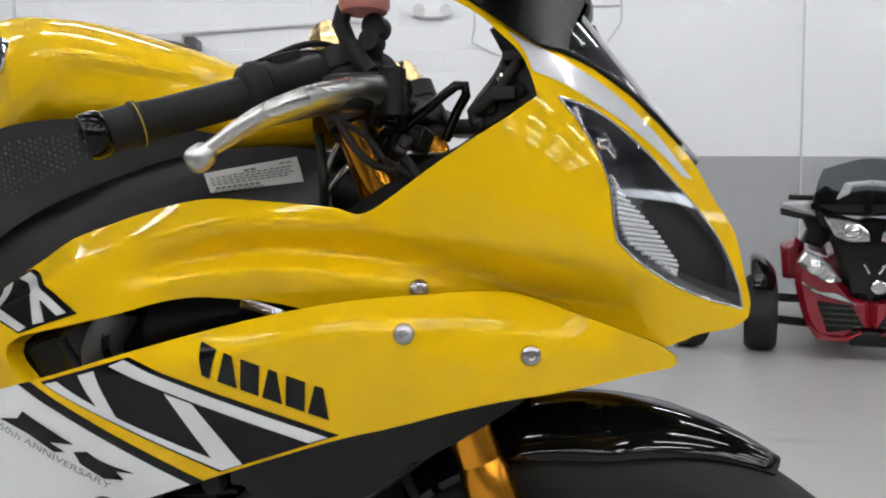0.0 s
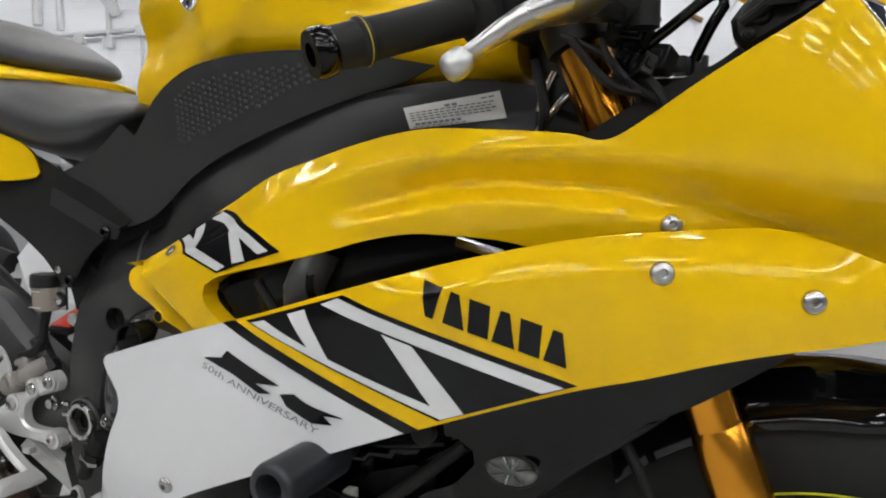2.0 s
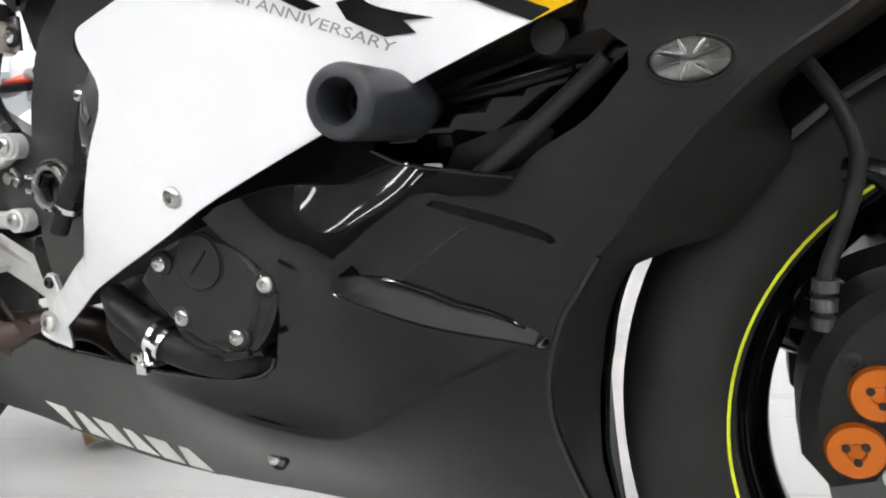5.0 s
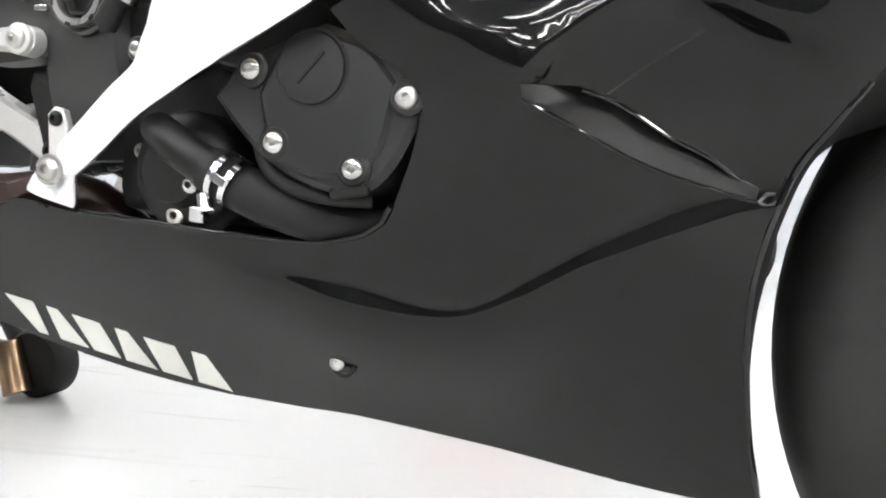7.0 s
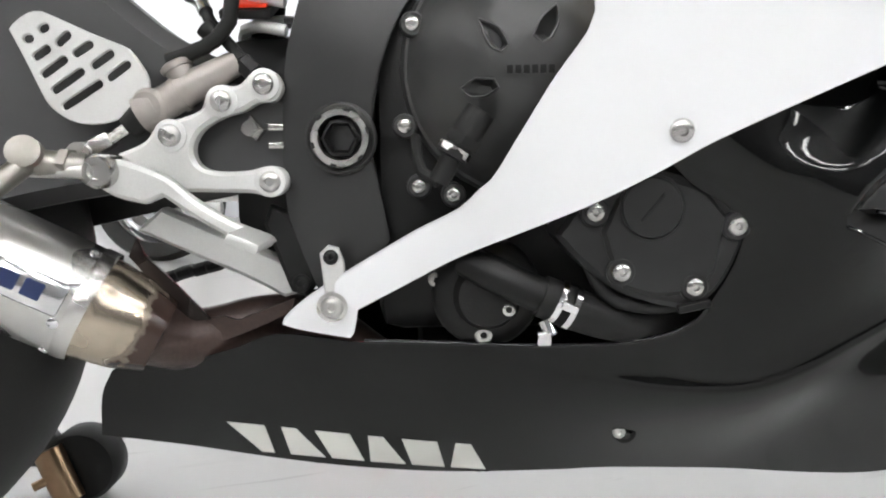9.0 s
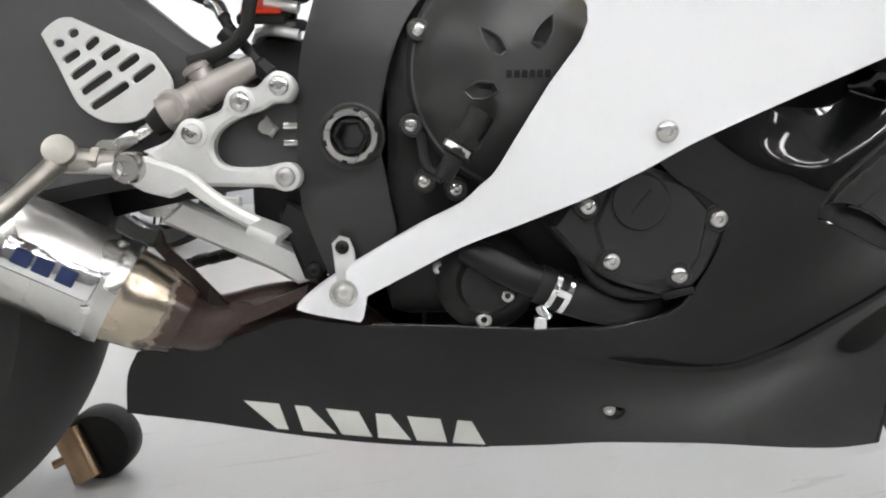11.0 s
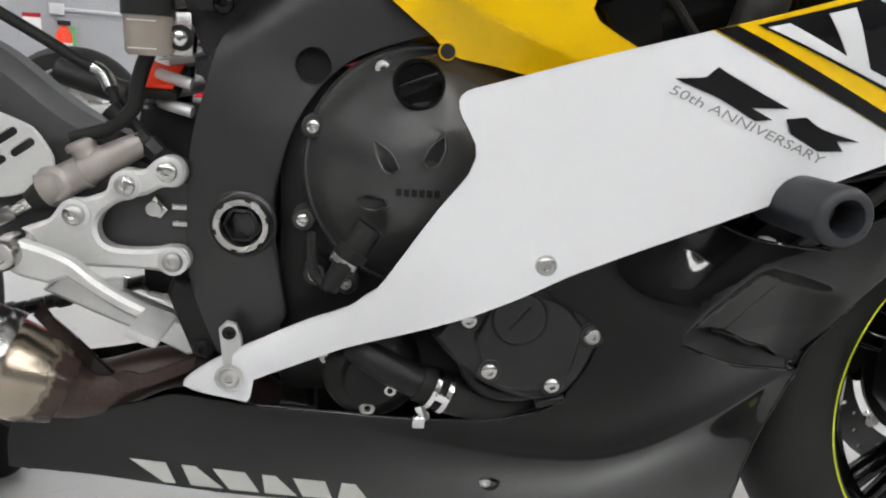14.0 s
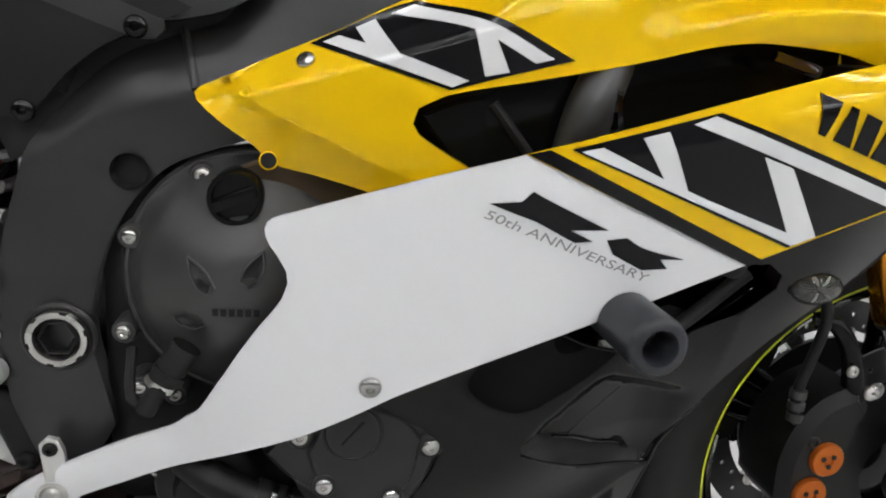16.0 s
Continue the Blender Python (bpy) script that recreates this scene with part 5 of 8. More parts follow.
part("screw_boss", turned([(0.0068, -0.004), (0.0068, 0.001), (0.0058, 0.0014), (0.0050, -0.002)], 20, "y", (-0.659, COWL_Y(-0.656, 0.616) - 0.001, 0.6155), close=False), YELLOW, SKIN[COWL_Y])
part("screw_hole", turned([(0.0062, -0.003), (0.0062, 0.0008), (0, 0.0008)], 16, "y", (-0.659, COWL_Y(-0.656, 0.616) - 0.001, 0.6155)), RUBBER, SKIN[COWL_Y])

def cover_terms(x, z):
    return (1, x, z, x * x, x * z, z * z, x ** 3, x * x * z, x * z * z, z ** 3)


# the clear cover is one plain bowed sheet that follows the rim of its opening
RIM = curve_through(HEADLIGHT, True, 0.012)
BOW = np.linalg.lstsq(np.array([cover_terms(p[0], p[1] - 0.79) for p in RIM]), np.array([COWL_Y(p[0], p[1]) for p in RIM]), rcond=None)[0]


def COVER_BOW(x, z):
    return float(np.dot(cover_terms(x, z - 0.79), BOW)) - 0.0004


# headlight: smoked bowl, ribbed reflector and clear cover
for side in (False, True):
    bowl = bmesh.new()
    ring = [(v[0], v[1]) for v in curve_through(HEADLIGHT, True, 0.012)]
    a = [bowl.verts.new((x, COWL_Y(x, z) + 0.003, z)) for x, z in ring]
    b = [bowl.verts.new((0.036 + (x - 0.036) * 0.80 - 0.012, COWL_Y(x, z) + 0.030, 0.795 + (z - 0.795) * 0.82)) for x, z in ring]
    for i in range(len(ring)):
        bowl.faces.new((a[i - 1], a[i], b[i], b[i - 1]))
    bowl.faces.new(b)
    lamp = part("headlight", bowl, BOWL, bike, "headlight with a smoked grey bowl behind a clear cover", mirror=side)
    ribs = bmesh.new()
    for i in range(20):
        z = 0.818 - 0.0039 * i
        x0 = float(np.interp(-z, [-0.821, -0.811, -0.785, -0.768, -0.743], [0.004, 0.008, 0.011, 0.018, 0.050]))
        x1 = float(np.interp(-z, [-0.821, -0.808, -0.781, -0.753, -0.743], [0.006, 0.014, 0.037, 0.055, 0.054]))
        piece = tube_mesh([(x0 + (x1 - x0) * k / 4, COWL_Y(x0 + (x1 - x0) * k / 4, z) + 0.0075 + 0.002 * math.sin(k / 4 * math.pi), z - 0.004 * (k / 4)) for k in range(5)], 0.0016, 6, smooth=False)
        ribs = join(ribs, piece)
    part("ribbed_reflector", ribs, SILVER, lamp, "silvery ribbed reflector", mirror=side)
    part("position_lamp", turned([(0.006, -0.006), (0.006, 0.004), (0.004, 0.009), (0, 0.010)], 14, (0.6, -0.75, 0), (-0.004, -0.142, 0.842)), CHROME, lamp, mirror=side)
    glass = part("clear_cover", panel_mesh([(0.036 + (x - 0.036) * 0.985, 0.795 + (z - 0.795) * 0.985) for x, z in HEADLIGHT], COVER_BOW, 0.0018, edge=0.0006, step=0.008), CLEAR, lamp, mirror=side)
    glass.visible_shadow = False
    seal = tube_mesh([(x, COWL_Y(x, z) + 0.0008, z) for x, z in ring + ring[:1]], 0.0012, 6, smooth=False)
    part("headlight_seal", seal, STEEL, lamp, mirror=side)

# windscreen: an arched sheet between the cowl's edges
base = curve_through([(-0.118, -0.165, 0.963), (-0.090, -0.165, 0.945), (-0.045, -0.152, 0.916), (-0.006, -0.122, 0.900), (0.040, -0.078, 0.862), (0.068, -0.030, 0.830)], False, 0.01)
mid = curve_through([(-0.125, 0.0, 1.070), (-0.075, 0.0, 1.030), (-0.024, 0.0, 0.962), (0.012, 0.0, 0.915), (0.038, 0.0, 0.880), (0.073, 0.0, 0.838)], False, 0.01)
screen, rows = bmesh.new(), []
for k in range(25):
    b, m = base[round(k / 24 * (len(base) - 1))], mid[round(k / 24 * (len(mid) - 1))]
    row = []
    for j in range(-10, 11):
        a = j / 10 * math.pi / 2
        q = m + (Vector((b.x, 0, b.z)) - m) * (1 - math.cos(a)) ** 0.9
        row.append(screen.verts.new((q.x, b.y * math.sin(a) * -1 if j < 0 else b.y * math.sin(a), q.z)))
        row[-1].co.y = b.y * math.sin(a)
    rows.append(row)
for a, b in zip(rows, rows[1:]):
    for j in range(20):
        screen.faces.new((a[j], a[j + 1], b[j + 1], b[j]))
ws = part("windscreen", screen, SMOKE, bike, "lightly smoked windscreen")
ws.visible_shadow = False
mod = ws.modifiers.new("thickness", "SOLIDIFY")
mod.thickness = 0.003
for s in (1, -1):
    part("screen_trim", tube_mesh([(p.x + 0.001, p.y * s, p.z + 0.002) for p in base[::4]], 0.0018, 8), RUBBER, bike)
# mirror arms at the screen's edge
for side in (False, True):
    part("mirror_base", panel_mesh([(-0.088, 0.945), (-0.069, 0.930), (-0.045, 0.916), (-0.027, 0.914), (-0.0255, 0.940), (-0.020, 0.962), (-0.032, 0.985), (-0.080, 0.985)], lambda x, z: COWL_Y(x, z) - 0.010, 0.030, edge=0.004), SATIN, bike, "black mirror base", mirror=side)
    part("mirror_arm", tube_mesh([(-0.055, -0.165, 0.975), (-0.065, -0.20, 1.005), (-0.085, -0.265, 1.035)], (0.024, 0.014, 0.011), 14), SATIN, bike, mirror=side)
    part("mirror", hull_mesh([(-0.118, 0.030, 1.040, 1.080, -0.30), (-0.112, 0.058, 1.018, 1.100, -0.30), (-0.095, 0.060, 1.016, 1.100, -0.30), (-0.075, 0.050, 1.026, 1.090, -0.30), (-0.060, 0.020, 1.046, 1.070, -0.30)], 24, 2.8), SATIN, bike, "black mirror housing", mirror=side)
# inner nose: fills the mouth between the headlights
part("nose_intake", hull_mesh([(-0.02, 0.10, 0.72, 0.85, 0), (0.05, 0.055, 0.715, 0.82, 0), (0.095, 0.022, 0.705, 0.775, 0)], 20), DARK, bike)

# ---- the motorcycle: frame, tank, seat ----
FRAME_Y = sheet([(-0.80, -0.108, 0.47), (-0.845, -0.098, 0.50), (-0.83, -0.098, 0.38), (-0.80, -0.108, 0.55), (-0.76, -0.106, 0.60), (-0.76, -0.112, 0.67), (-0.70, -0.116, 0.68), (-0.60, -0.122, 0.74), (-0.50, -0.120, 0.78),
                 (-0.39, -0.101, 0.826), (-0.30, -0.048, 0.822), (-0.28, -0.044, 0.80), (-0.55, -0.112, 0.80), (-0.40, -0.10, 0.76), (-0.70, -0.104, 0.72), (-0.82, -0.100, 0.63)])
BREAK_X, BREAK_Z = [-0.86, -0.828, -0.774, -0.714, -0.650], [0.590, 0.606, 0.633, 0.661, 0.690]


def FRAME_SKIN(x, z):
    """The frame spar: its upper face leans back above a soft break."""
    h = z - soft_line(x, BREAK_X, BREAK_Z, 0.02)
    return FRAME_Y(x, z) + (0.52 * h * h / (h + 0.012) * ease(-0.655, -0.70, x) if h > 0 else 0)


frame_bm = panel_mesh([(-0.28, 0.850), (-0.33, 0.855), (-0.393, 0.846), (-0.481, 0.823), (-0.558, 0.800), (-0.627, 0.771), (-0.68, 0.738), (-0.722, 0.706), (-0.752, 0.694), (-0.791, 0.673), (-0.809, 0.651), (-0.832, 0.614),
                       (-0.844, 0.578), (-0.856, 0.536), (-0.861, 0.490), (-0.862, 0.448), (-0.858, 0.404), (-0.846, 0.372), (-0.838, 0.352), (-0.80, 0.355), (-0.779, 0.392), (-0.787, 0.434), (-0.793, 0.469), (-0.787, 0.512),
                       (-0.775, 0.549), (-0.758, 0.578), (-0.732, 0.604), (-0.690, 0.622), (-0.60, 0.650), (-0.50, 0.70), (-0.40, 0.74), (-0.28, 0.78)], FRAME_SKIN, 0.045, ([(-0.760 + 0.0128 * math.cos(a * math.pi / 8), 0.5990 + 0.0128 * math.sin(a * math.pi / 8)) for a in range(16)],), edge=0.004, step=0.011)
frame_part = part("main_frame", frame_bm, MATT, bike, "matt black aluminium main frame")
part("main_frame", panel_mesh([(-0.28, 0.850), (-0.393, 0.846), (-0.558, 0.800), (-0.68, 0.738), (-0.80, 0.66), (-0.86, 0.50), (-0.838, 0.352), (-0.80, 0.355), (-0.79, 0.47), (-0.74, 0.60), (-0.50, 0.70), (-0.28, 0.78)], FRAME_Y, 0.045, edge=0.007, step=0.03), MATT, bike, mirror=True)
part("frame_seam", tube_mesh([(-0.7215, FRAME_SKIN(-0.7215, 0.702), 0.702), (-0.717, FRAME_SKIN(-0.717, 0.689) - 0.001, 0.689), (-0.710, FRAME_SKIN(-0.710, 0.661) - 0.001, 0.661)], 0.0036, 10), MATT, frame_part)
part("pivot_ring", turned([(0.0225, -0.004), (0.0225, 0.004), (0.0215, 0.006), (0.0170, 0.006), (0.0160, 0.003), (0.0150, -0.006)], 36, "y", (-0.814, -0.1105, 0.471), close=False), STEEL, frame_part, "bright castellated pivot nut")
for k in range(6):
    a = math.radians(60 * k + 15)
    part("pivot_notch", box_mesh(-0.0024, 0.0024, -0.0006, 0.0006, -0.0012, 0.0012, 0.0003, Matrix.Translation((-0.814 + 0.0212 * math.cos(a), -0.1163, 0.471 + 0.0212 * math.sin(a))) @ Matrix.Rotation(-a - math.pi / 2, 4, "Y"), 1), RUBBER, frame_part)
part("pivot_rim", turned([(0.0275, -0.006), (0.0275, 0.0015), (0.0255, 0.003), (0.023, 0.0015), (0.023, -0.006)], 36, "y", (-0.814, -0.1085, 0.471), close=False), MATT, frame_part)
part("pivot_shaft", turned([(0.0152, -0.012), (0.0152, 0.003), (0.0128, 0.004), (0.0105, -0.001)], 6, "y", (-0.814, -0.1095, 0.471), close=False), DARK, frame_part)
part("pivot_core", turned([(0.0105, -0.012), (0.0105, -0.010), (0, -0.010)], 18, "y", (-0.814, -0.1095, 0.471)), RUBBER, frame_part)
# recess cup in black: the deep hole's shade is put into its colour
part("shaded_mount_cup", turned([(0.0136, 0.0), (0.0128, -0.002), (0.0124, -0.013), (0, -0.013)], 28, "y", (-0.760, -0.1075, 0.5990), close=False), RUBBER, frame_part)
bolt("engine_mount_bolt", (-0.764, -0.084, 0.5985), 0.0078, DARK, frame_part)
part("frame_tab", plate_mesh([(-0.829, 0.352), (-0.813, 0.352), (-0.814, 0.378), (-0.818, 0.388), (-0.826, 0.390), (-0.832, 0.384)], -0.118, -0.112, bevel=0.001), ALLOY, frame_part, "bare aluminium bracket tab")
bolt("frame_tab_bolt", (-0.8235, -0.118, 0.381), 0.0058, DARK, frame_part)

# yellow tank with its creases, cap ring and emblem
TANK = smooth_sections([(-0.790, 0.020, 0.812, 0.845, 0), (-0.782, 0.040, 0.808, 0.870, 0), (-0.772, 0.060, 0.806, 0.925, 0), (-0.762, 0.074, 0.806, 0.985, 0), (-0.742, 0.084, 0.808, 1.006, 0), (-0.710, 0.098, 0.815, 1.013, 0), (-0.66, 0.113, 0.832, 1.015, 0), (-0.61, 0.125, 0.850, 1.008, 0), (-0.55, 0.135, 0.858, 0.996, 0),
                        (-0.48, 0.136, 0.858, 0.975, 0), (-0.41, 0.126, 0.852, 0.950, 0), (-0.35, 0.10, 0.85, 0.925, 0), (-0.29, 0.05, 0.86, 0.90, 0)], 110)
tank_bm = hull_mesh(TANK, 72, 2.6)
def relax(bm, times):
    for _ in range(times):
        bmesh.ops.smooth_vert(bm, verts=bm.verts[:], factor=0.5, use_axis_x=True, use_axis_y=True, use_axis_z=True)


relax(tank_bm, 8)
for v in tank_bm.verts:
    # waist at the back, above the seat, and a pressed knee panel ahead of a slanting crease
    back = max(0, min(1, (-0.60 - v.co.x) / 0.12))
    v.co.y *= 1 - 0.34 * back * math.exp(-((v.co.z - 0.918) / 0.030) ** 2) - 0.10 * back * max(0, min(1, (0.93 - v.co.z) / 0.05))
    step = ease(0, 0.010, v.co.x + 0.534 + (0.934 - v.co.z) * 0.80) * ease(0, 0.012, 0.946 - v.co.z + (v.co.x + 0.53) * -0.16)
    v.co.y *= 1 - 0.075 * step
relax(tank_bm, 1)
bmesh.ops.recalc_face_normals(tank_bm, faces=tank_bm.faces[:])
tank_tree = tank_bm.copy()
part("fuel_tank", tank_bm, YELLOW, bike, "glossy yellow fuel tank")
EMBLEM, EMBLEM_UP, _, _ = bvhtree.BVHTree.FromBMesh(tank_tree).ray_cast(Vector((-0.622, -0.5, 0.951)), Vector((0, 1, 0)))
EMBLEM_TURN = EMBLEM_UP.to_track_quat("Z", "Y").to_matrix().to_4x4()
emblem = part("tank_emblem", turned([(0.0195, -0.004), (0.0195, 0.002), (0.018, 0.0035), (0.0155, 0.003), (0.0150, 0.002), (0, 0.0025)], 32, tuple(EMBLEM_UP), tuple(EMBLEM)), CHROME, bike, "round chrome tank emblem")
for k in range(3):
    a = math.radians(60 * k + 12)
    part("emblem_spoke", box_mesh(-0.0135, 0.0135, -0.0018, 0.0018, 0.0015, 0.0035, 0.0004, Matrix.Translation(EMBLEM) @ EMBLEM_TURN @ Matrix.Rotation(a, 4, "Z"), 1), DARK, emblem)
part("filler_cap", turned([(0.045, -0.01), (0.045, 0.004), (0.040, 0.008), (0, 0.009)], 32, "z", (-0.52, 0, 0.970)), DARK, bike)

COVER_Y = sheet([(-0.70, -0.118, 0.80), (-0.62, -0.136, 0.86), (-0.51, -0.142, 0.872), (-0.38, -0.128, 0.862), (-0.38, -0.118, 0.85), (-0.50, -0.130, 0.82), (-0.62, -0.126, 0.768), (-0.69, -0.120, 0.715), (-0.80, -0.112, 0.68), (-0.86, -0.106, 0.68), (-0.95, -0.10, 0.71), (-0.78, -0.110, 0.75), (-1.0, -0.10, 0.78)])
part("tank_side_cover", panel_mesh([(-0.712, 0.806), (-0.70, 0.816), (-0.666, 0.846), (-0.618, 0.868), (-0.566, 0.877), (-0.511, 0.879), (-0.453, 0.877), (-0.400, 0.870), (-0.345, 0.860), (-0.377, 0.848), (-0.435, 0.834), (-0.499, 0.813), (-0.568, 0.788), (-0.621, 0.762),
                                    (-0.665, 0.730), (-0.690, 0.716), (-0.735, 0.704), (-0.775, 0.690), (-0.800, 0.670), (-0.822, 0.650), (-0.848, 0.642), (-0.900, 0.682), (-0.98, 0.722), (-1.06, 0.770), (-1.02, 0.790), (-0.93, 0.765), (-0.876, 0.762), (-0.836, 0.770), (-0.78, 0.792), (-0.733, 0.820)], COVER_Y, 0.004), TEXTURED, bike, "textured black plastic side cover")
part("tank_side_cover", panel_mesh([(-0.70, 0.816), (-0.618, 0.868), (-0.511, 0.879), (-0.345, 0.860), (-0.435, 0.834), (-0.568, 0.788), (-0.69, 0.716), (-0.842, 0.628), (-1.06, 0.770), (-1.02, 0.805), (-0.876, 0.770)], COVER_Y, 0.004, step=0.04), TEXTURED, bike, mirror=True)
rear_cover = part("rear_side_cover", panel_mesh([(-0.895, 0.790), (-0.882, 0.786), (-0.836, 0.767), (-0.768, 0.742), (-0.712, 0.716), (-0.722, 0.710), (-0.752, 0.6965), (-0.774, 0.6855), (-0.797, 0.6665), (-0.813, 0.648), (-0.826, 0.635), (-0.846, 0.6345), (-0.861, 0.648), (-0.880, 0.664), (-0.902, 0.677), (-0.924, 0.689), (-0.98, 0.716), (-1.06, 0.769), (-1.02, 0.795), (-0.95, 0.80)], COVER_Y, 0.005, edge=0.0025, lift=0.005), SMOOTH, bike, "smooth black plastic rear side cover")
part("cover_arm", panel_mesh([(-0.730, 0.7065), (-0.729, 0.7005), (-0.736, 0.6935), (-0.747, 0.6930), (-0.809, 0.7135), (-0.855, 0.729), (-0.850, 0.750), (-0.760, 0.7175)], COVER_Y, 0.004, edge=0.002, lift=0.009), MATT, rear_cover, "grey-black raised arm with a screw")
bolt("cover_screw", (-0.7475, COVER_Y(-0.7475, 0.7005) - 0.010, 0.7005), 0.0080, GLOSS, rear_cover)
# added black sheet that darkens the gap between frame and side cover
part("added_gap_backing", panel_mesh([(-0.64, 0.765), (-0.70, 0.745), (-0.80, 0.70), (-0.865, 0.655), (-0.845, 0.60), (-0.80, 0.64), (-0.74, 0.68), (-0.64, 0.72)], flat(-0.092), 0.004, step=0.03), RUBBER, bike)
# raised grip studs on the side cover
studs = bmesh.new()
for i in range(30):
    for j in range(10):
        x, z = -0.632 + i * 0.0072, 0.862 - j * 0.0058 - (0.0029 if i % 2 else 0)
        z += 0.012 * math.sin((x + 0.63) * 9) - 0.010
        top = 0.876 - max(0, (-0.56 - x)) * 0.35
        low = 0.800 + (x + 0.56) * 0.33 + 0.018
        if low < z < top - 0.006:
            piece = turned([(0.0030, -0.0004), (0.0018, 0.0005)], 6, "y", (x, COVER_Y(x, z) - 0.0003, z))
            me = bpy.data.meshes.new("stud")
            piece.to_mesh(me)
            piece.free()
            studs.from_mesh(me)
            bpy.data.meshes.remove(me)
part("grip_studs", studs, TEXTURED, bike)
bolt("cover_screw", (-0.845, COVER_Y(-0.845, 0.652) - 0.006, 0.652), 0.0050, STEEL, rear_cover)
bolt("cover_screw", (-0.826, -0.112, 0.6395), 0.0082, GLOSS, rear_cover)
part("rider_seat", hull_mesh(smooth_sections([(-0.728, 0.080, 0.828, 0.838, 0), (-0.735, 0.100, 0.822, 0.846, 0), (-0.76, 0.112, 0.806, 0.852, 0), (-0.80, 0.118, 0.790, 0.855, 0), (-0.848, 0.122, 0.778, 0.863, 0), (-0.92, 0.128, 0.79, 0.887, 0), (-1.0, 0.132, 0.81, 0.902, 0), (-1.10, 0.130, 0.83, 0.915, 0), (-1.13, 0.11, 0.85, 0.905, 0)], 30), 36, 2.6), SEAT, bike, "black vinyl rider seat")
part("passenger_seat", hull_mesh(smooth_sections([(-0.930, 0.030, 0.902, 0.914, 0), (-0.942, 0.070, 0.896, 0.926, 0), (-1.0, 0.10, 0.904, 0.953, 0), (-1.06, 0.11, 0.914, 0.978, 0), (-1.2, 0.10, 0.95, 1.01, 0), (-1.32, 0.06, 0.985, 1.02, 0)], 24), 30, 2.6), SEAT, bike, "black vinyl passenger seat")
part("tail_cowl", hull_mesh(smooth_sections([(-0.908, 0.050, 0.880, 0.892, 0), (-0.95, 0.10, 0.876, 0.902, 0), (-1.06, 0.12, 0.88, 0.925, 0), (-1.2, 0.11, 0.90, 0.955, 0), (-1.36, 0.06, 0.97, 1.0, 0), (-1.42, 0.02, 0.99, 1.0, 0)], 22), 26, 2.6), YELLOW, bike, "glossy yellow tail cowl")
TAIL_Y = sheet([(-0.875, -0.118, 0.77), (-1.0, -0.135, 0.80), (-1.2, -0.125, 0.88), (-1.1, -0.13, 0.80), (-1.25, -0.115, 0.92)])
for side in (False, True):
    part("tail_side", panel_mesh([(-0.871, 0.767), (-0.881, 0.791), (-0.901, 0.804), (-0.932, 0.815), (-1.0, 0.840), (-1.15, 0.885), (-1.28, 0.92), (-1.28, 0.90), (-1.1, 0.80), (-0.98, 0.762), (-0.936, 0.757), (-0.878, 0.761)], TAIL_Y, 0.006), YELLOW, bike, "yellow tail side panel", mirror=side)
tilt = Matrix.Translation((-0.889, -0.058, 0.5825)) @ Matrix.Rotation(radians(22), 4, "X")
orange = part("orange_cap", box_mesh(-0.017, 0.017, -0.025, 0.025, 0.0, 0.003, 0.001, tilt), SIGNAL_RED, bike, "bright orange-red plastic cap behind the shock")
part("cap_tray", box_mesh(-0.020, 0.020, -0.030, 0.027, -0.008, -0.0005, 0.002, tilt), RUBBER, orange)
part("subframe", join(tube_mesh([(-0.80, -0.085, 0.66), (-1.0, -0.09, 0.76), (-1.25, -0.08, 0.88)], 0.013), tube_mesh([(-0.80, 0.085, 0.66), (-1.0, 0.09, 0.76), (-1.25, 0.08, 0.88)], 0.013)), DARK, bike)
# silver bars and hoses below the side cover

# silver label with its printed lines on the frame spar
def on_frame(u, v):
    a, b, c, d = Vector((-0.3845, 0.8265)), Vector((-0.309, 0.8445)), Vector((-0.3025, 0.8195)), Vector((-0.379, 0.8075))
    q = a.lerp(b, u).lerp(d.lerp(c, u), v)
    return (q.x, q.y)


label_part = part("label", decal_mesh([on_frame(0, 0), on_frame(1, 0), on_frame(1, 1), on_frame(0, 1)], FRAME_Y, 0.003), PAPER, bike, "white printed label")
for v, u0, u1, h in ((0.16, 0.42, 0.56, 0.10), (0.13, 0.80, 0.95, 0.05), (0.30, 0.05, 0.93, 0.045), (0.41, 0.05, 0.90, 0.045), (0.52, 0.05, 0.94, 0.045), (0.63, 0.05, 0.88, 0.045), (0.78, 0.08, 0.56, 0.10), (0.93, 0.05, 0.60, 0.04)):
    n = max(2, round((u1 - u0) * 16))
    for i in range(n):
        a, b = u0 + (u1 - u0) * i / n, u0 + (u1 - u0) * (i + 0.72) / n
        part("label_line", decal_mesh([on_frame(a, v), on_frame(b, v), on_frame(b, v + h), on_frame(a, v + h)], FRAME_Y, 0.0042), GREY_TEXT, label_part)

# ---- the motorcycle: engine ----
part("crankcase", box_mesh(-0.79, -0.40, -0.095, 0.10, 0.315, 0.60, 0.02), DARK, bike, "black engine block")
part("oil_pan", box_mesh(-0.76, -0.45, -0.035, 0.035, 0.22, 0.33, 0.02), DARK, bike)
part("cylinder_head", box_mesh(-0.56, -0.30, -0.15, 0.15, 0.50, 0.66, 0.025, Matrix.Translation((-0.43, 0, 0.58)) @ Matrix.Rotation(radians(25), 4, "Y") @ Matrix.Translation((0.43, 0, -0.58))), DARK, bike)
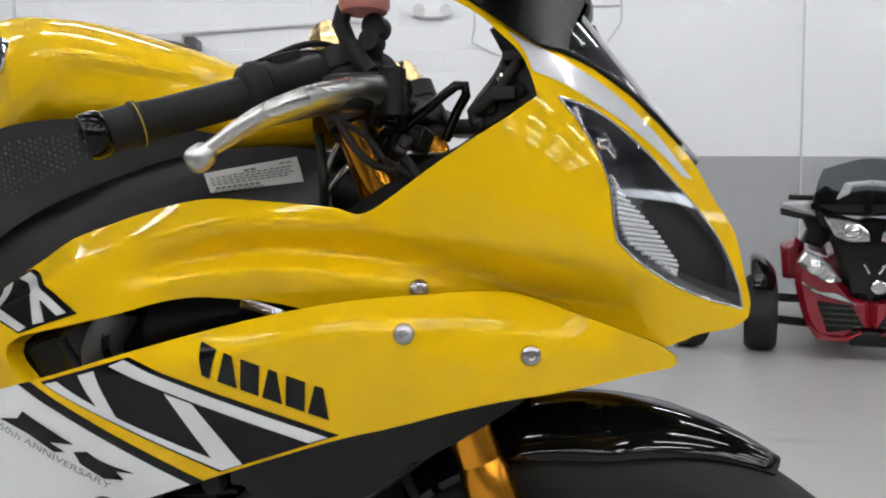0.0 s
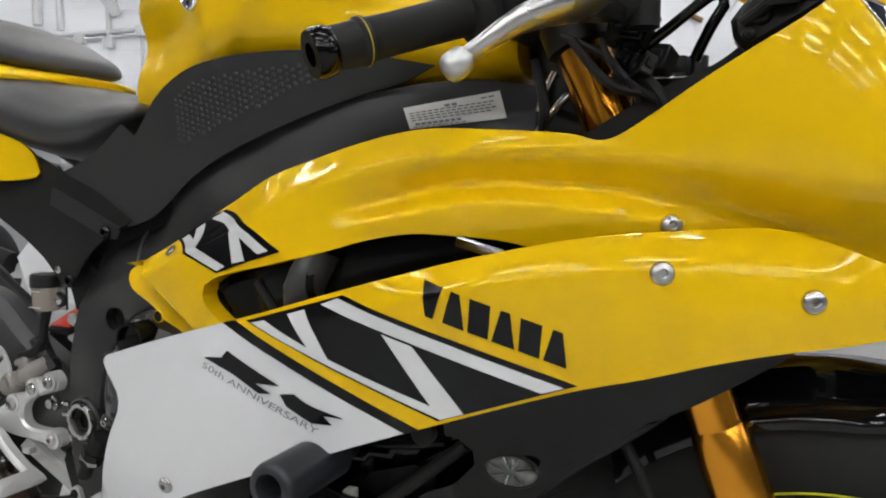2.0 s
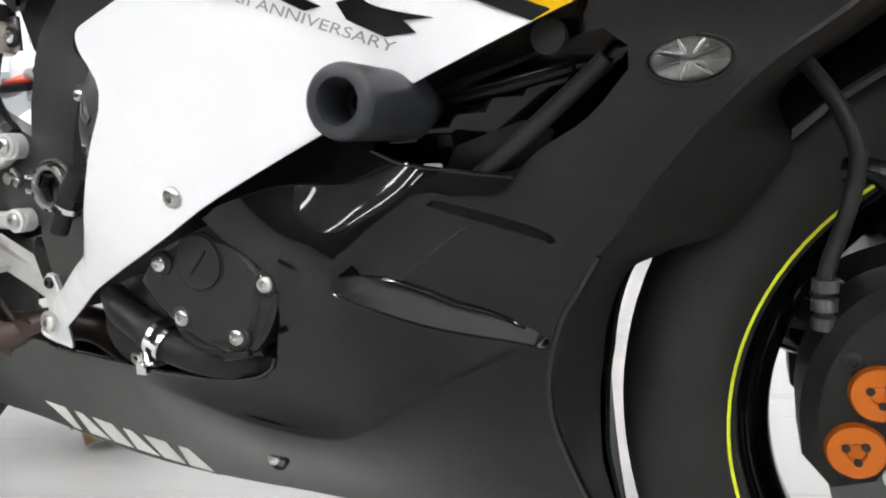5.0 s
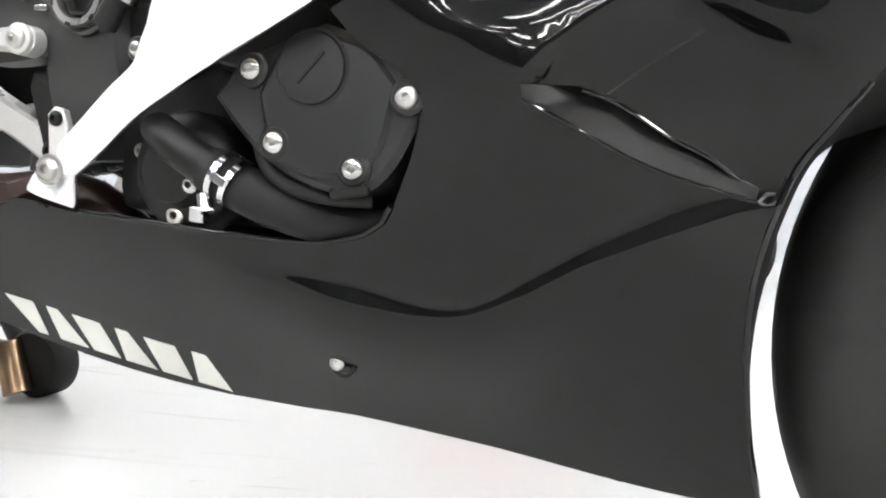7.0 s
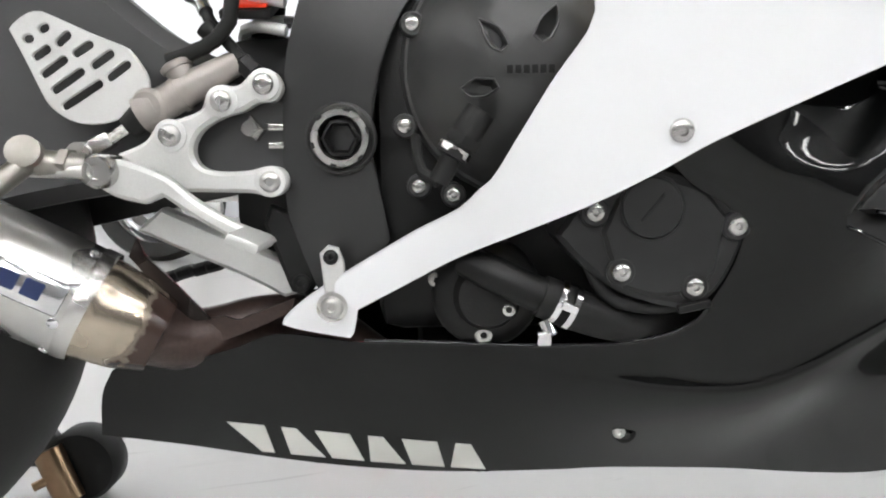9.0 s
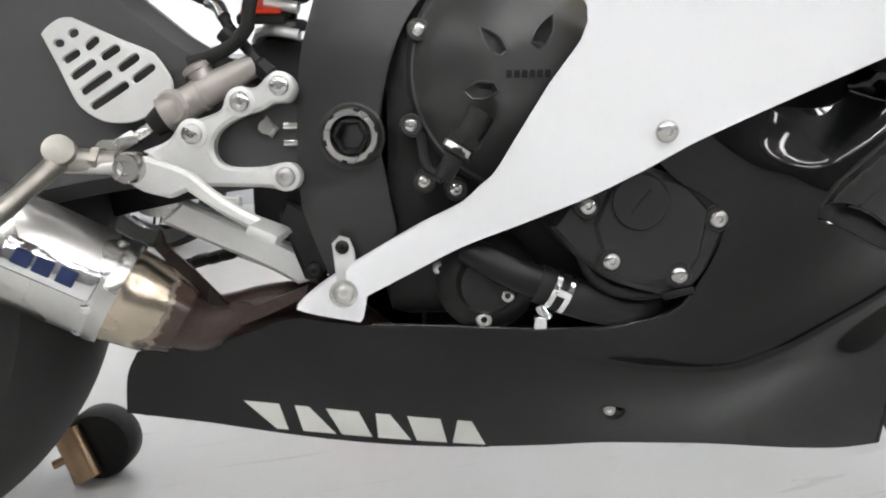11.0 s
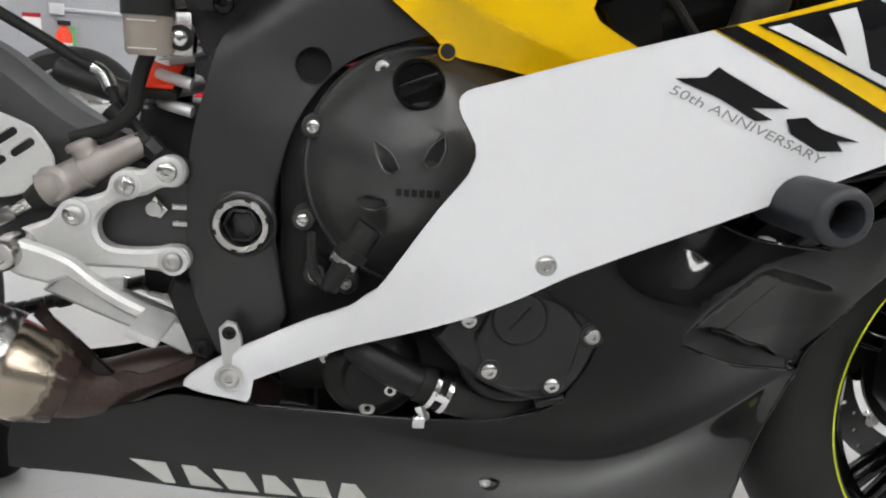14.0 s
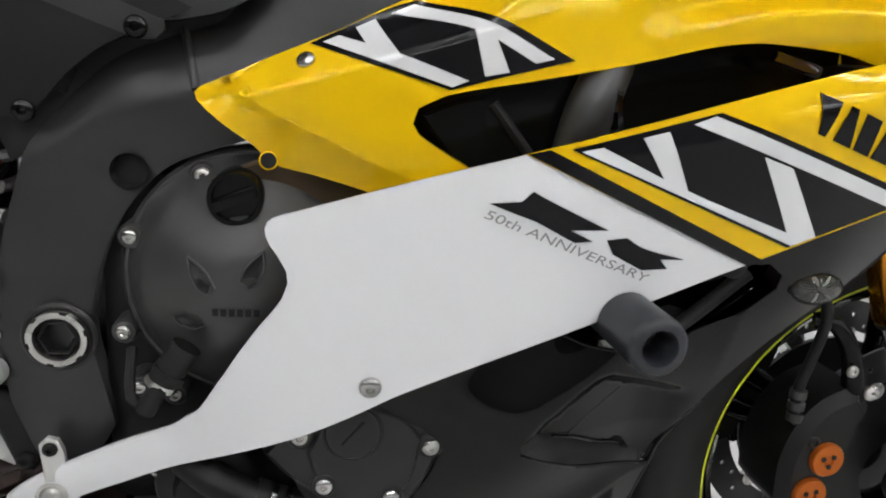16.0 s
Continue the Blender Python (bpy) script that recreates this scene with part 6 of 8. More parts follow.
part("radiator", box_mesh(-0.40, -0.365, -0.092, 0.092, 0.30, 0.56, 0.006, Matrix.Translation((-0.38, 0, 0.4)) @ Matrix.Rotation(radians(-14), 4, "Y") @ Matrix.Translation((0.38, 0, -0.4))), DARK, bike, "black radiator")
# clutch cover: stepped dome with three cast ribs pockets, text plinth and oil filler
CC = (-0.668, -0.118, 0.522)
DOME_R, DOME_H = [0, 0.024, 0.036, 0.045, 0.056, 0.068, 0.080, 0.090, 0.096], [0.052, 0.051, 0.0485, 0.0440, 0.0350, 0.0240, 0.0140, 0.003, -0.012]


def DOME_Y(x, z):
    r = math.hypot(x - CC[0], z - CC[2])
    return CC[1] - sum(float(np.interp(abs(r + k * 0.004), DOME_R, DOME_H)) for k in (-2, -1, 0, 1, 2)) / 5


POCKETS = ([(-0.712, 0.549), (-0.708, 0.536), (-0.703, 0.528), (-0.697, 0.5255), (-0.6925, 0.530), (-0.699, 0.541)], [(-0.6600, 0.556), (-0.659, 0.545), (-0.664, 0.534), (-0.670, 0.5315), (-0.6755, 0.536), (-0.671, 0.546)],
           [(-0.724, 0.503), (-0.714, 0.509), (-0.702, 0.5075), (-0.699, 0.502), (-0.708, 0.4965), (-0.718, 0.497)])
clutch = part("clutch_cover", panel_mesh([(CC[0] + 0.095 * math.cos(a * math.pi / 24), CC[2] + 0.095 * math.sin(a * math.pi / 24)) for a in range(48)], DOME_Y, 0.010, POCKETS, step=0.008, gap=0.005, edge=0.0012), COVER, bike, "dark grey cast clutch cover")
part("clutch_flange", turned([(0.100, -0.02), (0.100, -0.002), (0.097, 0.002), (0.090, 0.002)], 56, "y", (CC[0], -0.110, CC[2]), close=False), COVER, clutch)
for poly in POCKETS:
    ring = [(q[0], q[1]) for q in curve_through(poly, True, 0.003)]
    cx, cz = sum(q[0] for q in ring) / len(ring), sum(q[1] for q in ring) / len(ring)
    cup = bmesh.new()
    a = [cup.verts.new((x, DOME_Y(x, z) + 0.0008, z)) for x, z in ring]
    b = [cup.verts.new((cx + (x - cx) * 0.5 + 0.003, DOME_Y(cx, cz) + 0.006, cz + (z - cz) * 0.6 - 0.002)) for x, z in ring]
    for i in range(len(ring)):
        cup.faces.new((a[i - 1], a[i], b[i], b[i - 1]))
    cup.faces.new(b)
    pocket = part("cast_pocket", cup, COVER, clutch)
    part("pocket_rim", tube_mesh([(x, DOME_Y(x, z) + 0.0002, z) for x, z in ring + ring[:1]], 0.0010, 6, smooth=False), COVER, pocket)
for k in range(6):
    x = -0.694 + k * 0.0056
    part("cast_mark", decal_mesh([(x, 0.5105), (x + 0.0040, 0.5105), (x + 0.0040, 0.5160), (x, 0.5160)], DOME_Y, 0.0020), DARK, clutch)
filler = part("oil_filler_cap", turned([(0.0192, -0.02), (0.0192, 0.0105), (0.0180, 0.0122), (0.0160, 0.0122), (0.0150, 0.0070), (0, 0.0070)], 36, "y", (-0.680, -0.145, 0.5905)), SATIN, bike, "black oil filler cap")
part("cap_grip", box_mesh(-0.0158, 0.0158, -0.006, 0.006, -0.0046, 0.0046, 0.0016, Matrix.Translation((-0.680, -0.1520, 0.5905)) @ Matrix.Rotation(radians(-22), 4, "Y")), SATIN, filler)
for x, z in ((-0.7065, 0.6005), (-0.758, 0.553), (-0.765, 0.479), (-0.729, 0.427), (-0.755, 0.434)):
    part("bolt_boss", turned([(0.0095, -0.02), (0.0095, 0.006), (0.008, 0.008)], 16, "y", (x, -0.112, z)), COVER, clutch)
    bolt("cover_bolt", (x, -0.120, z), 0.0058, STEEL, clutch)
# breather and pressure sensor
part("oil_sensor", join(tube_mesh([(-0.712, -0.165, 0.486), (-0.732, -0.168, 0.455)], 0.0110, 14), tube_mesh([(-0.732, -0.168, 0.455), (-0.741, -0.168, 0.438)], 0.0075, 12), turned([(0.0135, -0.003), (0.0135, 0.004)], 6, (-0.5, 0, -0.8), (-0.724, -0.167, 0.467))), RUBBER, bike, "black oil sensor plug")
part("hose_clip", turned([(0.0125, -0.002), (0.0125, 0.003), (0.0117, 0.003), (0.0117, -0.002)], 16, (-0.5, 0, -0.8), (-0.729, -0.166, 0.460), close=False), STEEL, bike)
part("sensor_wire", tube_mesh([(-0.741, -0.168, 0.438), (-0.752, -0.160, 0.445), (-0.757, -0.13, 0.47)], 0.004, 8), RUBBER, bike)
# pickup cover with its timing plug and four bolts
PC = [(-0.660, 0.400), (-0.645, 0.420), (-0.623, 0.432), (-0.590, 0.446), (-0.566, 0.438), (-0.533, 0.420), (-0.524, 0.400), (-0.540, 0.365), (-0.555, 0.350), (-0.575, 0.347), (-0.616, 0.360), (-0.644, 0.382)]
pickup = part("pickup_cover", plate_mesh(PC, -0.166, -0.12, bevel=0.004), PICKUP, bike, "dark grey engine side cover")
part("pickup_step", plate_mesh([(-0.612, 0.362), (-0.622, 0.382), (-0.628, 0.402), (-0.618, 0.425), (-0.590, 0.440), (-0.560, 0.432), (-0.540, 0.412), (-0.548, 0.372), (-0.562, 0.358), (-0.590, 0.356)], -0.1695, -0.160, bevel=0.003), PICKUP, pickup)
part("timing_plug", turned([(0.0215, -0.004), (0.0215, 0.0012), (0.0205, 0.0024), (0, 0.0026)], 40, "y", (-0.5935, -0.1690, 0.4185)), PICKUP, pickup, "round slotted timing plug")
part("plug_groove", turned([(0.0232, -0.004), (0.0232, 0.0006), (0.0216, 0.0006)], 40, "y", (-0.5935, -0.1693, 0.4185), close=False), RUBBER, pickup)
part("plug_slot", box_mesh(-0.012, 0.012, -0.0007, 0.0007, -0.0011, 0.0011, 0.0002, Matrix.Translation((-0.5935, -0.1718, 0.4185)) @ Matrix.Rotation(radians(-50), 4, "Y"), 1), RUBBER, pickup)
for x, z in ((-0.633, 0.416), (-0.614, 0.374), (-0.5625, 0.3625), (-0.534, 0.405)):
    part("bolt_boss", turned([(0.0105, -0.02), (0.0105, 0.003), (0.009, 0.0045)], 18, "y", (x, -0.1655, z)), PICKUP, pickup)
    bolt("cover_bolt", (x, -0.1695, z), 0.0068, SCREW, pickup, label="stainless cap screw")
# water pump, hose and clip
pump = part("water_pump", turned([(0.042, -0.02), (0.042, 0.004), (0.038, 0.010), (0.026, 0.014), (0.022, 0.024), (0, 0.026)], 32, "y", (-0.705, -0.118, 0.352)), DARK, bike)
part("pump_outlet", tube_mesh([(-0.722, -0.135, 0.379), (-0.700, -0.148, 0.370), (-0.672, -0.152, 0.357), (-0.655, -0.152, 0.351)], (0.0115, 0.0130, 0.0130, 0.0125), 18), DARK, pump)
hose = part("water_hose", tube_mesh([(-0.668, -0.151, 0.355), (-0.640, -0.150, 0.343), (-0.612, -0.140, 0.333), (-0.585, -0.122, 0.328), (-0.550, -0.105, 0.330), (-0.50, -0.09, 0.345)], 0.0155, 18), RUBBER, bike, "black rubber water hose")
clip_dir = Vector((0.9, 0, -0.42)).normalized()
for s in (-0.0055, 0.0055):
    p = Vector((-0.6515, -0.1520, 0.3485)) + clip_dir * s
    part("hose_clip", turned([(0.0166, -0.0022), (0.0172, -0.0022), (0.0172, 0.0022), (0.0166, 0.0022)], 28, tuple(clip_dir), tuple(p), close=False), CHROME, hose, "bright steel hose clip")
part("clip_bridge", box_mesh(-0.006, 0.006, -0.0015, 0.0015, -0.003, 0.003, 0.0006, Matrix.Translation((-0.650, -0.1692, 0.349)) @ Matrix.Rotation(radians(25), 4, "Y"), 1), CHROME, hose)
part("clip_screw", join(turned([(0.0052, -0.006), (0.0052, 0.006)], 10, (0.35, -0.2, -0.9), (-0.664, -0.160, 0.333)), box_mesh(-0.005, 0.005, -0.004, 0.004, -0.005, 0.005, 0.001, Matrix.Translation((-0.667, -0.162, 0.326)), 1)), CHROME, hose)
for x, y, z, r in ((-0.708, -0.128, 0.321, 0.0072), (-0.744, -0.122, 0.363, 0.0055), (-0.690, -0.140, 0.343, 0.006), (-0.668, -0.156, 0.358, 0.0035)):
    bolt("pump_bolt", (x, y, z), r, STEEL, pump)
part("small_hose", tube_mesh([(-0.640, -0.150, 0.395), (-0.622, -0.156, 0.356), (-0.590, -0.152, 0.345), (-0.56, -0.142, 0.345)], 0.0050, 10), RUBBER, bike)
part("hose_bracket", box_mesh(-0.012, 0.012, -0.003, 0.003, -0.003, 0.003, 0.001, Matrix.Translation((-0.563, -0.170, 0.349)) @ Matrix.Rotation(radians(-12), 4, "Y"), 1), DARK, bike)
part("exhaust_header", join(*[tube_mesh([(-0.40, yy, 0.50), (-0.375, yy, 0.42), (-0.41, yy * 0.8, 0.28), (-0.55, yy * 0.4, 0.215), (-0.80, yy * 0.3, 0.23)], 0.017, 10) for yy in (-0.07, -0.025, 0.025, 0.07)]), DARK, bike)

# airbox, hoses and throttle parts that show through the fairing's opening
part("air_duct", hull_mesh(smooth_sections([(-0.56, 0.05, 0.60, 0.70, -0.09), (-0.48, 0.075, 0.60, 0.74, -0.09), (-0.38, 0.08, 0.62, 0.77, -0.08), (-0.22, 0.06, 0.66, 0.76, -0.07)], 12), 22, 3), SATIN, bike, "black air duct")
part("injector_pipe", tube_mesh([(-0.445, -0.165, 0.630), (-0.440, -0.178, 0.665), (-0.425, -0.17, 0.70)], (0.016, 0.018, 0.016), 16), COVER, bike)
part("duct_ring", turned([(0.030, -0.006), (0.030, 0.006), (0.024, 0.008), (0.023, -0.004)], 28, (0.8, -0.55, 0.1), (-0.415, -0.165, 0.672), close=False), GLOSS, bike)
part("heat_guard", plate_mesh([(-0.555, 0.655), (-0.52, 0.668), (-0.47, 0.672), (-0.445, 0.655), (-0.45, 0.61), (-0.52, 0.61)], -0.158, -0.150), SATIN, bike)
part("throttle_rod", tube_mesh([(-0.505, -0.161, 0.666), (-0.468, -0.163, 0.622)], 0.004, 8), RUBBER, bike)
part("fuel_rail", tube_mesh([(-0.30, -0.165, 0.712), (-0.262, -0.165, 0.703)], 0.0045, 8), STEEL, bike)
part("heat_plate", plate_mesh([(-0.70, 0.60), (-0.655, 0.616), (-0.59, 0.60), (-0.56, 0.585), (-0.60, 0.56), (-0.66, 0.575)], -0.132, -0.120), paint("bronze_plate", (0.09, 0.065, 0.04), 0.4, 0.7, vary=0.3, vary_size=15), bike, "dull bronze heat plate")

# crash slider
slider = part("frame_slider", turned([(0.0205, -0.085), (0.0205, -0.006), (0.0195, -0.002), (0.0170, 0.0), (0.0125, 0.0), (0.0112, -0.003), (0.0108, -0.030), (0, -0.030)], 40, "y", (-0.409, -0.266, 0.5255)), GREY_RUBBER, bike, "dark grey nylon frame slider")
part("slider_bolt", turned([(0.008, -0.03), (0.008, -0.024), (0.005, -0.024), (0.005, -0.028)], 6, "y", (-0.409, -0.266, 0.5255), close=False), RUBBER, slider)
part("slider_mount", tube_mesh([(-0.409, -0.18, 0.5255), (-0.409, -0.10, 0.527)], 0.013, 14), DARK, slider)
# hoses in the gap of the lower cowl
part("gap_hose", tube_mesh([(-0.385, -0.160, 0.470), (-0.34, -0.165, 0.505), (-0.29, -0.165, 0.548)], 0.006, 10), RUBBER, bike)
part("gap_hose", tube_mesh([(-0.40, -0.150, 0.53), (-0.36, -0.160, 0.535), (-0.31, -0.160, 0.545)], 0.005, 10), SATIN, bike)
part("gap_plug", box_mesh(-0.405, -0.395, -0.172, -0.16, 0.478, 0.490, 0.002), PALE, bike, "small white plug")
part("gap_bolt", turned([(0.010, -0.005), (0.010, 0.004), (0.006, 0.006), (0, 0.006)], 16, "y", (-0.318, -0.186, 0.560)), RUBBER, bike)
part("gap_liner", panel_mesh([(-0.46, 0.49), (-0.40, 0.545), (-0.33, 0.568), (-0.265, 0.570), (-0.262, 0.535), (-0.33, 0.482), (-0.40, 0.475)], lambda x, z: -0.158 + 0.45 * abs(z - 0.502 - 0.33 * (x + 0.44)), 0.003, step=0.01), GLOSS, bike, "black liner behind the gap of the side cowl")
# flush turn signal
part("turn_signal", turned([(1.0, -0.2), (1.0, 0.0), (0.85, 0.25), (0.5, 0.42), (0, 0.5)], 32, "y", (0, 0, 0)), CLEAR, bike, "clear flush turn signal")
sig = bpy.data.objects["turn_signal"]
for v in sig.data.vertices:
    v.co = (-0.2435 + v.co.x * 0.0215, LOW_Y(-0.2435, 0.5425) + v.co.y * 0.011, 0.5425 + v.co.z * 0.0120)
sig.visible_shadow = False
part("signal_reflector", turned([(0.0200, -0.001), (0.0200, 0.0006), (0.012, 0.002), (0.004, 0.0006), (0, 0.0006)], 24, "y", (-0.2435, LOW_Y(-0.2435, 0.5425), 0.5425)), paint("signal_silver", (0.13, 0.13, 0.12), 0.16, 0.9, vary=0.75, vary_size=110, bump=1.0, bump_size=130), sig)
for v in bpy.data.objects["signal_reflector"].data.vertices:
    v.co.z = 0.5425 + (v.co.z - 0.5425) * 0.55
for k, turn in enumerate((0.5, 1.15, 1.9, 2.75, 3.6, 4.5, 5.4)):
    a = turn
    part("signal_rib", tube_mesh([(-0.2435 + r * math.cos(a), LOW_Y(-0.2435, 0.5425) - h, 0.5425 + 0.57 * r * math.sin(a)) for r, h in ((0.005, 0.0010), (0.012, 0.0022), (0.018, 0.0012))], (0.0005, 0.0010, 0.0005), 6), STEEL if k in (1, 2, 5) else DISC, sig)
part("signal_rim", tube_mesh([(-0.2435 + 0.0222 * math.cos(a / 12 * math.pi), LOW_Y(-0.2435, 0.5425) + 0.001, 0.5425 + 0.0127 * math.sin(a / 12 * math.pi)) for a in range(25)], 0.0010, 6, smooth=False), RUBBER, sig)

# ---- the motorcycle: front end ----
AX = Vector((-0.004, 0.0, 0.297))
tyre = part("front_tyre", turned([(0.212, -0.045), (0.222, -0.052), (0.245, -0.0585), (0.265, -0.058), (0.283, -0.048), (0.294, -0.030), (0.2985, -0.010), (0.2985, 0.010), (0.294, 0.030), (0.283, 0.048), (0.265, 0.058), (0.245, 0.0585), (0.222, 0.052), (0.212, 0.045)], 96, "y", AX, close=False), TYRE, bike, "black front tyre")
rim = part("front_rim", turned([(0.212, -0.044), (0.226, -0.049), (0.226, -0.046), (0.208, -0.038), (0.196, -0.020), (0.194, 0.0), (0.196, 0.020), (0.208, 0.038), (0.226, 0.046), (0.226, 0.049), (0.212, 0.044), (0.190, 0.022), (0.188, 0.0), (0.190, -0.022), (0.212, -0.044)], 96, "y", AX, close=False), GLOSS, bike, "gloss black alloy front wheel")
for s in (-1, 1):
    part("rim_tape", turned([(0.2155, 0), (0.2155, 0.0008), (0.2205, 0.0014), (0.2205, 0.0006)], 96, (0, s, 0), AX + Vector((0, s * 0.0480, 0)), close=False), YELLOW_TAPE, rim, "fluorescent yellow rim tape")
tyre.parent = rim
part("hub", turned([(0.050, -0.045), (0.050, -0.035), (0.032, -0.025), (0.030, 0.0), (0.032, 0.025), (0.050, 0.035), (0.050, 0.045)], 32, "y", AX), GLOSS, rim)
for k in range(5):
    a = radians(72 * k + 12)
    spokes = []
    for d in (-6.5, 6.5):
        c0, c1 = a + radians(d * 2.2), a + radians(d)
        spokes.append(tube_mesh([AX + Vector((0.040 * math.cos(c0), 0, 0.040 * math.sin(c0))), AX + Vector((0.11 * math.cos(a + radians(d * 1.1)), 0, 0.11 * math.sin(a + radians(d * 1.1)))), AX + Vector((0.195 * math.cos(c1), 0, 0.195 * math.sin(c1)))], (0.014, 0.011, 0.014), 10))
    part("spoke", join(*spokes), GLOSS, rim)
for s in (-1, 1):
    n = 10
    rim_line = [(AX.x + 0.155 * math.cos(k * math.pi / 30), AX.z + 0.155 * math.sin(k * math.pi / 30)) for k in range(60)]
    drilled = [[(AX.x + 0.118 * math.cos(k * math.pi / 24), AX.z + 0.118 * math.sin(k * math.pi / 24)) for k in range(48)]]
    for k in range(40):
        a, rr0 = radians(9 * k), (0.126, 0.137, 0.147, 0.132)[k % 4]
        drilled.append([(AX.x + rr0 * math.cos(a) + 0.0036 * math.cos(j * math.pi / 4), AX.z + rr0 * math.sin(a) + 0.0036 * math.sin(j * math.pi / 4)) for j in range(8)])
    disc = panel_mesh(rim_line, flat(s * 0.066 - 0.0025), 0.005, drilled, step=0.02, edge=0.0, gap=0.004)
    d = part("brake_disc", disc, DISC, bike, "drilled steel brake disc")
    part("disc_carrier", turned([(0.108, -0.003), (0.108, 0.003), (0.060, 0.004), (0.045, 0.004), (0.045, -0.003)], 40, "y", AX + Vector((0, s * 0.062, 0)), close=False), DARK, d)
    for k in range(10):
        a = radians(36 * k + 10)
        part("disc_bobbin", turned([(0.010, -0.004), (0.010, 0.004), (0.007, 0.006), (0, 0.006)], 12, (0, s, 0), AX + Vector((0.113 * math.cos(a), s * 0.065, 0.113 * math.sin(a)))), STEEL, d)
for s in (-1, 1):
    # upside-down fork: gold upper tube, seal, bright slider tube and axle foot
    y = s * 0.095
    top, low = Vector((-0.246, y, 0.930)), Vector((-0.074, y, 0.487))
    along = (low - top).normalized()
    tube = part("fork_tube", join(turned([(0.0215, 0), (0.0215, 0.30), (0.0205, 0.31), (0.0205, 0.385), (0.0225, 0.395), (0.0235, 0.41), (0.0235, 0.440), (0.0230, 0.452), (0.0242, 0.454), (0.0242, 0.474), (0.021, 0.4755)], 48, tuple(along), top)), GOLD, bike, "gold anodised fork tube", angle=8.0)
    part("dust_seal", turned([(0.0225, 0), (0.0225, 0.006), (0.019, 0.009)], 28, tuple(along), low - along * 0.001), RUBBER, tube)
    part("fork_slider", turned([(0.0165, 0), (0.0165, 0.16)], 28, tuple(along), low), CHROME, bike, "chromed fork slider tube")
    part("fork_foot", join(tube_mesh([low + along * 0.13, low + along * 0.17, Vector((-0.012, y, 0.315)), Vector((-0.004, y, 0.297))], (0.022, 0.024, 0.022, 0.022), 16), turned([(0.026, -0.02), (0.026, 0.02)], 24, "y", (-0.004, y, 0.297))), DARK, bike, "black fork foot")
    part("axle_nut", turned([(0.013, 0), (0.013, 0.012), (0.009, 0.012), (0.009, 0.004)], 6, (0, s, 0), (-0.004, y + s * 0.02, 0.297), close=False), STEEL, bike)
    # radial caliper behind the fork with two orange caps
    cal = plate_mesh([(-0.112, 0.420), (-0.146, 0.404), (-0.168, 0.376), (-0.178, 0.340), (-0.176, 0.300), (-0.158, 0.280), (-0.134, 0.288), (-0.120, 0.318), (-0.106, 0.360), (-0.094, 0.398)], -0.112, -0.040, bevel=0.010)
    caliper = part("brake_caliper", cal, DARK, bike, "black radial brake caliper", mirror=s > 0)
    for x, z in ((-0.1365, 0.3480), (-0.1475, 0.3110)):
        part("caliper_cap", turned([(0.0175, -0.006), (0.0175, 0.003), (0.0160, 0.005), (0.0060, 0.005), (0.0050, 0.003), (0, 0.003)], 28, "y", (x, -0.112, z)), ORANGE, caliper, "orange anodised caliper cap", mirror=s > 0)
        for k in range(3):
            a = radians(120 * k + 40)
            part("cap_notch", turned([(0.0026, 0), (0.0026, 0.0008), (0, 0.0008)], 8, "y", (x + 0.0062 * math.cos(a), -0.117, z + 0.0062 * math.sin(a))), RUBBER, caliper, mirror=s > 0)
    bolt("caliper_bolt", (-0.152, s * 0.109, 0.3655), 0.0075, DARK, caliper, axis=(0, s, 0))
    bolt("caliper_bolt", (-0.100, s * 0.108, 0.415), 0.0080, STEEL, caliper, axis=(0, s, 0))
    bolt("caliper_bolt", (-0.125, s * 0.108, 0.437), 0.0060, STEEL, caliper, axis=(0, s, 0))
    part("caliper_arm", tube_mesh([(-0.108, s * 0.098, 0.405), (-0.122, s * 0.098, 0.452), (-0.140, s * 0.094, 0.478), (-0.158, s * 0.085, 0.480)], (0.012, 0.009, 0.008, 0.008), 12), SATIN, caliper)
    hose_line = part("brake_hose", tube_mesh([(-0.153, s * 0.100, 0.365), (-0.166, s * 0.096, 0.385), (-0.167, s * 0.095, 0.415), (-0.157, s * 0.095, 0.455), (-0.153, s * 0.095, 0.490), (-0.168, s * 0.09, 0.525), (-0.19, s * 0.08, 0.56), (-0.21, s * 0.07, 0.66)], 0.0052, 10), RUBBER, bike, "black brake hose")
    for z, x in ((0.385, -0.166), (0.397, -0.1668), (0.409, -0.167)):
        part("hose_collar", turned([(0.0078, -0.004), (0.0078, 0.004)], 12, "z", (x, s * 0.096, z)), COVER, hose_line)

# front mudguard: a shell round the tyre that ends in a point
fender, rows = bmesh.new(), []
for k in range(41):
    s = k / 40
    a = radians(61 + 85 * s)
    w = 0.072 * min(1, 0.25 + 2.4 * s) * (1 - 0.25 * max(0, s - 0.75) / 0.25)
    lift = 0.312 + 0.008 * math.sin(math.pi * s)
    row = []
    for j in range(-8, 9):
        b = j / 8 * radians(78)
        r = lift - (1 - math.cos(b)) * 0.055 * min(1, 0.3 + 2 * s)
        row.append(fender.verts.new(AX + Vector((r * math.cos(a), w * math.sin(b) / math.sin(radians(78)), r * math.sin(a)))))
    rows.append(row)
for a, b in zip(rows, rows[1:]):
    for j in range(16):
        fender.faces.new((a[j], a[j + 1], b[j + 1], b[j]))
mg = part("front_mudguard", fender, LACQUER, bike, "gloss black front mudguard")
mod = mg.modifiers.new("thickness", "SOLIDIFY")
mod.thickness = 0.003

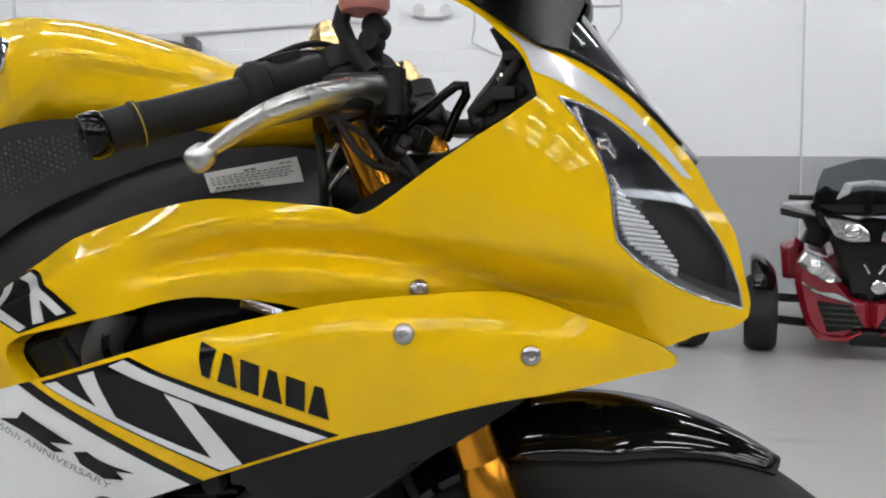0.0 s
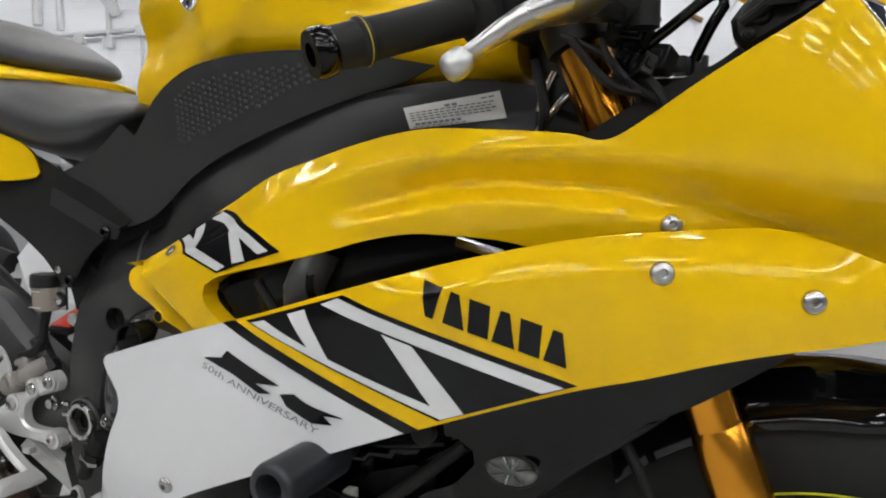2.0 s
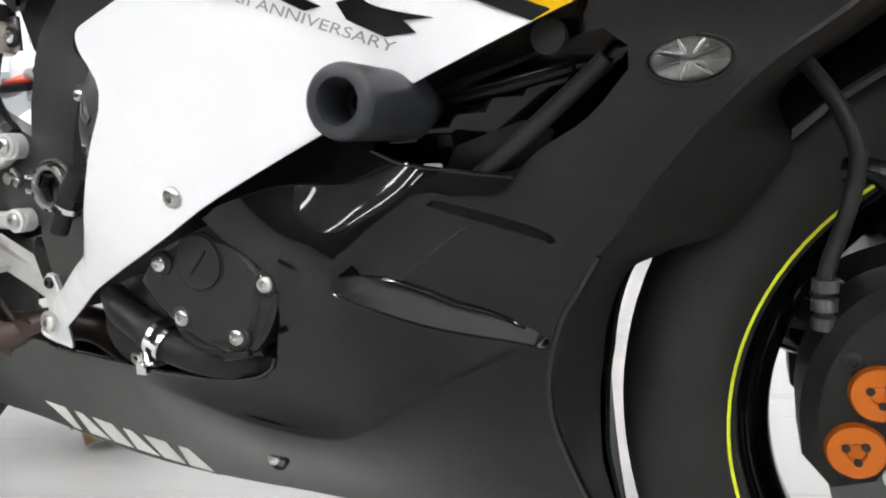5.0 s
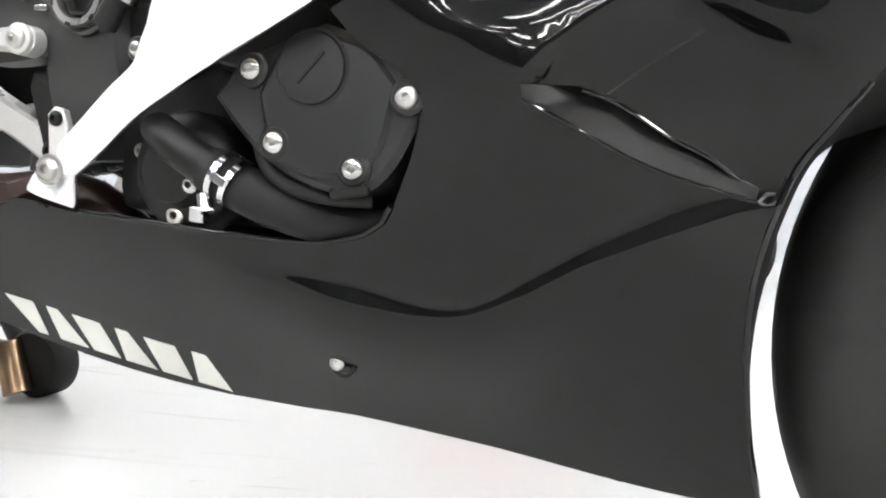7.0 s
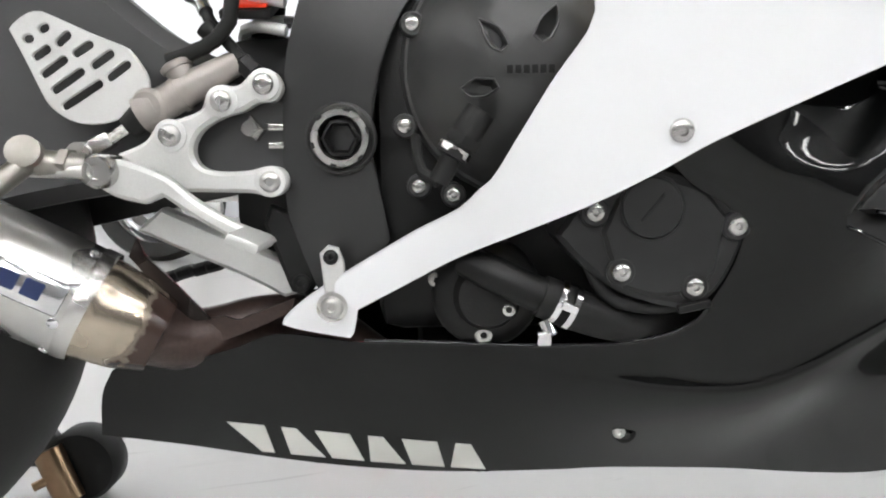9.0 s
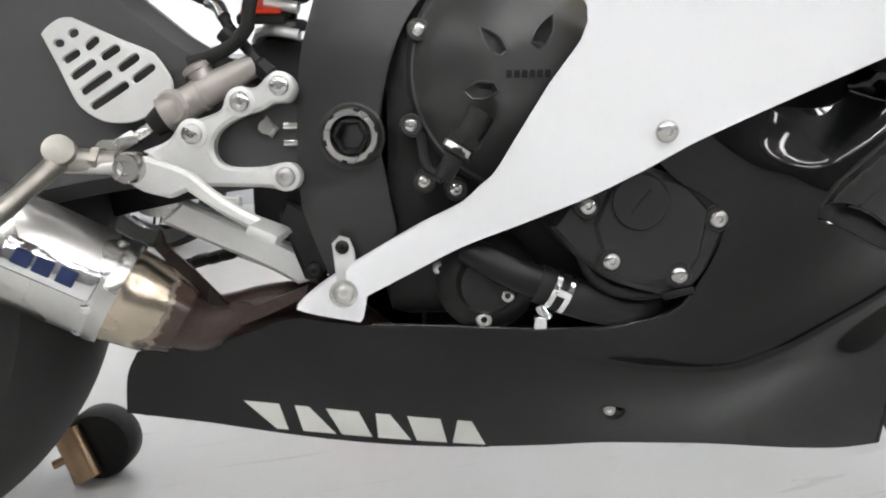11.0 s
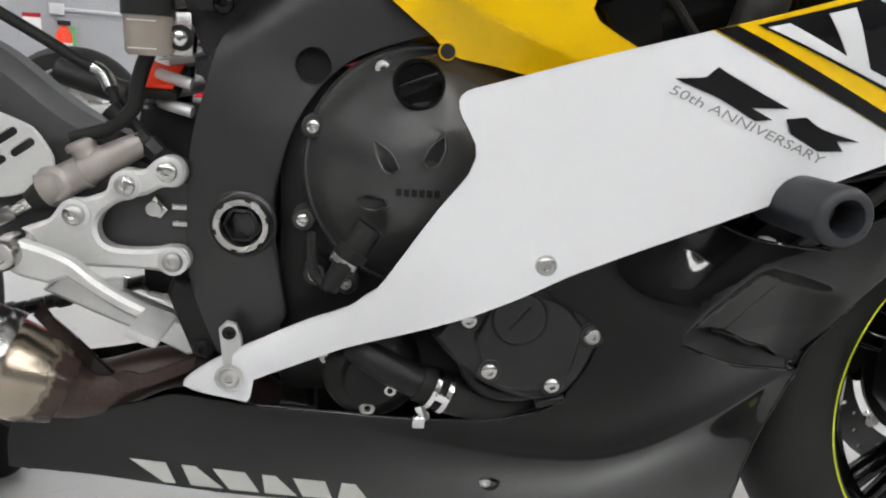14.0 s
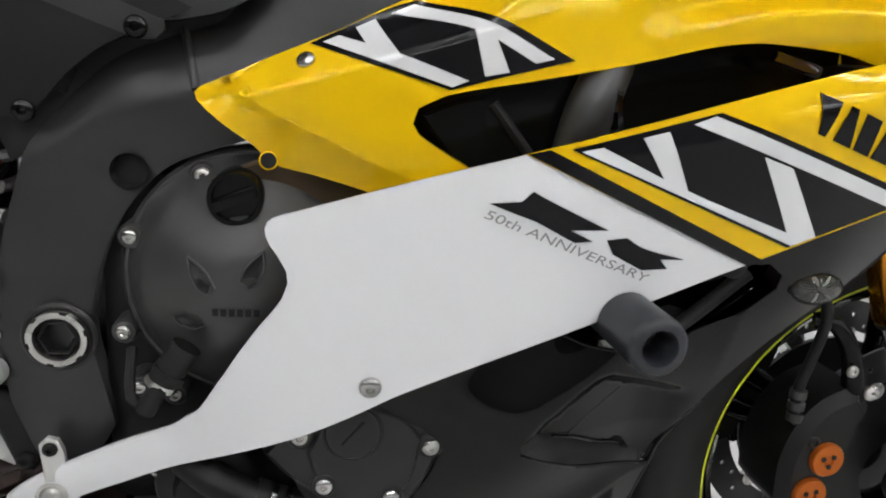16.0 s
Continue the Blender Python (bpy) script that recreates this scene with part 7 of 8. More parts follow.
# yokes, bars, levers
part("lower_yoke", box_mesh(-0.26, -0.15, -0.135, 0.135, 0.675, 0.712, 0.012), DARK, bike)
part("upper_yoke", box_mesh(-0.30, -0.20, -0.135, 0.135, 0.888, 0.908, 0.008), DARK, bike)
part("steering_head", tube_mesh([(-0.27, 0, 0.90), (-0.19, 0, 0.69)], 0.032, 16), MATT, bike)
for s in (-1, 1):
    y = s * 0.095
    part("fork_cap", join(turned([(0.0215, 0), (0.0215, 0.006), (0.0195, 0.009), (0.0180, 0.010), (0.0175, 0.021), (0.0165, 0.022)], 6, (-0.36, 0, 0.93), (-0.246, y, 0.934)), turned([(0.0125, 0), (0.0125, 0.026), (0.0105, 0.028), (0.006, 0.026), (0, 0.026)], 20, (-0.36, 0, 0.93), (-0.246, y, 0.934))), PALE_GOLD, bike, "pale gold fork cap")
    part("clip_on_clamp", turned([(0.0225, -0.030), (0.0285, -0.028), (0.0290, -0.006), (0.0270, -0.003), (0.0270, 0.018), (0.0290, 0.020), (0.0285, 0.038), (0.0225, 0.040)], 28, (-0.36, 0, 0.93), (-0.232, y, 0.896), close=False), DARK, bike)
    inner, outer = Vector((-0.262, s * 0.128, 0.9045)), Vector((-0.360, s * 0.257, 0.8495))
    d = (outer - inner).normalized()
    length = (outer - inner).length
    part("handlebar", turned([(0.0105, 0), (0.0105, length - 0.01)], 18, tuple(d), inner), DARK, bike)
    grip_part = part("grip", join(turned([(0.0185, 0.040), (0.0200, 0.042), (0.0200, 0.047), (0.0165, 0.051), (0.0160, 0.070), (0.0155, 0.120), (0.0160, 0.140), (0.0180, 0.142), (0.0180, 0.146), (0.0162, 0.148), (0.0162, length - 0.002)], 30, tuple(d), inner)), RUBBER, bike, "black rubber handgrip with thin yellow lines")
    for h in (0.054, 0.144):
        part("grip_line", turned([(0.0166 if h < 0.1 else 0.0181, -0.0006), (0.0168 if h < 0.1 else 0.0184, 0), (0.0166 if h < 0.1 else 0.0181, 0.0006)], 30, tuple(d), inner + d * h, close=False), GRIP_MARK, grip_part)
    part("bar_end", turned([(0.0165, 0), (0.0182, 0.003), (0.0182, 0.012), (0.0165, 0.016), (0.0085, 0.016), (0.0075, 0.010), (0, 0.010)], 28, tuple(d), outer - d * 0.003), GLOSS, grip_part, "black bar-end weight")
    twist = d.to_track_quat("Y", "Z").to_matrix().to_4x4()
    part("twist_drum", turned([(0.0170, 0.036), (0.0255, 0.037), (0.0262, 0.039), (0.0262, 0.045), (0.0245, 0.047), (0.0235, 0.052), (0.0185, 0.056)], 30, tuple(d), inner), RUBBER, bike)
    housing = part("switch_housing", join(turned([(0.016, -0.022), (0.0205, -0.020), (0.0225, -0.012), (0.0225, 0.026), (0.0235, 0.028), (0.0235, 0.035), (0.018, 0.037)], 30, tuple(d), inner), box_mesh(-0.012, 0.014, -0.014, 0.016, 0.010, 0.0265, 0.004, Matrix.Translation(inner + d * 0.010) @ twist), box_mesh(0.008, 0.024, -0.012, 0.012, -0.012, 0.010, 0.004, Matrix.Translation(inner + d * 0.012) @ twist)), DARK, bike, "black switch housing")
    for k, dz in enumerate((0.012, 0.020)):
        part("throttle_cable", tube_mesh([inner + d * 0.034 + Vector((-0.010, 0, 0.019 + dz * 0.2)), inner + Vector((0.012, -s * 0.010, dz + 0.014)), inner + Vector((0.050, -s * 0.040, dz - 0.004)), inner + Vector((0.075, -s * 0.055, dz - 0.045))], 0.0032, 8), RUBBER, bike)
    bolt("housing_screw", inner + d * 0.032 + Vector((0.018, s * -0.004, -0.004)), 0.0045, DARK, housing, axis=(0.8, s * 0.5, 0))
    lever = tube_mesh([(-0.170, s * 0.165, 0.884), (-0.178, s * 0.200, 0.879), (-0.196, s * 0.245, 0.867), (-0.214, s * 0.275, 0.853), (-0.230, s * 0.290, 0.838), (-0.2405, s * 0.297, 0.829)], (0.0165, 0.0160, 0.0135, 0.0100, 0.0075, 0.0066), 16, flatten=0.66)
    lever_part = part("brake_lever" if s < 0 else "clutch_lever", lever, LEVER, bike, "polished alloy lever")
    part("lever_ball", turned([(0, -0.0100), (0.005, -0.0095), (0.0082, -0.006), (0.0090, 0), (0.0088, 0.004), (0.007, 0.0075), (0.004, 0.0090), (0, 0.0095)], 28, (-0.6, s * 0.4, -0.6), (-0.242, s * 0.2985, 0.8265)), LEVER, lever_part)
    part("lever_bracket", join(box_mesh(-0.215, -0.166, -0.180, -0.135, 0.880, 0.900, 0.006), turned([(0.011, -0.018), (0.011, 0.018)], 16, "z", (-0.160, -0.168, 0.884))), DARK, bike, "black lever bracket", mirror=s > 0)
# brake master cylinder, hoses, reservoir of the front brake
part("master_cylinder", join(tube_mesh([(-0.165, -0.140, 0.888), (-0.195, -0.120, 0.905), (-0.215, -0.10, 0.925)], 0.0135, 14), turned([(0.016, -0.012), (0.016, 0.012)], 20, (0.5, -0.4, 0.3), (-0.190, -0.130, 0.905))), DARK, bike, "black brake master cylinder")
part("reservoir_hose", tube_mesh([(-0.199, -0.16, 0.954), (-0.205, -0.16, 0.953), (-0.208, -0.16, 0.943), (-0.202, -0.16, 0.929), (-0.192, -0.16, 0.915), (-0.182, -0.16, 0.902)], 0.0072, 12), RUBBER, bike, "black reservoir hose")
reservoir = part("fluid_reservoir", join(turned([(0.018, 0), (0.0205, 0.004), (0.0205, 0.040)], 28, "z", (-0.186, -0.162, 0.949))), PINK, bike, "faded red front brake fluid reservoir")
part("reservoir_lid", turned([(0.022, 0), (0.022, 0.010), (0.020, 0.013), (0, 0.013)], 28, "z", (-0.186, -0.162, 0.989)), RUBBER, reservoir)
part("reservoir_bracket", join(box_mesh(-0.190, -0.176, -0.154, -0.146, 0.914, 0.947, 0.002), turned([(0.010, -0.008), (0.010, 0.008)], 14, "y", (-0.180, -0.152, 0.939)), turned([(0.0085, -0.009), (0.0085, 0.009)], 14, "y", (-0.184, -0.152, 0.928))), DARK, reservoir, "black reservoir bracket")
# cockpit: instrument, wiring, stays
part("instrument_panel", box_mesh(-0.085, -0.040, -0.075, 0.075, 0.860, 0.905, 0.012, Matrix.Translation((-0.06, 0, 0.88)) @ Matrix.Rotation(radians(-25), 4, "Y") @ Matrix.Translation((0.06, 0, -0.88))), DARK, bike, "black instrument cluster")
pile = random.Random(7)
for i in range(20):
    # wiring connectors stacked behind the yoke
    u, v = pile.random(), pile.random()
    x, z = -0.184 - 0.022 * v + (0.020 + 0.026 * (1 - v)) * u, 0.838 + 0.074 * v
    w, h, dd = pile.uniform(0.005, 0.010), pile.uniform(0.006, 0.012), pile.uniform(0.006, 0.014)
    m = Matrix.Translation((x, pile.uniform(-0.140, -0.105), z)) @ Euler((pile.uniform(-0.4, 0.4), radians(24) + pile.uniform(-0.25, 0.25), pile.uniform(-0.6, 0.6))).to_matrix().to_4x4()
    part("connector", join(box_mesh(-w, w, -dd, dd, -h, h, 0.0015, m, 1), box_mesh(-w * 0.6, w * 0.6, -dd - 0.002, dd, -h * 0.4, h * 0.4, 0.0008, m, 1)), (RUBBER, DARK, SATIN)[i % 3], bike)
for i in range(7):
    x, z = pile.uniform(-0.195, -0.160), pile.uniform(0.845, 0.915)
    y0 = pile.uniform(-0.155, -0.125)
    part("wire", tube_mesh([(x, y0, z), (x + pile.uniform(-0.012, 0.02), y0 - 0.008, z - 0.02), (x + pile.uniform(-0.01, 0.03), y0 + 0.01, z - pile.uniform(0.03, 0.06))], pile.uniform(0.0012, 0.0024), 6), (RUBBER, GREY_RUBBER)[i % 2], bike)
part("screen_stay", tube_mesh([(-0.182, -0.125, 0.850), (-0.150, -0.125, 0.873), (-0.121, -0.125, 0.894), (-0.113, -0.125, 0.894), (-0.112, -0.126, 0.886), (-0.120, -0.125, 0.873), (-0.131, -0.122, 0.850)], 0.0042, 12), GLOSS, bike, "black cowl stay bar")
stay = part("cowl_stay", plate_mesh([(-0.088, 0.933), (-0.077, 0.913), (-0.084, 0.899), (-0.098, 0.882), (-0.106, 0.871), (-0.104, 0.860), (-0.095, 0.849), (-0.048, 0.876), (-0.048, 0.900), (-0.062, 0.922), (-0.080, 0.938)], -0.148, -0.118, bevel=0.004), DARK, bike, "black cowl stay")
for x, z, r in ((-0.086, 0.872, 0.0065), (-0.076, 0.893, 0.0050), (-0.063, 0.884, 0.0060), (-0.094, 0.860, 0.0045)):
    bolt("stay_bolt", (x, -0.149, z), r, STEEL if r == 0.0050 else DARK, stay)
part("stay_bracket", join(box_mesh(-0.083, -0.064, -0.160, -0.140, 0.876, 0.886, 0.002), box_mesh(-0.075, -0.058, -0.158, -0.14, 0.905, 0.913, 0.002), tube_mesh([(-0.098, -0.150, 0.868), (-0.080, -0.156, 0.880), (-0.064, -0.154, 0.905)], 0.004, 8)), RUBBER, stay)
part("cockpit_floor", panel_mesh([(-0.20, 0.770), (-0.12, 0.80), (-0.06, 0.845), (-0.05, 0.87), (-0.085, 0.865), (-0.115, 0.845), (-0.15, 0.83), (-0.22, 0.79)], flat(-0.135), 0.004), DARK, bike)
part("cockpit_back", box_mesh(-0.18, -0.05, -0.11, 0.11, 0.74, 0.842, 0.01), DARK, bike)
for pts, r in (([(-0.215, -0.150, 0.865), (-0.195, -0.158, 0.840), (-0.180, -0.155, 0.828), (-0.165, -0.145, 0.825)], 0.0035), ([(-0.225, -0.145, 0.870), (-0.190, -0.150, 0.852), (-0.176, -0.150, 0.835), (-0.150, -0.140, 0.818)], 0.0028),
               ([(-0.172, -0.135, 0.845), (-0.150, -0.140, 0.820), (-0.140, -0.135, 0.790)], 0.0050), ([(-0.26, -0.10, 0.86), (-0.245, -0.12, 0.82), (-0.25, -0.11, 0.79)], 0.0045)):
    part("control_cable", tube_mesh(pts, r, 8), RUBBER, bike)
part("air_tube", hull_mesh(smooth_sections([(-0.36, 0.03, 0.80, 0.86, 0), (-0.30, 0.035, 0.79, 0.85, 0), (-0.24, 0.04, 0.77, 0.83, 0), (-0.18, 0.05, 0.75, 0.81, 0)], 12), 20, 2.6), DARK, bike)
for pts in ([(-0.263, -0.085, 0.800), (-0.241, -0.090, 0.826), (-0.228, -0.085, 0.838)], [(-0.262, -0.080, 0.822), (-0.256, -0.085, 0.836), (-0.247, -0.085, 0.853)]):
    part("steel_pipe", tube_mesh(pts, 0.0036, 10), STEEL, bike)

# ---- the motorcycle: rear end ----
SWING = paint("dark_grey_swingarm", (0.048, 0.048, 0.049), 0.42, vary=0.15, vary_size=8, bump=0.1, bump_size=1200)
RX = Vector((-1.385, 0.0, 0.362))
rear_tyre = part("rear_tyre", turned([(0.212, -0.065), (0.225, -0.076), (0.255, -0.088), (0.280, -0.086), (0.300, -0.066), (0.312, -0.036), (0.3155, -0.010), (0.3155, 0.010), (0.312, 0.036), (0.300, 0.066), (0.280, 0.086), (0.255, 0.088), (0.225, 0.076), (0.212, 0.065)], 96, "y", RX, close=False), TYRE, bike, "black rear tyre")
rr = part("rear_rim", turned([(0.212, -0.064), (0.226, -0.072), (0.208, -0.060), (0.194, -0.03), (0.194, 0.03), (0.208, 0.060), (0.226, 0.072), (0.212, 0.064), (0.188, 0.03), (0.188, -0.03), (0.212, -0.064)], 96, "y", RX, close=False), GLOSS, bike, "gloss black alloy rear wheel")
rear_tyre.parent = rr
part("rim_tape", turned([(0.2155, 0), (0.2155, 0.0008), (0.2205, 0.0014), (0.2205, 0.0006)], 96, "y", RX + Vector((0, -0.0725, 0)), close=False), YELLOW_TAPE, rr)
for k in range(5):
    a = radians(72 * k + 30)
    part("spoke", tube_mesh([RX + Vector((0.04 * math.cos(a), 0, 0.04 * math.sin(a))), RX + Vector((0.195 * math.cos(a), 0, 0.195 * math.sin(a)))], (0.026, 0.018), 10), GLOSS, rr)
part("swingarm", plate_mesh([(-1.40, 0.395), (-1.30, 0.450), (-1.20, 0.560), (-1.10, 0.608), (-1.02, 0.606), (-0.945, 0.553), (-0.89, 0.525), (-0.84, 0.50), (-0.84, 0.44), (-0.93, 0.425), (-1.0, 0.43), (-1.15, 0.40), (-1.30, 0.350), (-1.40, 0.345)], -0.088, -0.055, bevel=0.012), SWING, bike, "matt dark grey swingarm")
part("swingarm", plate_mesh([(-1.40, 0.395), (-1.30, 0.450), (-1.10, 0.52), (-0.90, 0.52), (-0.84, 0.50), (-0.84, 0.44), (-1.0, 0.41), (-1.30, 0.350), (-1.40, 0.345)], -0.088, -0.055, bevel=0.012), MATT, bike, mirror=True)
part("link_bar", plate_mesh([(-0.986, 0.400), (-0.965, 0.418), (-0.913, 0.394), (-0.870, 0.374), (-0.853, 0.361), (-0.853, 0.347), (-0.868, 0.343), (-0.901, 0.361), (-0.941, 0.379)], -0.078, -0.060, bevel=0.003), ALLOY, bike, "grey alloy lower linkage")
boss = part("linkage_boss", plate_mesh([(-0.874, 0.420), (-0.857, 0.410), (-0.841, 0.372), (-0.838, 0.356), (-0.848, 0.345), (-0.860, 0.350), (-0.868, 0.372), (-0.880, 0.405)], -0.092, -0.079, bevel=0.004), DARK, bike, "black linkage boss")
bolt("boss_bolt", (-0.851, -0.093, 0.357), 0.0075, RUBBER, boss)
part("pivot_casting", box_mesh(-0.915, -0.800, -0.050, 0.080, 0.385, 0.560, 0.02), DARK, bike, "black swingarm pivot casting")
chain = bmesh.new()
for k in range(26):
    # oval link plates, every second one narrower, along the sagging lower run
    x = -1.25 + 0.0159 * k
    z = 0.327 + 0.2625 * (x + 1.047) + 0.10 * (x + 1.0) ** 2 + (0.0012 if k % 3 == 0 else 0)
    w = 0.011 if k % 2 else 0.008
    chain = join(chain, box_mesh(-0.0105, 0.0105, -w, w, -0.0068, 0.0068, 0.004, Matrix.Translation((x, 0.11, z)) @ Matrix.Rotation(-math.atan(0.2625), 4, "Y"), 1))
part("drive_chain", chain, RUBBER, bike, "black drive chain")
part("stand_rod", tube_mesh([(-0.985, 0.12, 0.35), (-0.86, 0.12, 0.30)], 0.006, 8), STEEL, bike)
# rear shock spring and reservoir fittings
spring = tube_mesh([(-0.885 + 0.02 * math.cos(a / 8 * 2 * math.pi) , -0.015 + 0.026 * math.sin(a / 8 * 2 * math.pi), 0.50 + a * 0.0031) for a in range(64)], 0.0055, 8, smooth=False)
for v in spring.verts:
    v.co.x += (v.co.z - 0.58) * 0.12
part("shock_spring", spring, ALLOY, bike, "silver coil spring of the rear shock")
part("shock_body", tube_mesh([(-0.893, -0.015, 0.50), (-0.872, -0.015, 0.70)], 0.014, 14), DARK, bike)
for z0 in (0.562, 0.584):
    part("shock_pipe", tube_mesh([(-0.886, -0.066, z0), (-0.876, -0.075, z0 - 0.002), (-0.858, -0.078, z0 - 0.006)], 0.0050, 10), ALLOY, bike)
# right footrest hanger: forked cast plate with four screws
HANG = [(-0.857, 0.510), (-0.862, 0.5205), (-0.870, 0.5235), (-0.879, 0.5205), (-0.890, 0.511), (-0.905, 0.5115), (-0.915, 0.502), (-0.918, 0.494), (-0.935, 0.487), (-0.950, 0.484), (-0.962, 0.470), (-0.985, 0.460), (-0.995, 0.452), (-0.990, 0.442), (-0.955, 0.433), (-0.917, 0.4315), (-0.881, 0.430),
        (-0.868, 0.427), (-0.858, 0.4315), (-0.8555, 0.440), (-0.860, 0.4485), (-0.870, 0.4505), (-0.885, 0.4475), (-0.912, 0.4475), (-0.923, 0.453), (-0.926, 0.465), (-0.919, 0.478), (-0.902, 0.488), (-0.887, 0.492), (-0.875, 0.4985), (-0.863, 0.4995)]
hanger = part("footrest_hanger", plate_mesh(HANG, -0.112, -0.098, bevel=0.003, gap=0.004, sharp=75), ALLOY, bike, "cast aluminium footrest hanger")
for x, z, r in ((-0.870, 0.5115, 0.0105), (-0.902, 0.4995, 0.0105), (-0.9415, 0.4745, 0.0110), (-0.868, 0.439, 0.0105)):
    part("screw_boss", turned([(r * 1.12, -0.004), (r * 1.12, 0.0015), (r, 0.002)], 24, "y", (x, -0.112, z)), ALLOY, hanger)
    bolt("hanger_screw", (x, -0.1138, z), r * 0.78, SCREW, hanger, label="stainless button-head screw")
part("small_bracket", join(plate_mesh([(-0.893, 0.478), (-0.880, 0.470), (-0.874, 0.478), (-0.884, 0.490)], -0.100, -0.092, bevel=0.001), turned([(0.006, 0), (0.006, 0.006), (0, 0.006)], 14, "y", (-0.884, -0.099, 0.4795)), box_mesh(-0.872, -0.860, -0.096, -0.090, 0.478, 0.483, 0.001), box_mesh(-0.872, -0.860, -0.096, -0.090, 0.464, 0.469, 0.001)), STEEL, hanger)
# brake pedal, return joint and footpeg
pedal = part("brake_pedal", plate_mesh([(-0.992, 0.452), (-0.975, 0.4575), (-0.957, 0.452), (-0.937, 0.443), (-0.921, 0.429), (-0.894, 0.4115), (-0.866, 0.400), (-0.862, 0.395), (-0.876, 0.391), (-0.890, 0.397), (-0.913, 0.410), (-0.941, 0.430), (-0.954, 0.4245), (-0.975, 0.430), (-0.988, 0.438)], -0.138, -0.126, bevel=0.003, sharp=18), ALLOY, bike, "cast aluminium brake pedal")
part("pedal_toe", box_mesh(-0.012, 0.012, -0.028, 0.026, -0.004, 0.004, 0.003, Matrix.Translation((-0.874, -0.154, 0.3995)) @ Matrix.Rotation(radians(23), 4, "Y")), ALLOY, pedal, "knurled pedal tip")
part("pedal_pivot", turned([(0.0125, -0.03), (0.0125, 0.006), (0.0105, 0.009), (0.006, 0.009), (0.005, 0.006), (0, 0.006)], 22, "y", (-0.983, -0.140, 0.4485)), STEEL, pedal)
part("footpeg", join(tube_mesh([(-0.992, -0.142, 0.452), (-1.025, -0.150, 0.456)], 0.0095, 14), turned([(0.0085, -0.013), (0.0115, -0.012), (0.0120, -0.004), (0.0095, -0.002), (0.0095, 0.004), (0.0120, 0.006), (0.0115, 0.012), (0.007, 0.013)], 18, (0.2, -0.9, 0.3), (-1.027, -0.152, 0.460)), turned([(0.0115, -0.003), (0.0115, 0.003)], 6, (-0.95, 0, 0.15), (-1.004, -0.145, 0.4545)), tube_mesh([(-1.028, -0.155, 0.455), (-1.042, -0.185, 0.432), (-1.050, -0.200, 0.420), (-1.058, -0.225, 0.408)], (0.0085, 0.0070, 0.0080, 0.0080), 14)), paint("worn_steel", (0.30, 0.285, 0.26), 0.36, 0.9, vary=0.35, vary_size=40, rough_vary=0.12), bike, "worn steel footpeg and linkage")
part("pedal_link", tube_mesh([(-1.028, -0.148, 0.451), (-0.99, -0.148, 0.449)], 0.0058, 10), STEEL, bike)
part("toe_stop", box_mesh(-0.92, -0.905, -0.118, -0.108, 0.415, 0.424, 0.002), ALLOY, bike)
# rear brake master cylinder with its push rod
master = part("rear_master_cylinder", join(tube_mesh([(-0.893, -0.092, 0.531), (-0.925, -0.095, 0.514), (-0.955, -0.097, 0.497)], (0.0095, 0.0125, 0.0135), 16), tube_mesh([(-0.955, -0.097, 0.497), (-0.968, -0.098, 0.490)], (0.0155, 0.0150), 16), tube_mesh([(-0.930, -0.095, 0.510), (-0.939, -0.095, 0.526)], 0.0105, 14), turned([(0.0125, 0), (0.0128, 0.004), (0.010, 0.006), (0, 0.006)], 18, (-0.4, 0, 0.8), (-0.9385, -0.095, 0.525)), turned([(0.0150, 0), (0.0155, 0.005), (0.0125, 0.009), (0.006, 0.010), (0, 0.010)], 18, (-0.2, -0.95, -0.1), (-0.958, -0.1, 0.496)), turned([(0.0140, -0.002), (0.0140, 0.002)], 16, (-0.85, 0, -0.48), (-0.938, -0.096, 0.506))), paint("weathered_aluminium", (0.36, 0.33, 0.31), 0.5, 0.6, vary=0.25, vary_size=40, bump=0.2, bump_size=700), bike, "weathered aluminium rear master cylinder")
part("rubber_boot", tube_mesh([(-0.966, -0.098, 0.490), (-0.978, -0.099, 0.481)], (0.0125, 0.0095), 14), RUBBER, master)
part("push_rod", join(tube_mesh([(-0.978, -0.100, 0.481), (-0.992, -0.101, 0.472)], 0.0048, 10), box_mesh(-0.012, 0.012, -0.006, 0.006, -0.006, 0.006, 0.002, Matrix.Translation((-1.000, -0.102, 0.468)) @ Matrix.Rotation(radians(-28), 4, "Y")), turned([(0.009, -0.006), (0.009, 0.006)], 14, "y", (-1.013, -0.104, 0.462))), STEEL, master)
rear_line = part("brake_line", tube_mesh([(-0.887, -0.092, 0.528), (-0.897, -0.090, 0.541), (-0.906, -0.088, 0.551), (-0.915, -0.085, 0.562), (-0.921, -0.080, 0.573), (-0.925, -0.075, 0.580), (-0.932, -0.071, 0.5845), (-0.943, -0.070, 0.589), (-0.972, -0.070, 0.606), (-1.06, -0.070, 0.655)], 0.0047, 10), RUBBER, bike, "black rear brake line")
part("line_sleeve", tube_mesh([(-0.919, -0.082, 0.570), (-0.921, -0.080, 0.573), (-0.925, -0.075, 0.580), (-0.932, -0.071, 0.5845), (-0.936, -0.0705, 0.586)], 0.0058, 12), STEEL, rear_line, "bright steel bend of the brake line")
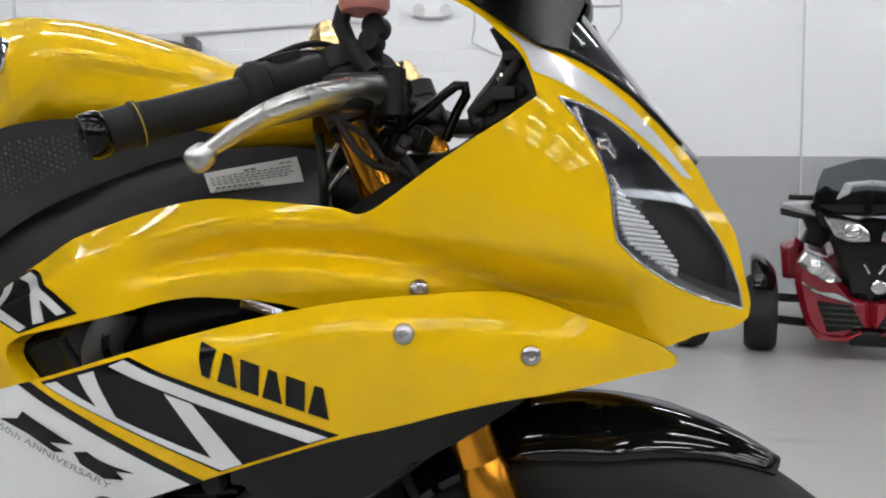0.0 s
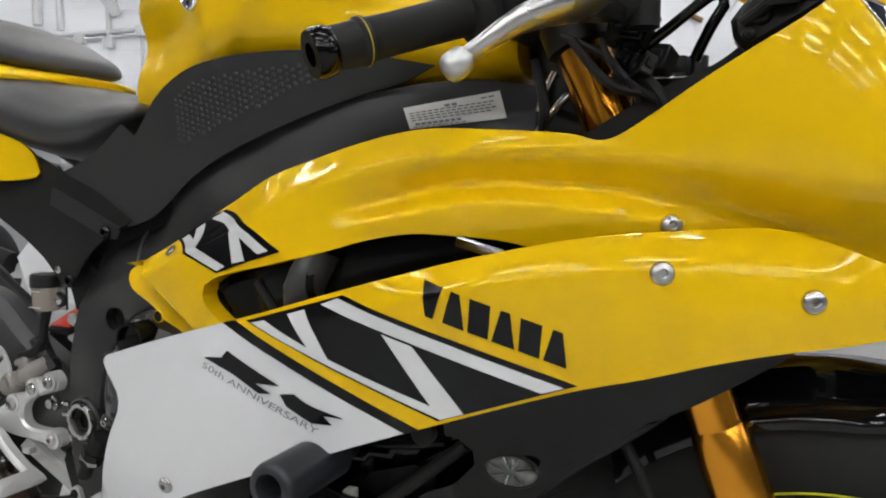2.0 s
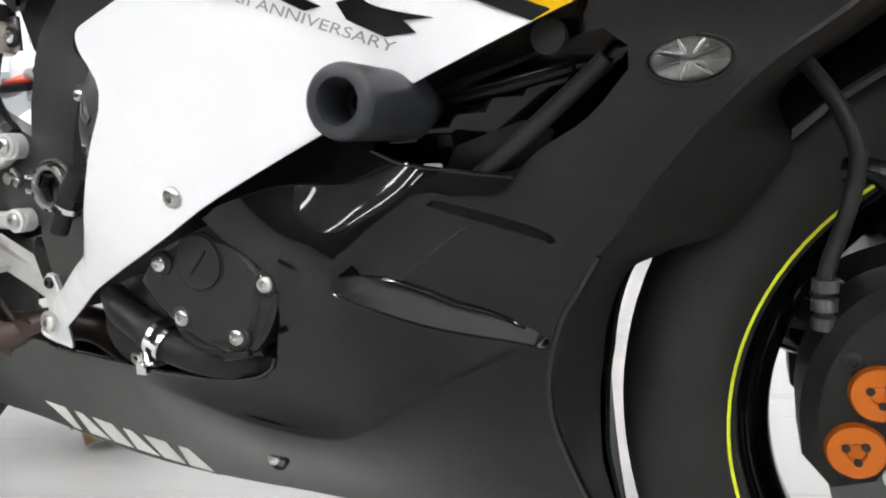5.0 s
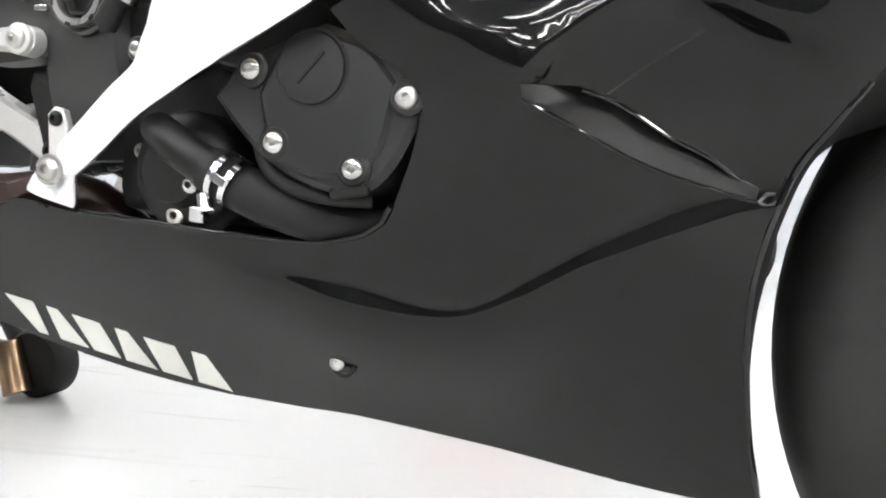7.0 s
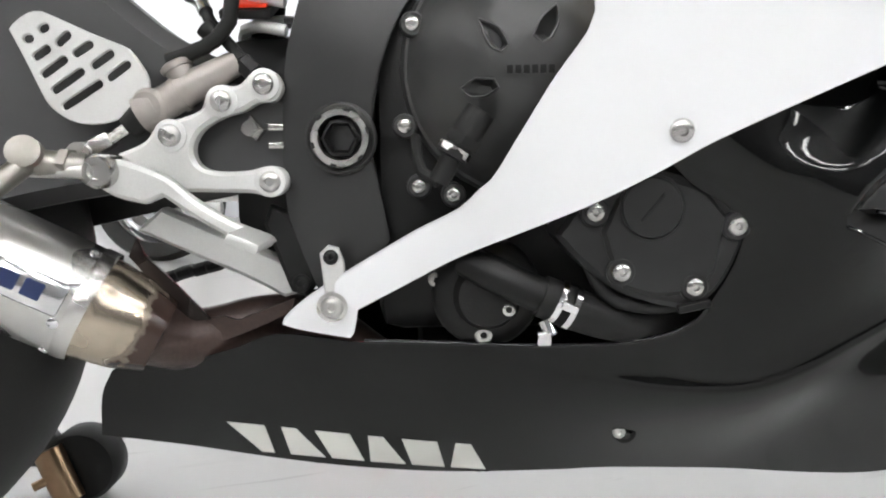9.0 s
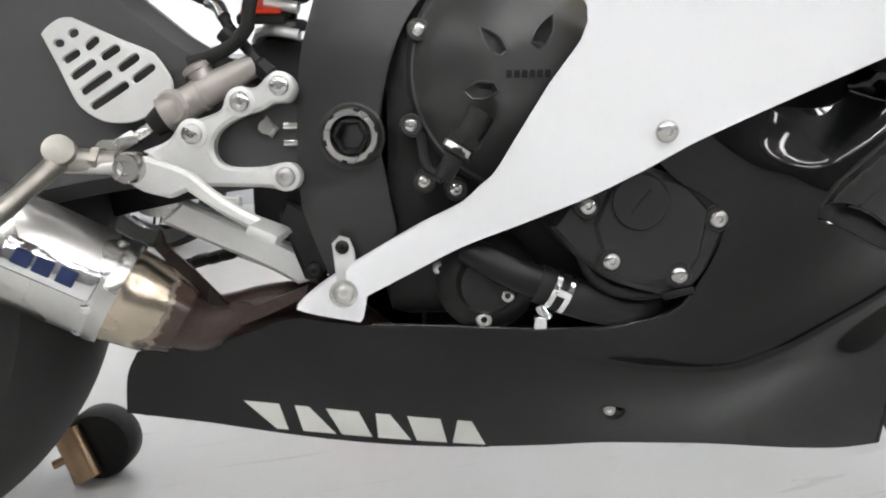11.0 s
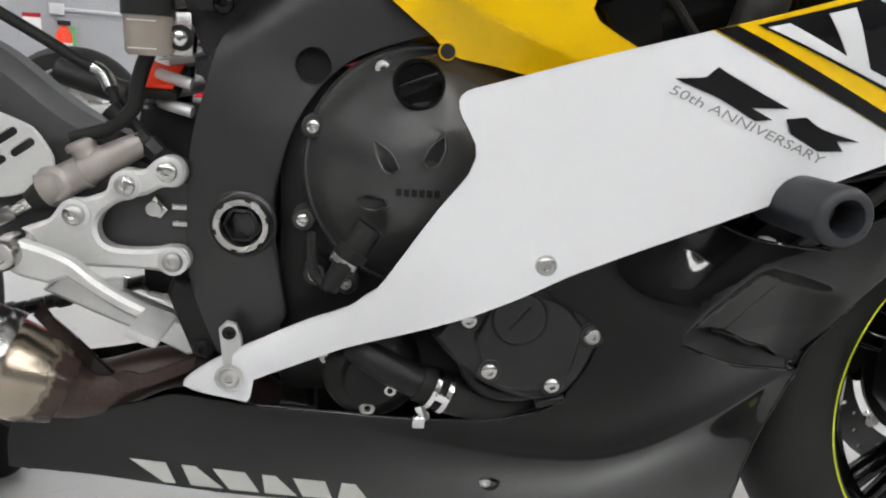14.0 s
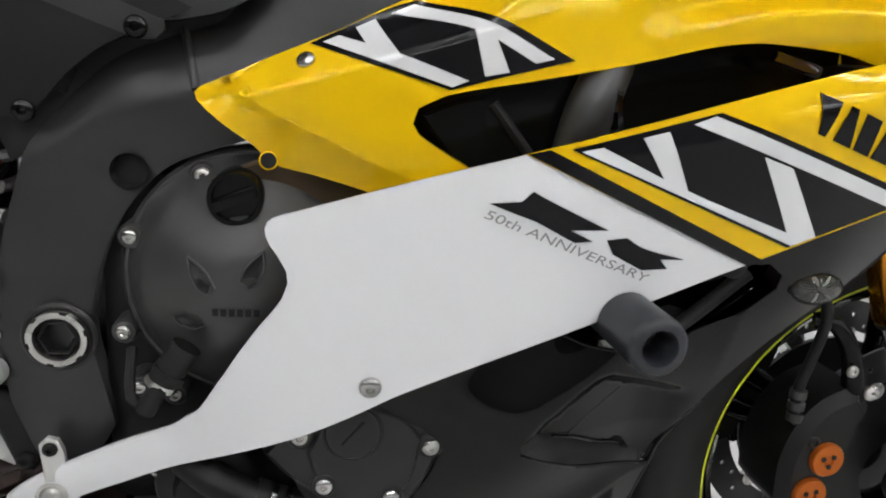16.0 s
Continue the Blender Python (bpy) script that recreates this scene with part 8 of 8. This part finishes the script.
part("line_union", join(turned([(0.0085, -0.008), (0.0085, 0.004), (0.0060, 0.006), (0.0060, 0.014)], 6, (-0.7, 0, 0.7), (-0.887, -0.094, 0.528)), turned([(0.0078, -0.008), (0.0078, 0.008)], 12, (-0.7, 0, 0.7), (-0.911, -0.096, 0.551))), DARK, bike)
part("reservoir_hose", tube_mesh([(-0.946, -0.095, 0.532), (-0.932, -0.096, 0.536), (-0.917, -0.098, 0.541), (-0.904, -0.100, 0.550), (-0.896, -0.100, 0.560), (-0.894, -0.100, 0.576), (-0.889, -0.100, 0.591), (-0.884, -0.100, 0.602)], 0.0058, 12), RUBBER, bike, "black rear reservoir hose")
rear_pot = part("rear_reservoir", turned([(0.0150, 0), (0.0175, 0.003), (0.0180, 0.028), (0.0180, 0.030)], 28, "z", (-0.884, -0.100, 0.5985)), FLUID, bike, "translucent rear brake fluid reservoir")
part("rear_reservoir_lid", turned([(0.0195, 0), (0.0195, 0.012), (0.0190, 0.0145), (0.0175, 0.0160), (0, 0.016)], 28, "z", (-0.884, -0.100, 0.6275)), RUBBER, rear_pot, "black reservoir lid")
part("reservoir_tab", join(box_mesh(-0.868, -0.852, -0.100, -0.096, 0.600, 0.632, 0.001)), STEEL, rear_pot)
for z in (0.6035, 0.6235):
    part("level_line", box_mesh(-0.894, -0.874, -0.1192, -0.1172, z - 0.0004, z + 0.0004), PALE, rear_pot)
part("screw_washer", turned([(0.0098, -0.001), (0.0098, 0.0012), (0.0080, 0.0016), (0, 0.0016)], 24, "y", (-0.8605, -0.1005, 0.613)), RUBBER, rear_pot)
bolt("reservoir_screw", (-0.8605, -0.1025, 0.613), 0.0066, CHROME, rear_pot)
# heel guard with its slots
HEEL = [(-1.060, 0.555), (-1.057, 0.559), (-1.045, 0.567), (-1.035, 0.568), (-1.028, 0.565), (-1.000, 0.552), (-0.972, 0.540), (-0.967, 0.534), (-0.958, 0.517), (-0.960, 0.505), (-0.971, 0.494), (-0.988, 0.486), (-1.004, 0.484), (-1.019, 0.487), (-1.033, 0.497), (-1.038, 0.505), (-1.049, 0.531)]


def slot(x0, z0, x1, z1, r):
    d = Vector((x1 - x0, z1 - z0)).normalized() * r
    n = Vector((-d.y, d.x))
    out = []
    for cx, cz, way in ((x0, z0, -1), (x1, z1, 1)):
        for k in range(7):
            a = math.pi * (k / 6 - 0.5)
            out.append((cx + way * (d.x * math.cos(a) - n.x * math.sin(a)), cz + way * (d.y * math.cos(a) - n.y * math.sin(a))))
    return out[::-1]


slots = [slot(*q, 0.0031) for q in ((-1.047, 0.548, -1.045, 0.548), (-1.035, 0.555, -1.033, 0.556), (-1.041, 0.535, -1.033, 0.540), (-1.023, 0.545, -1.017, 0.550), (-1.036, 0.522, -1.021, 0.532), (-1.011, 0.537, -1.001, 0.543),
                                   (-1.029, 0.510, -1.009, 0.523), (-0.998, 0.528, -0.986, 0.536), (-1.022, 0.498, -0.996, 0.514), (-0.987, 0.519, -0.974, 0.528))]
part("heel_guard", plate_mesh(HEEL, -0.104, -0.101, slots, bevel=0.0008, gap=0.006), ALLOY, bike, "brushed aluminium heel guard with slots")
# silencer: steel can, riveted collar, cone and burnt link pipe
EX = Vector((-0.86, -0.20, 0.50)).normalized()
E0 = Vector((-1.013, -0.100, 0.342))
can = part("silencer", turned([(0.0445, 0), (0.0450, 0.002), (0.0455, 0.28), (0.0455, 0.30), (0.030, 0.31), (0.028, 0.29)], 48, tuple(EX), E0, close=False), STEEL, bike, "brushed stainless steel silencer")
part("silencer_band", turned([(0.0458, 0.0), (0.0462, 0.001), (0.0462, 0.011), (0.0458, 0.012)], 48, tuple(EX), E0 + EX * 0.0, close=False), STEEL, can)
RUST = paint("scorched_steel", (0.050, 0.030, 0.025), 0.42, 0.2, vary=0.5, vary_size=25, grain=0.3, grain_size=300, bump=0.3, bump_size=300, rough_vary=0.1)


def scorched_cone():
    """Straw-tinted steel that turns rust brown towards the pipe, with a ragged edge between the two."""
    m = paint("straw_tinted_steel", (0.52, 0.45, 0.36), 0.22, 1.0, vary=0.25, vary_size=16, rough_vary=0.1)
    nt = m.node_tree
    b = nt.nodes["Principled BSDF"]
    co, dot, n, add, r, mix = [nt.nodes.new(k) for k in ("ShaderNodeTexCoord", "ShaderNodeVectorMath", "ShaderNodeTexNoise", "ShaderNodeMath", "ShaderNodeMapRange", "ShaderNodeMix")]
    dot.operation = "DOT_PRODUCT"
    dot.inputs[1].default_value = tuple(EX)
    nt.links.new(co.outputs["Object"], dot.inputs[0])
    n.inputs["Scale"].default_value, n.inputs["Detail"].default_value = 45, 4
    nt.links.new(co.outputs["Object"], n.inputs["Vector"])
    add.operation = "MULTIPLY_ADD"
    add.inputs[1].default_value = 0.06
    nt.links.new(n.outputs["Fac"], add.inputs[0])
    nt.links.new(dot.outputs["Value"], add.inputs[2])
    base = E0.dot(EX) + 0.03
    r.inputs[1].default_value, r.inputs[2].default_value = base - 0.042, base - 0.030
    nt.links.new(add.outputs[0], r.inputs[0])
    mix.data_type = "RGBA"
    mix.inputs[6].default_value = (0.045, 0.026, 0.021, 1)
    nt.links.new(r.outputs[0], mix.inputs[0])
    nt.links.new(b.inputs["Base Color"].links[0].from_socket, mix.inputs[7])
    nt.links.new(mix.outputs[2], b.inputs["Base Color"])
    nt.links.new(r.outputs[0], b.inputs["Metallic"])
    return m


part("silencer_cone", turned([(0.0448, 0.004), (0.0420, 0.001), (0.0415, -0.006), (0.0385, -0.030), (0.031, -0.055)], 40, tuple(EX), E0, close=False), scorched_cone(), bike, "straw-tinted steel exhaust cone with a rust-brown end")
part("link_pipe", tube_mesh([E0 - EX * 0.045, E0 - EX * 0.066 + Vector((0, 0.010, 0)), Vector((-0.930, -0.064, 0.311)), Vector((-0.895, -0.052, 0.320)), Vector((-0.85, -0.044, 0.318)), Vector((-0.80, -0.03, 0.28))], (0.027, 0.0255, 0.023, 0.020, 0.019, 0.018), 18), RUST, bike, "rust-brown link pipe")
part("heat_shield", panel_mesh([(-0.983, 0.395), (-0.979, 0.382), (-0.956, 0.358), (-0.928, 0.327), (-0.944, 0.326), (-0.967, 0.352), (-0.990, 0.380)], flat(-0.088), 0.006, edge=0.002), BURNT, bike, "dark heat-tinted shield strip")
part("pipe_cover", panel_mesh([(-0.948, 0.325), (-0.933, 0.326), (-0.918, 0.329), (-0.906, 0.325), (-0.859, 0.343), (-0.862, 0.332), (-0.900, 0.315), (-0.941, 0.302), (-0.960, 0.300)], flat(-0.084), 0.004, edge=0.001), RUST, bike, "scorched brown steel cover over the link pipe")
side_dir = Vector((0, -1, 0)) - EX * Vector((0, -1, 0)).dot(EX)
side_dir.normalize()
up_dir = EX.cross(side_dir)
if up_dir.z < 0:
    up_dir = -up_dir
for h in (0.016,):
    for ang in (-50, -8, 34, 76):
        n = side_dir * math.cos(radians(ang)) + up_dir * math.sin(radians(ang))
        part("rivet", turned([(0.0042, -0.001), (0.0042, 0.0012), (0.0025, 0.0022), (0, 0.0024)], 12, tuple(n), E0 + EX * h + n * 0.0455), CHROME, can)
tilt_side = side_dir * math.cos(radians(14)) + up_dir * math.sin(radians(14))
plate_m = Matrix((EX, tilt_side.cross(EX), tilt_side)).transposed().to_4x4()
plate_m.translation = E0 + EX * 0.052 + tilt_side * 0.0455
badge = box_mesh(-0.036, 0.036, -0.0125, 0.0125, -0.001, 0.0022, 0.003, None, 2)
for v in badge.verts:
    v.co.z -= (v.co.y / 0.0455) ** 2 * 0.0455 / 2
bmesh.ops.transform(badge, matrix=plate_m, verts=badge.verts)
part("silencer_badge", badge, CHROME, can, "riveted metal badge with blue mark")
BLUE = paint("blue_enamel", (0.012, 0.024, 0.085), 0.3, coat=0.5)
for i, x in enumerate((0.020, 0.004, -0.014)):
    mark = box_mesh(x - 0.0068, x + 0.0068, -0.0065, 0.0065, 0.0016, 0.0030, 0.0008, None, 1)
    bmesh.ops.transform(mark, matrix=plate_m, verts=mark.verts)
    part("badge_mark", mark, BLUE, can)

# ---- paddock stand under the rear wheel ----
stand = thing("paddock_stand", (-1.24, 0.0, 0.0), "dark steel paddock stand with gold bobbins and rubber wheels", "paddock stand")
STAND = paint("stand_enamel", (0.02, 0.02, 0.022), 0.35, vary=0.2)
for s in (1, -1):
    y = 0.31 * s if s > 0 else -0.33
    part("upright", tube_mesh([(-1.25, y * 0.93, 0.052), (-1.33, y * 0.85, 0.20), (-1.385, y * 0.62, 0.34)], 0.014, 12), STAND, stand)
    part("base_tube", tube_mesh([(-1.24, y * 0.95, 0.055), (-1.45, y * 0.95, 0.06), (-1.75, y * 0.8, 0.10)], 0.014, 12), STAND, stand)
    part("cross_tube", tube_mesh([(-1.75, y * 0.8, 0.10), (-1.76, 0, 0.10)], 0.014, 12), STAND, stand)
part("stand_wheel", turned([(0.020, -0.022), (0.045, -0.022), (0.050, -0.016), (0.050, 0.016), (0.045, 0.022), (0.020, 0.022)], 36, "y", (-1.225, 0.29, 0.050)), RUBBER, stand, "black rubber roller")
part("roller_bracket", join(tube_mesh([(-1.262, 0.262, 0.078), (-1.232, 0.255, 0.010)], 0.019, 16)), BRASS, stand, "gold plated roller sleeve")
part("roller_bolt", turned([(0.006, -0.01), (0.006, 0.012)], 10, (-0.8, -0.5, -0.3), (-1.262, 0.245, 0.040)), BRASS, stand)
part("stand_wheel", turned([(0.020, -0.022), (0.045, -0.022), (0.050, -0.016), (0.050, 0.016), (0.045, 0.022), (0.020, 0.022)], 36, "y", (-1.40, -0.36, 0.050)), RUBBER, stand)
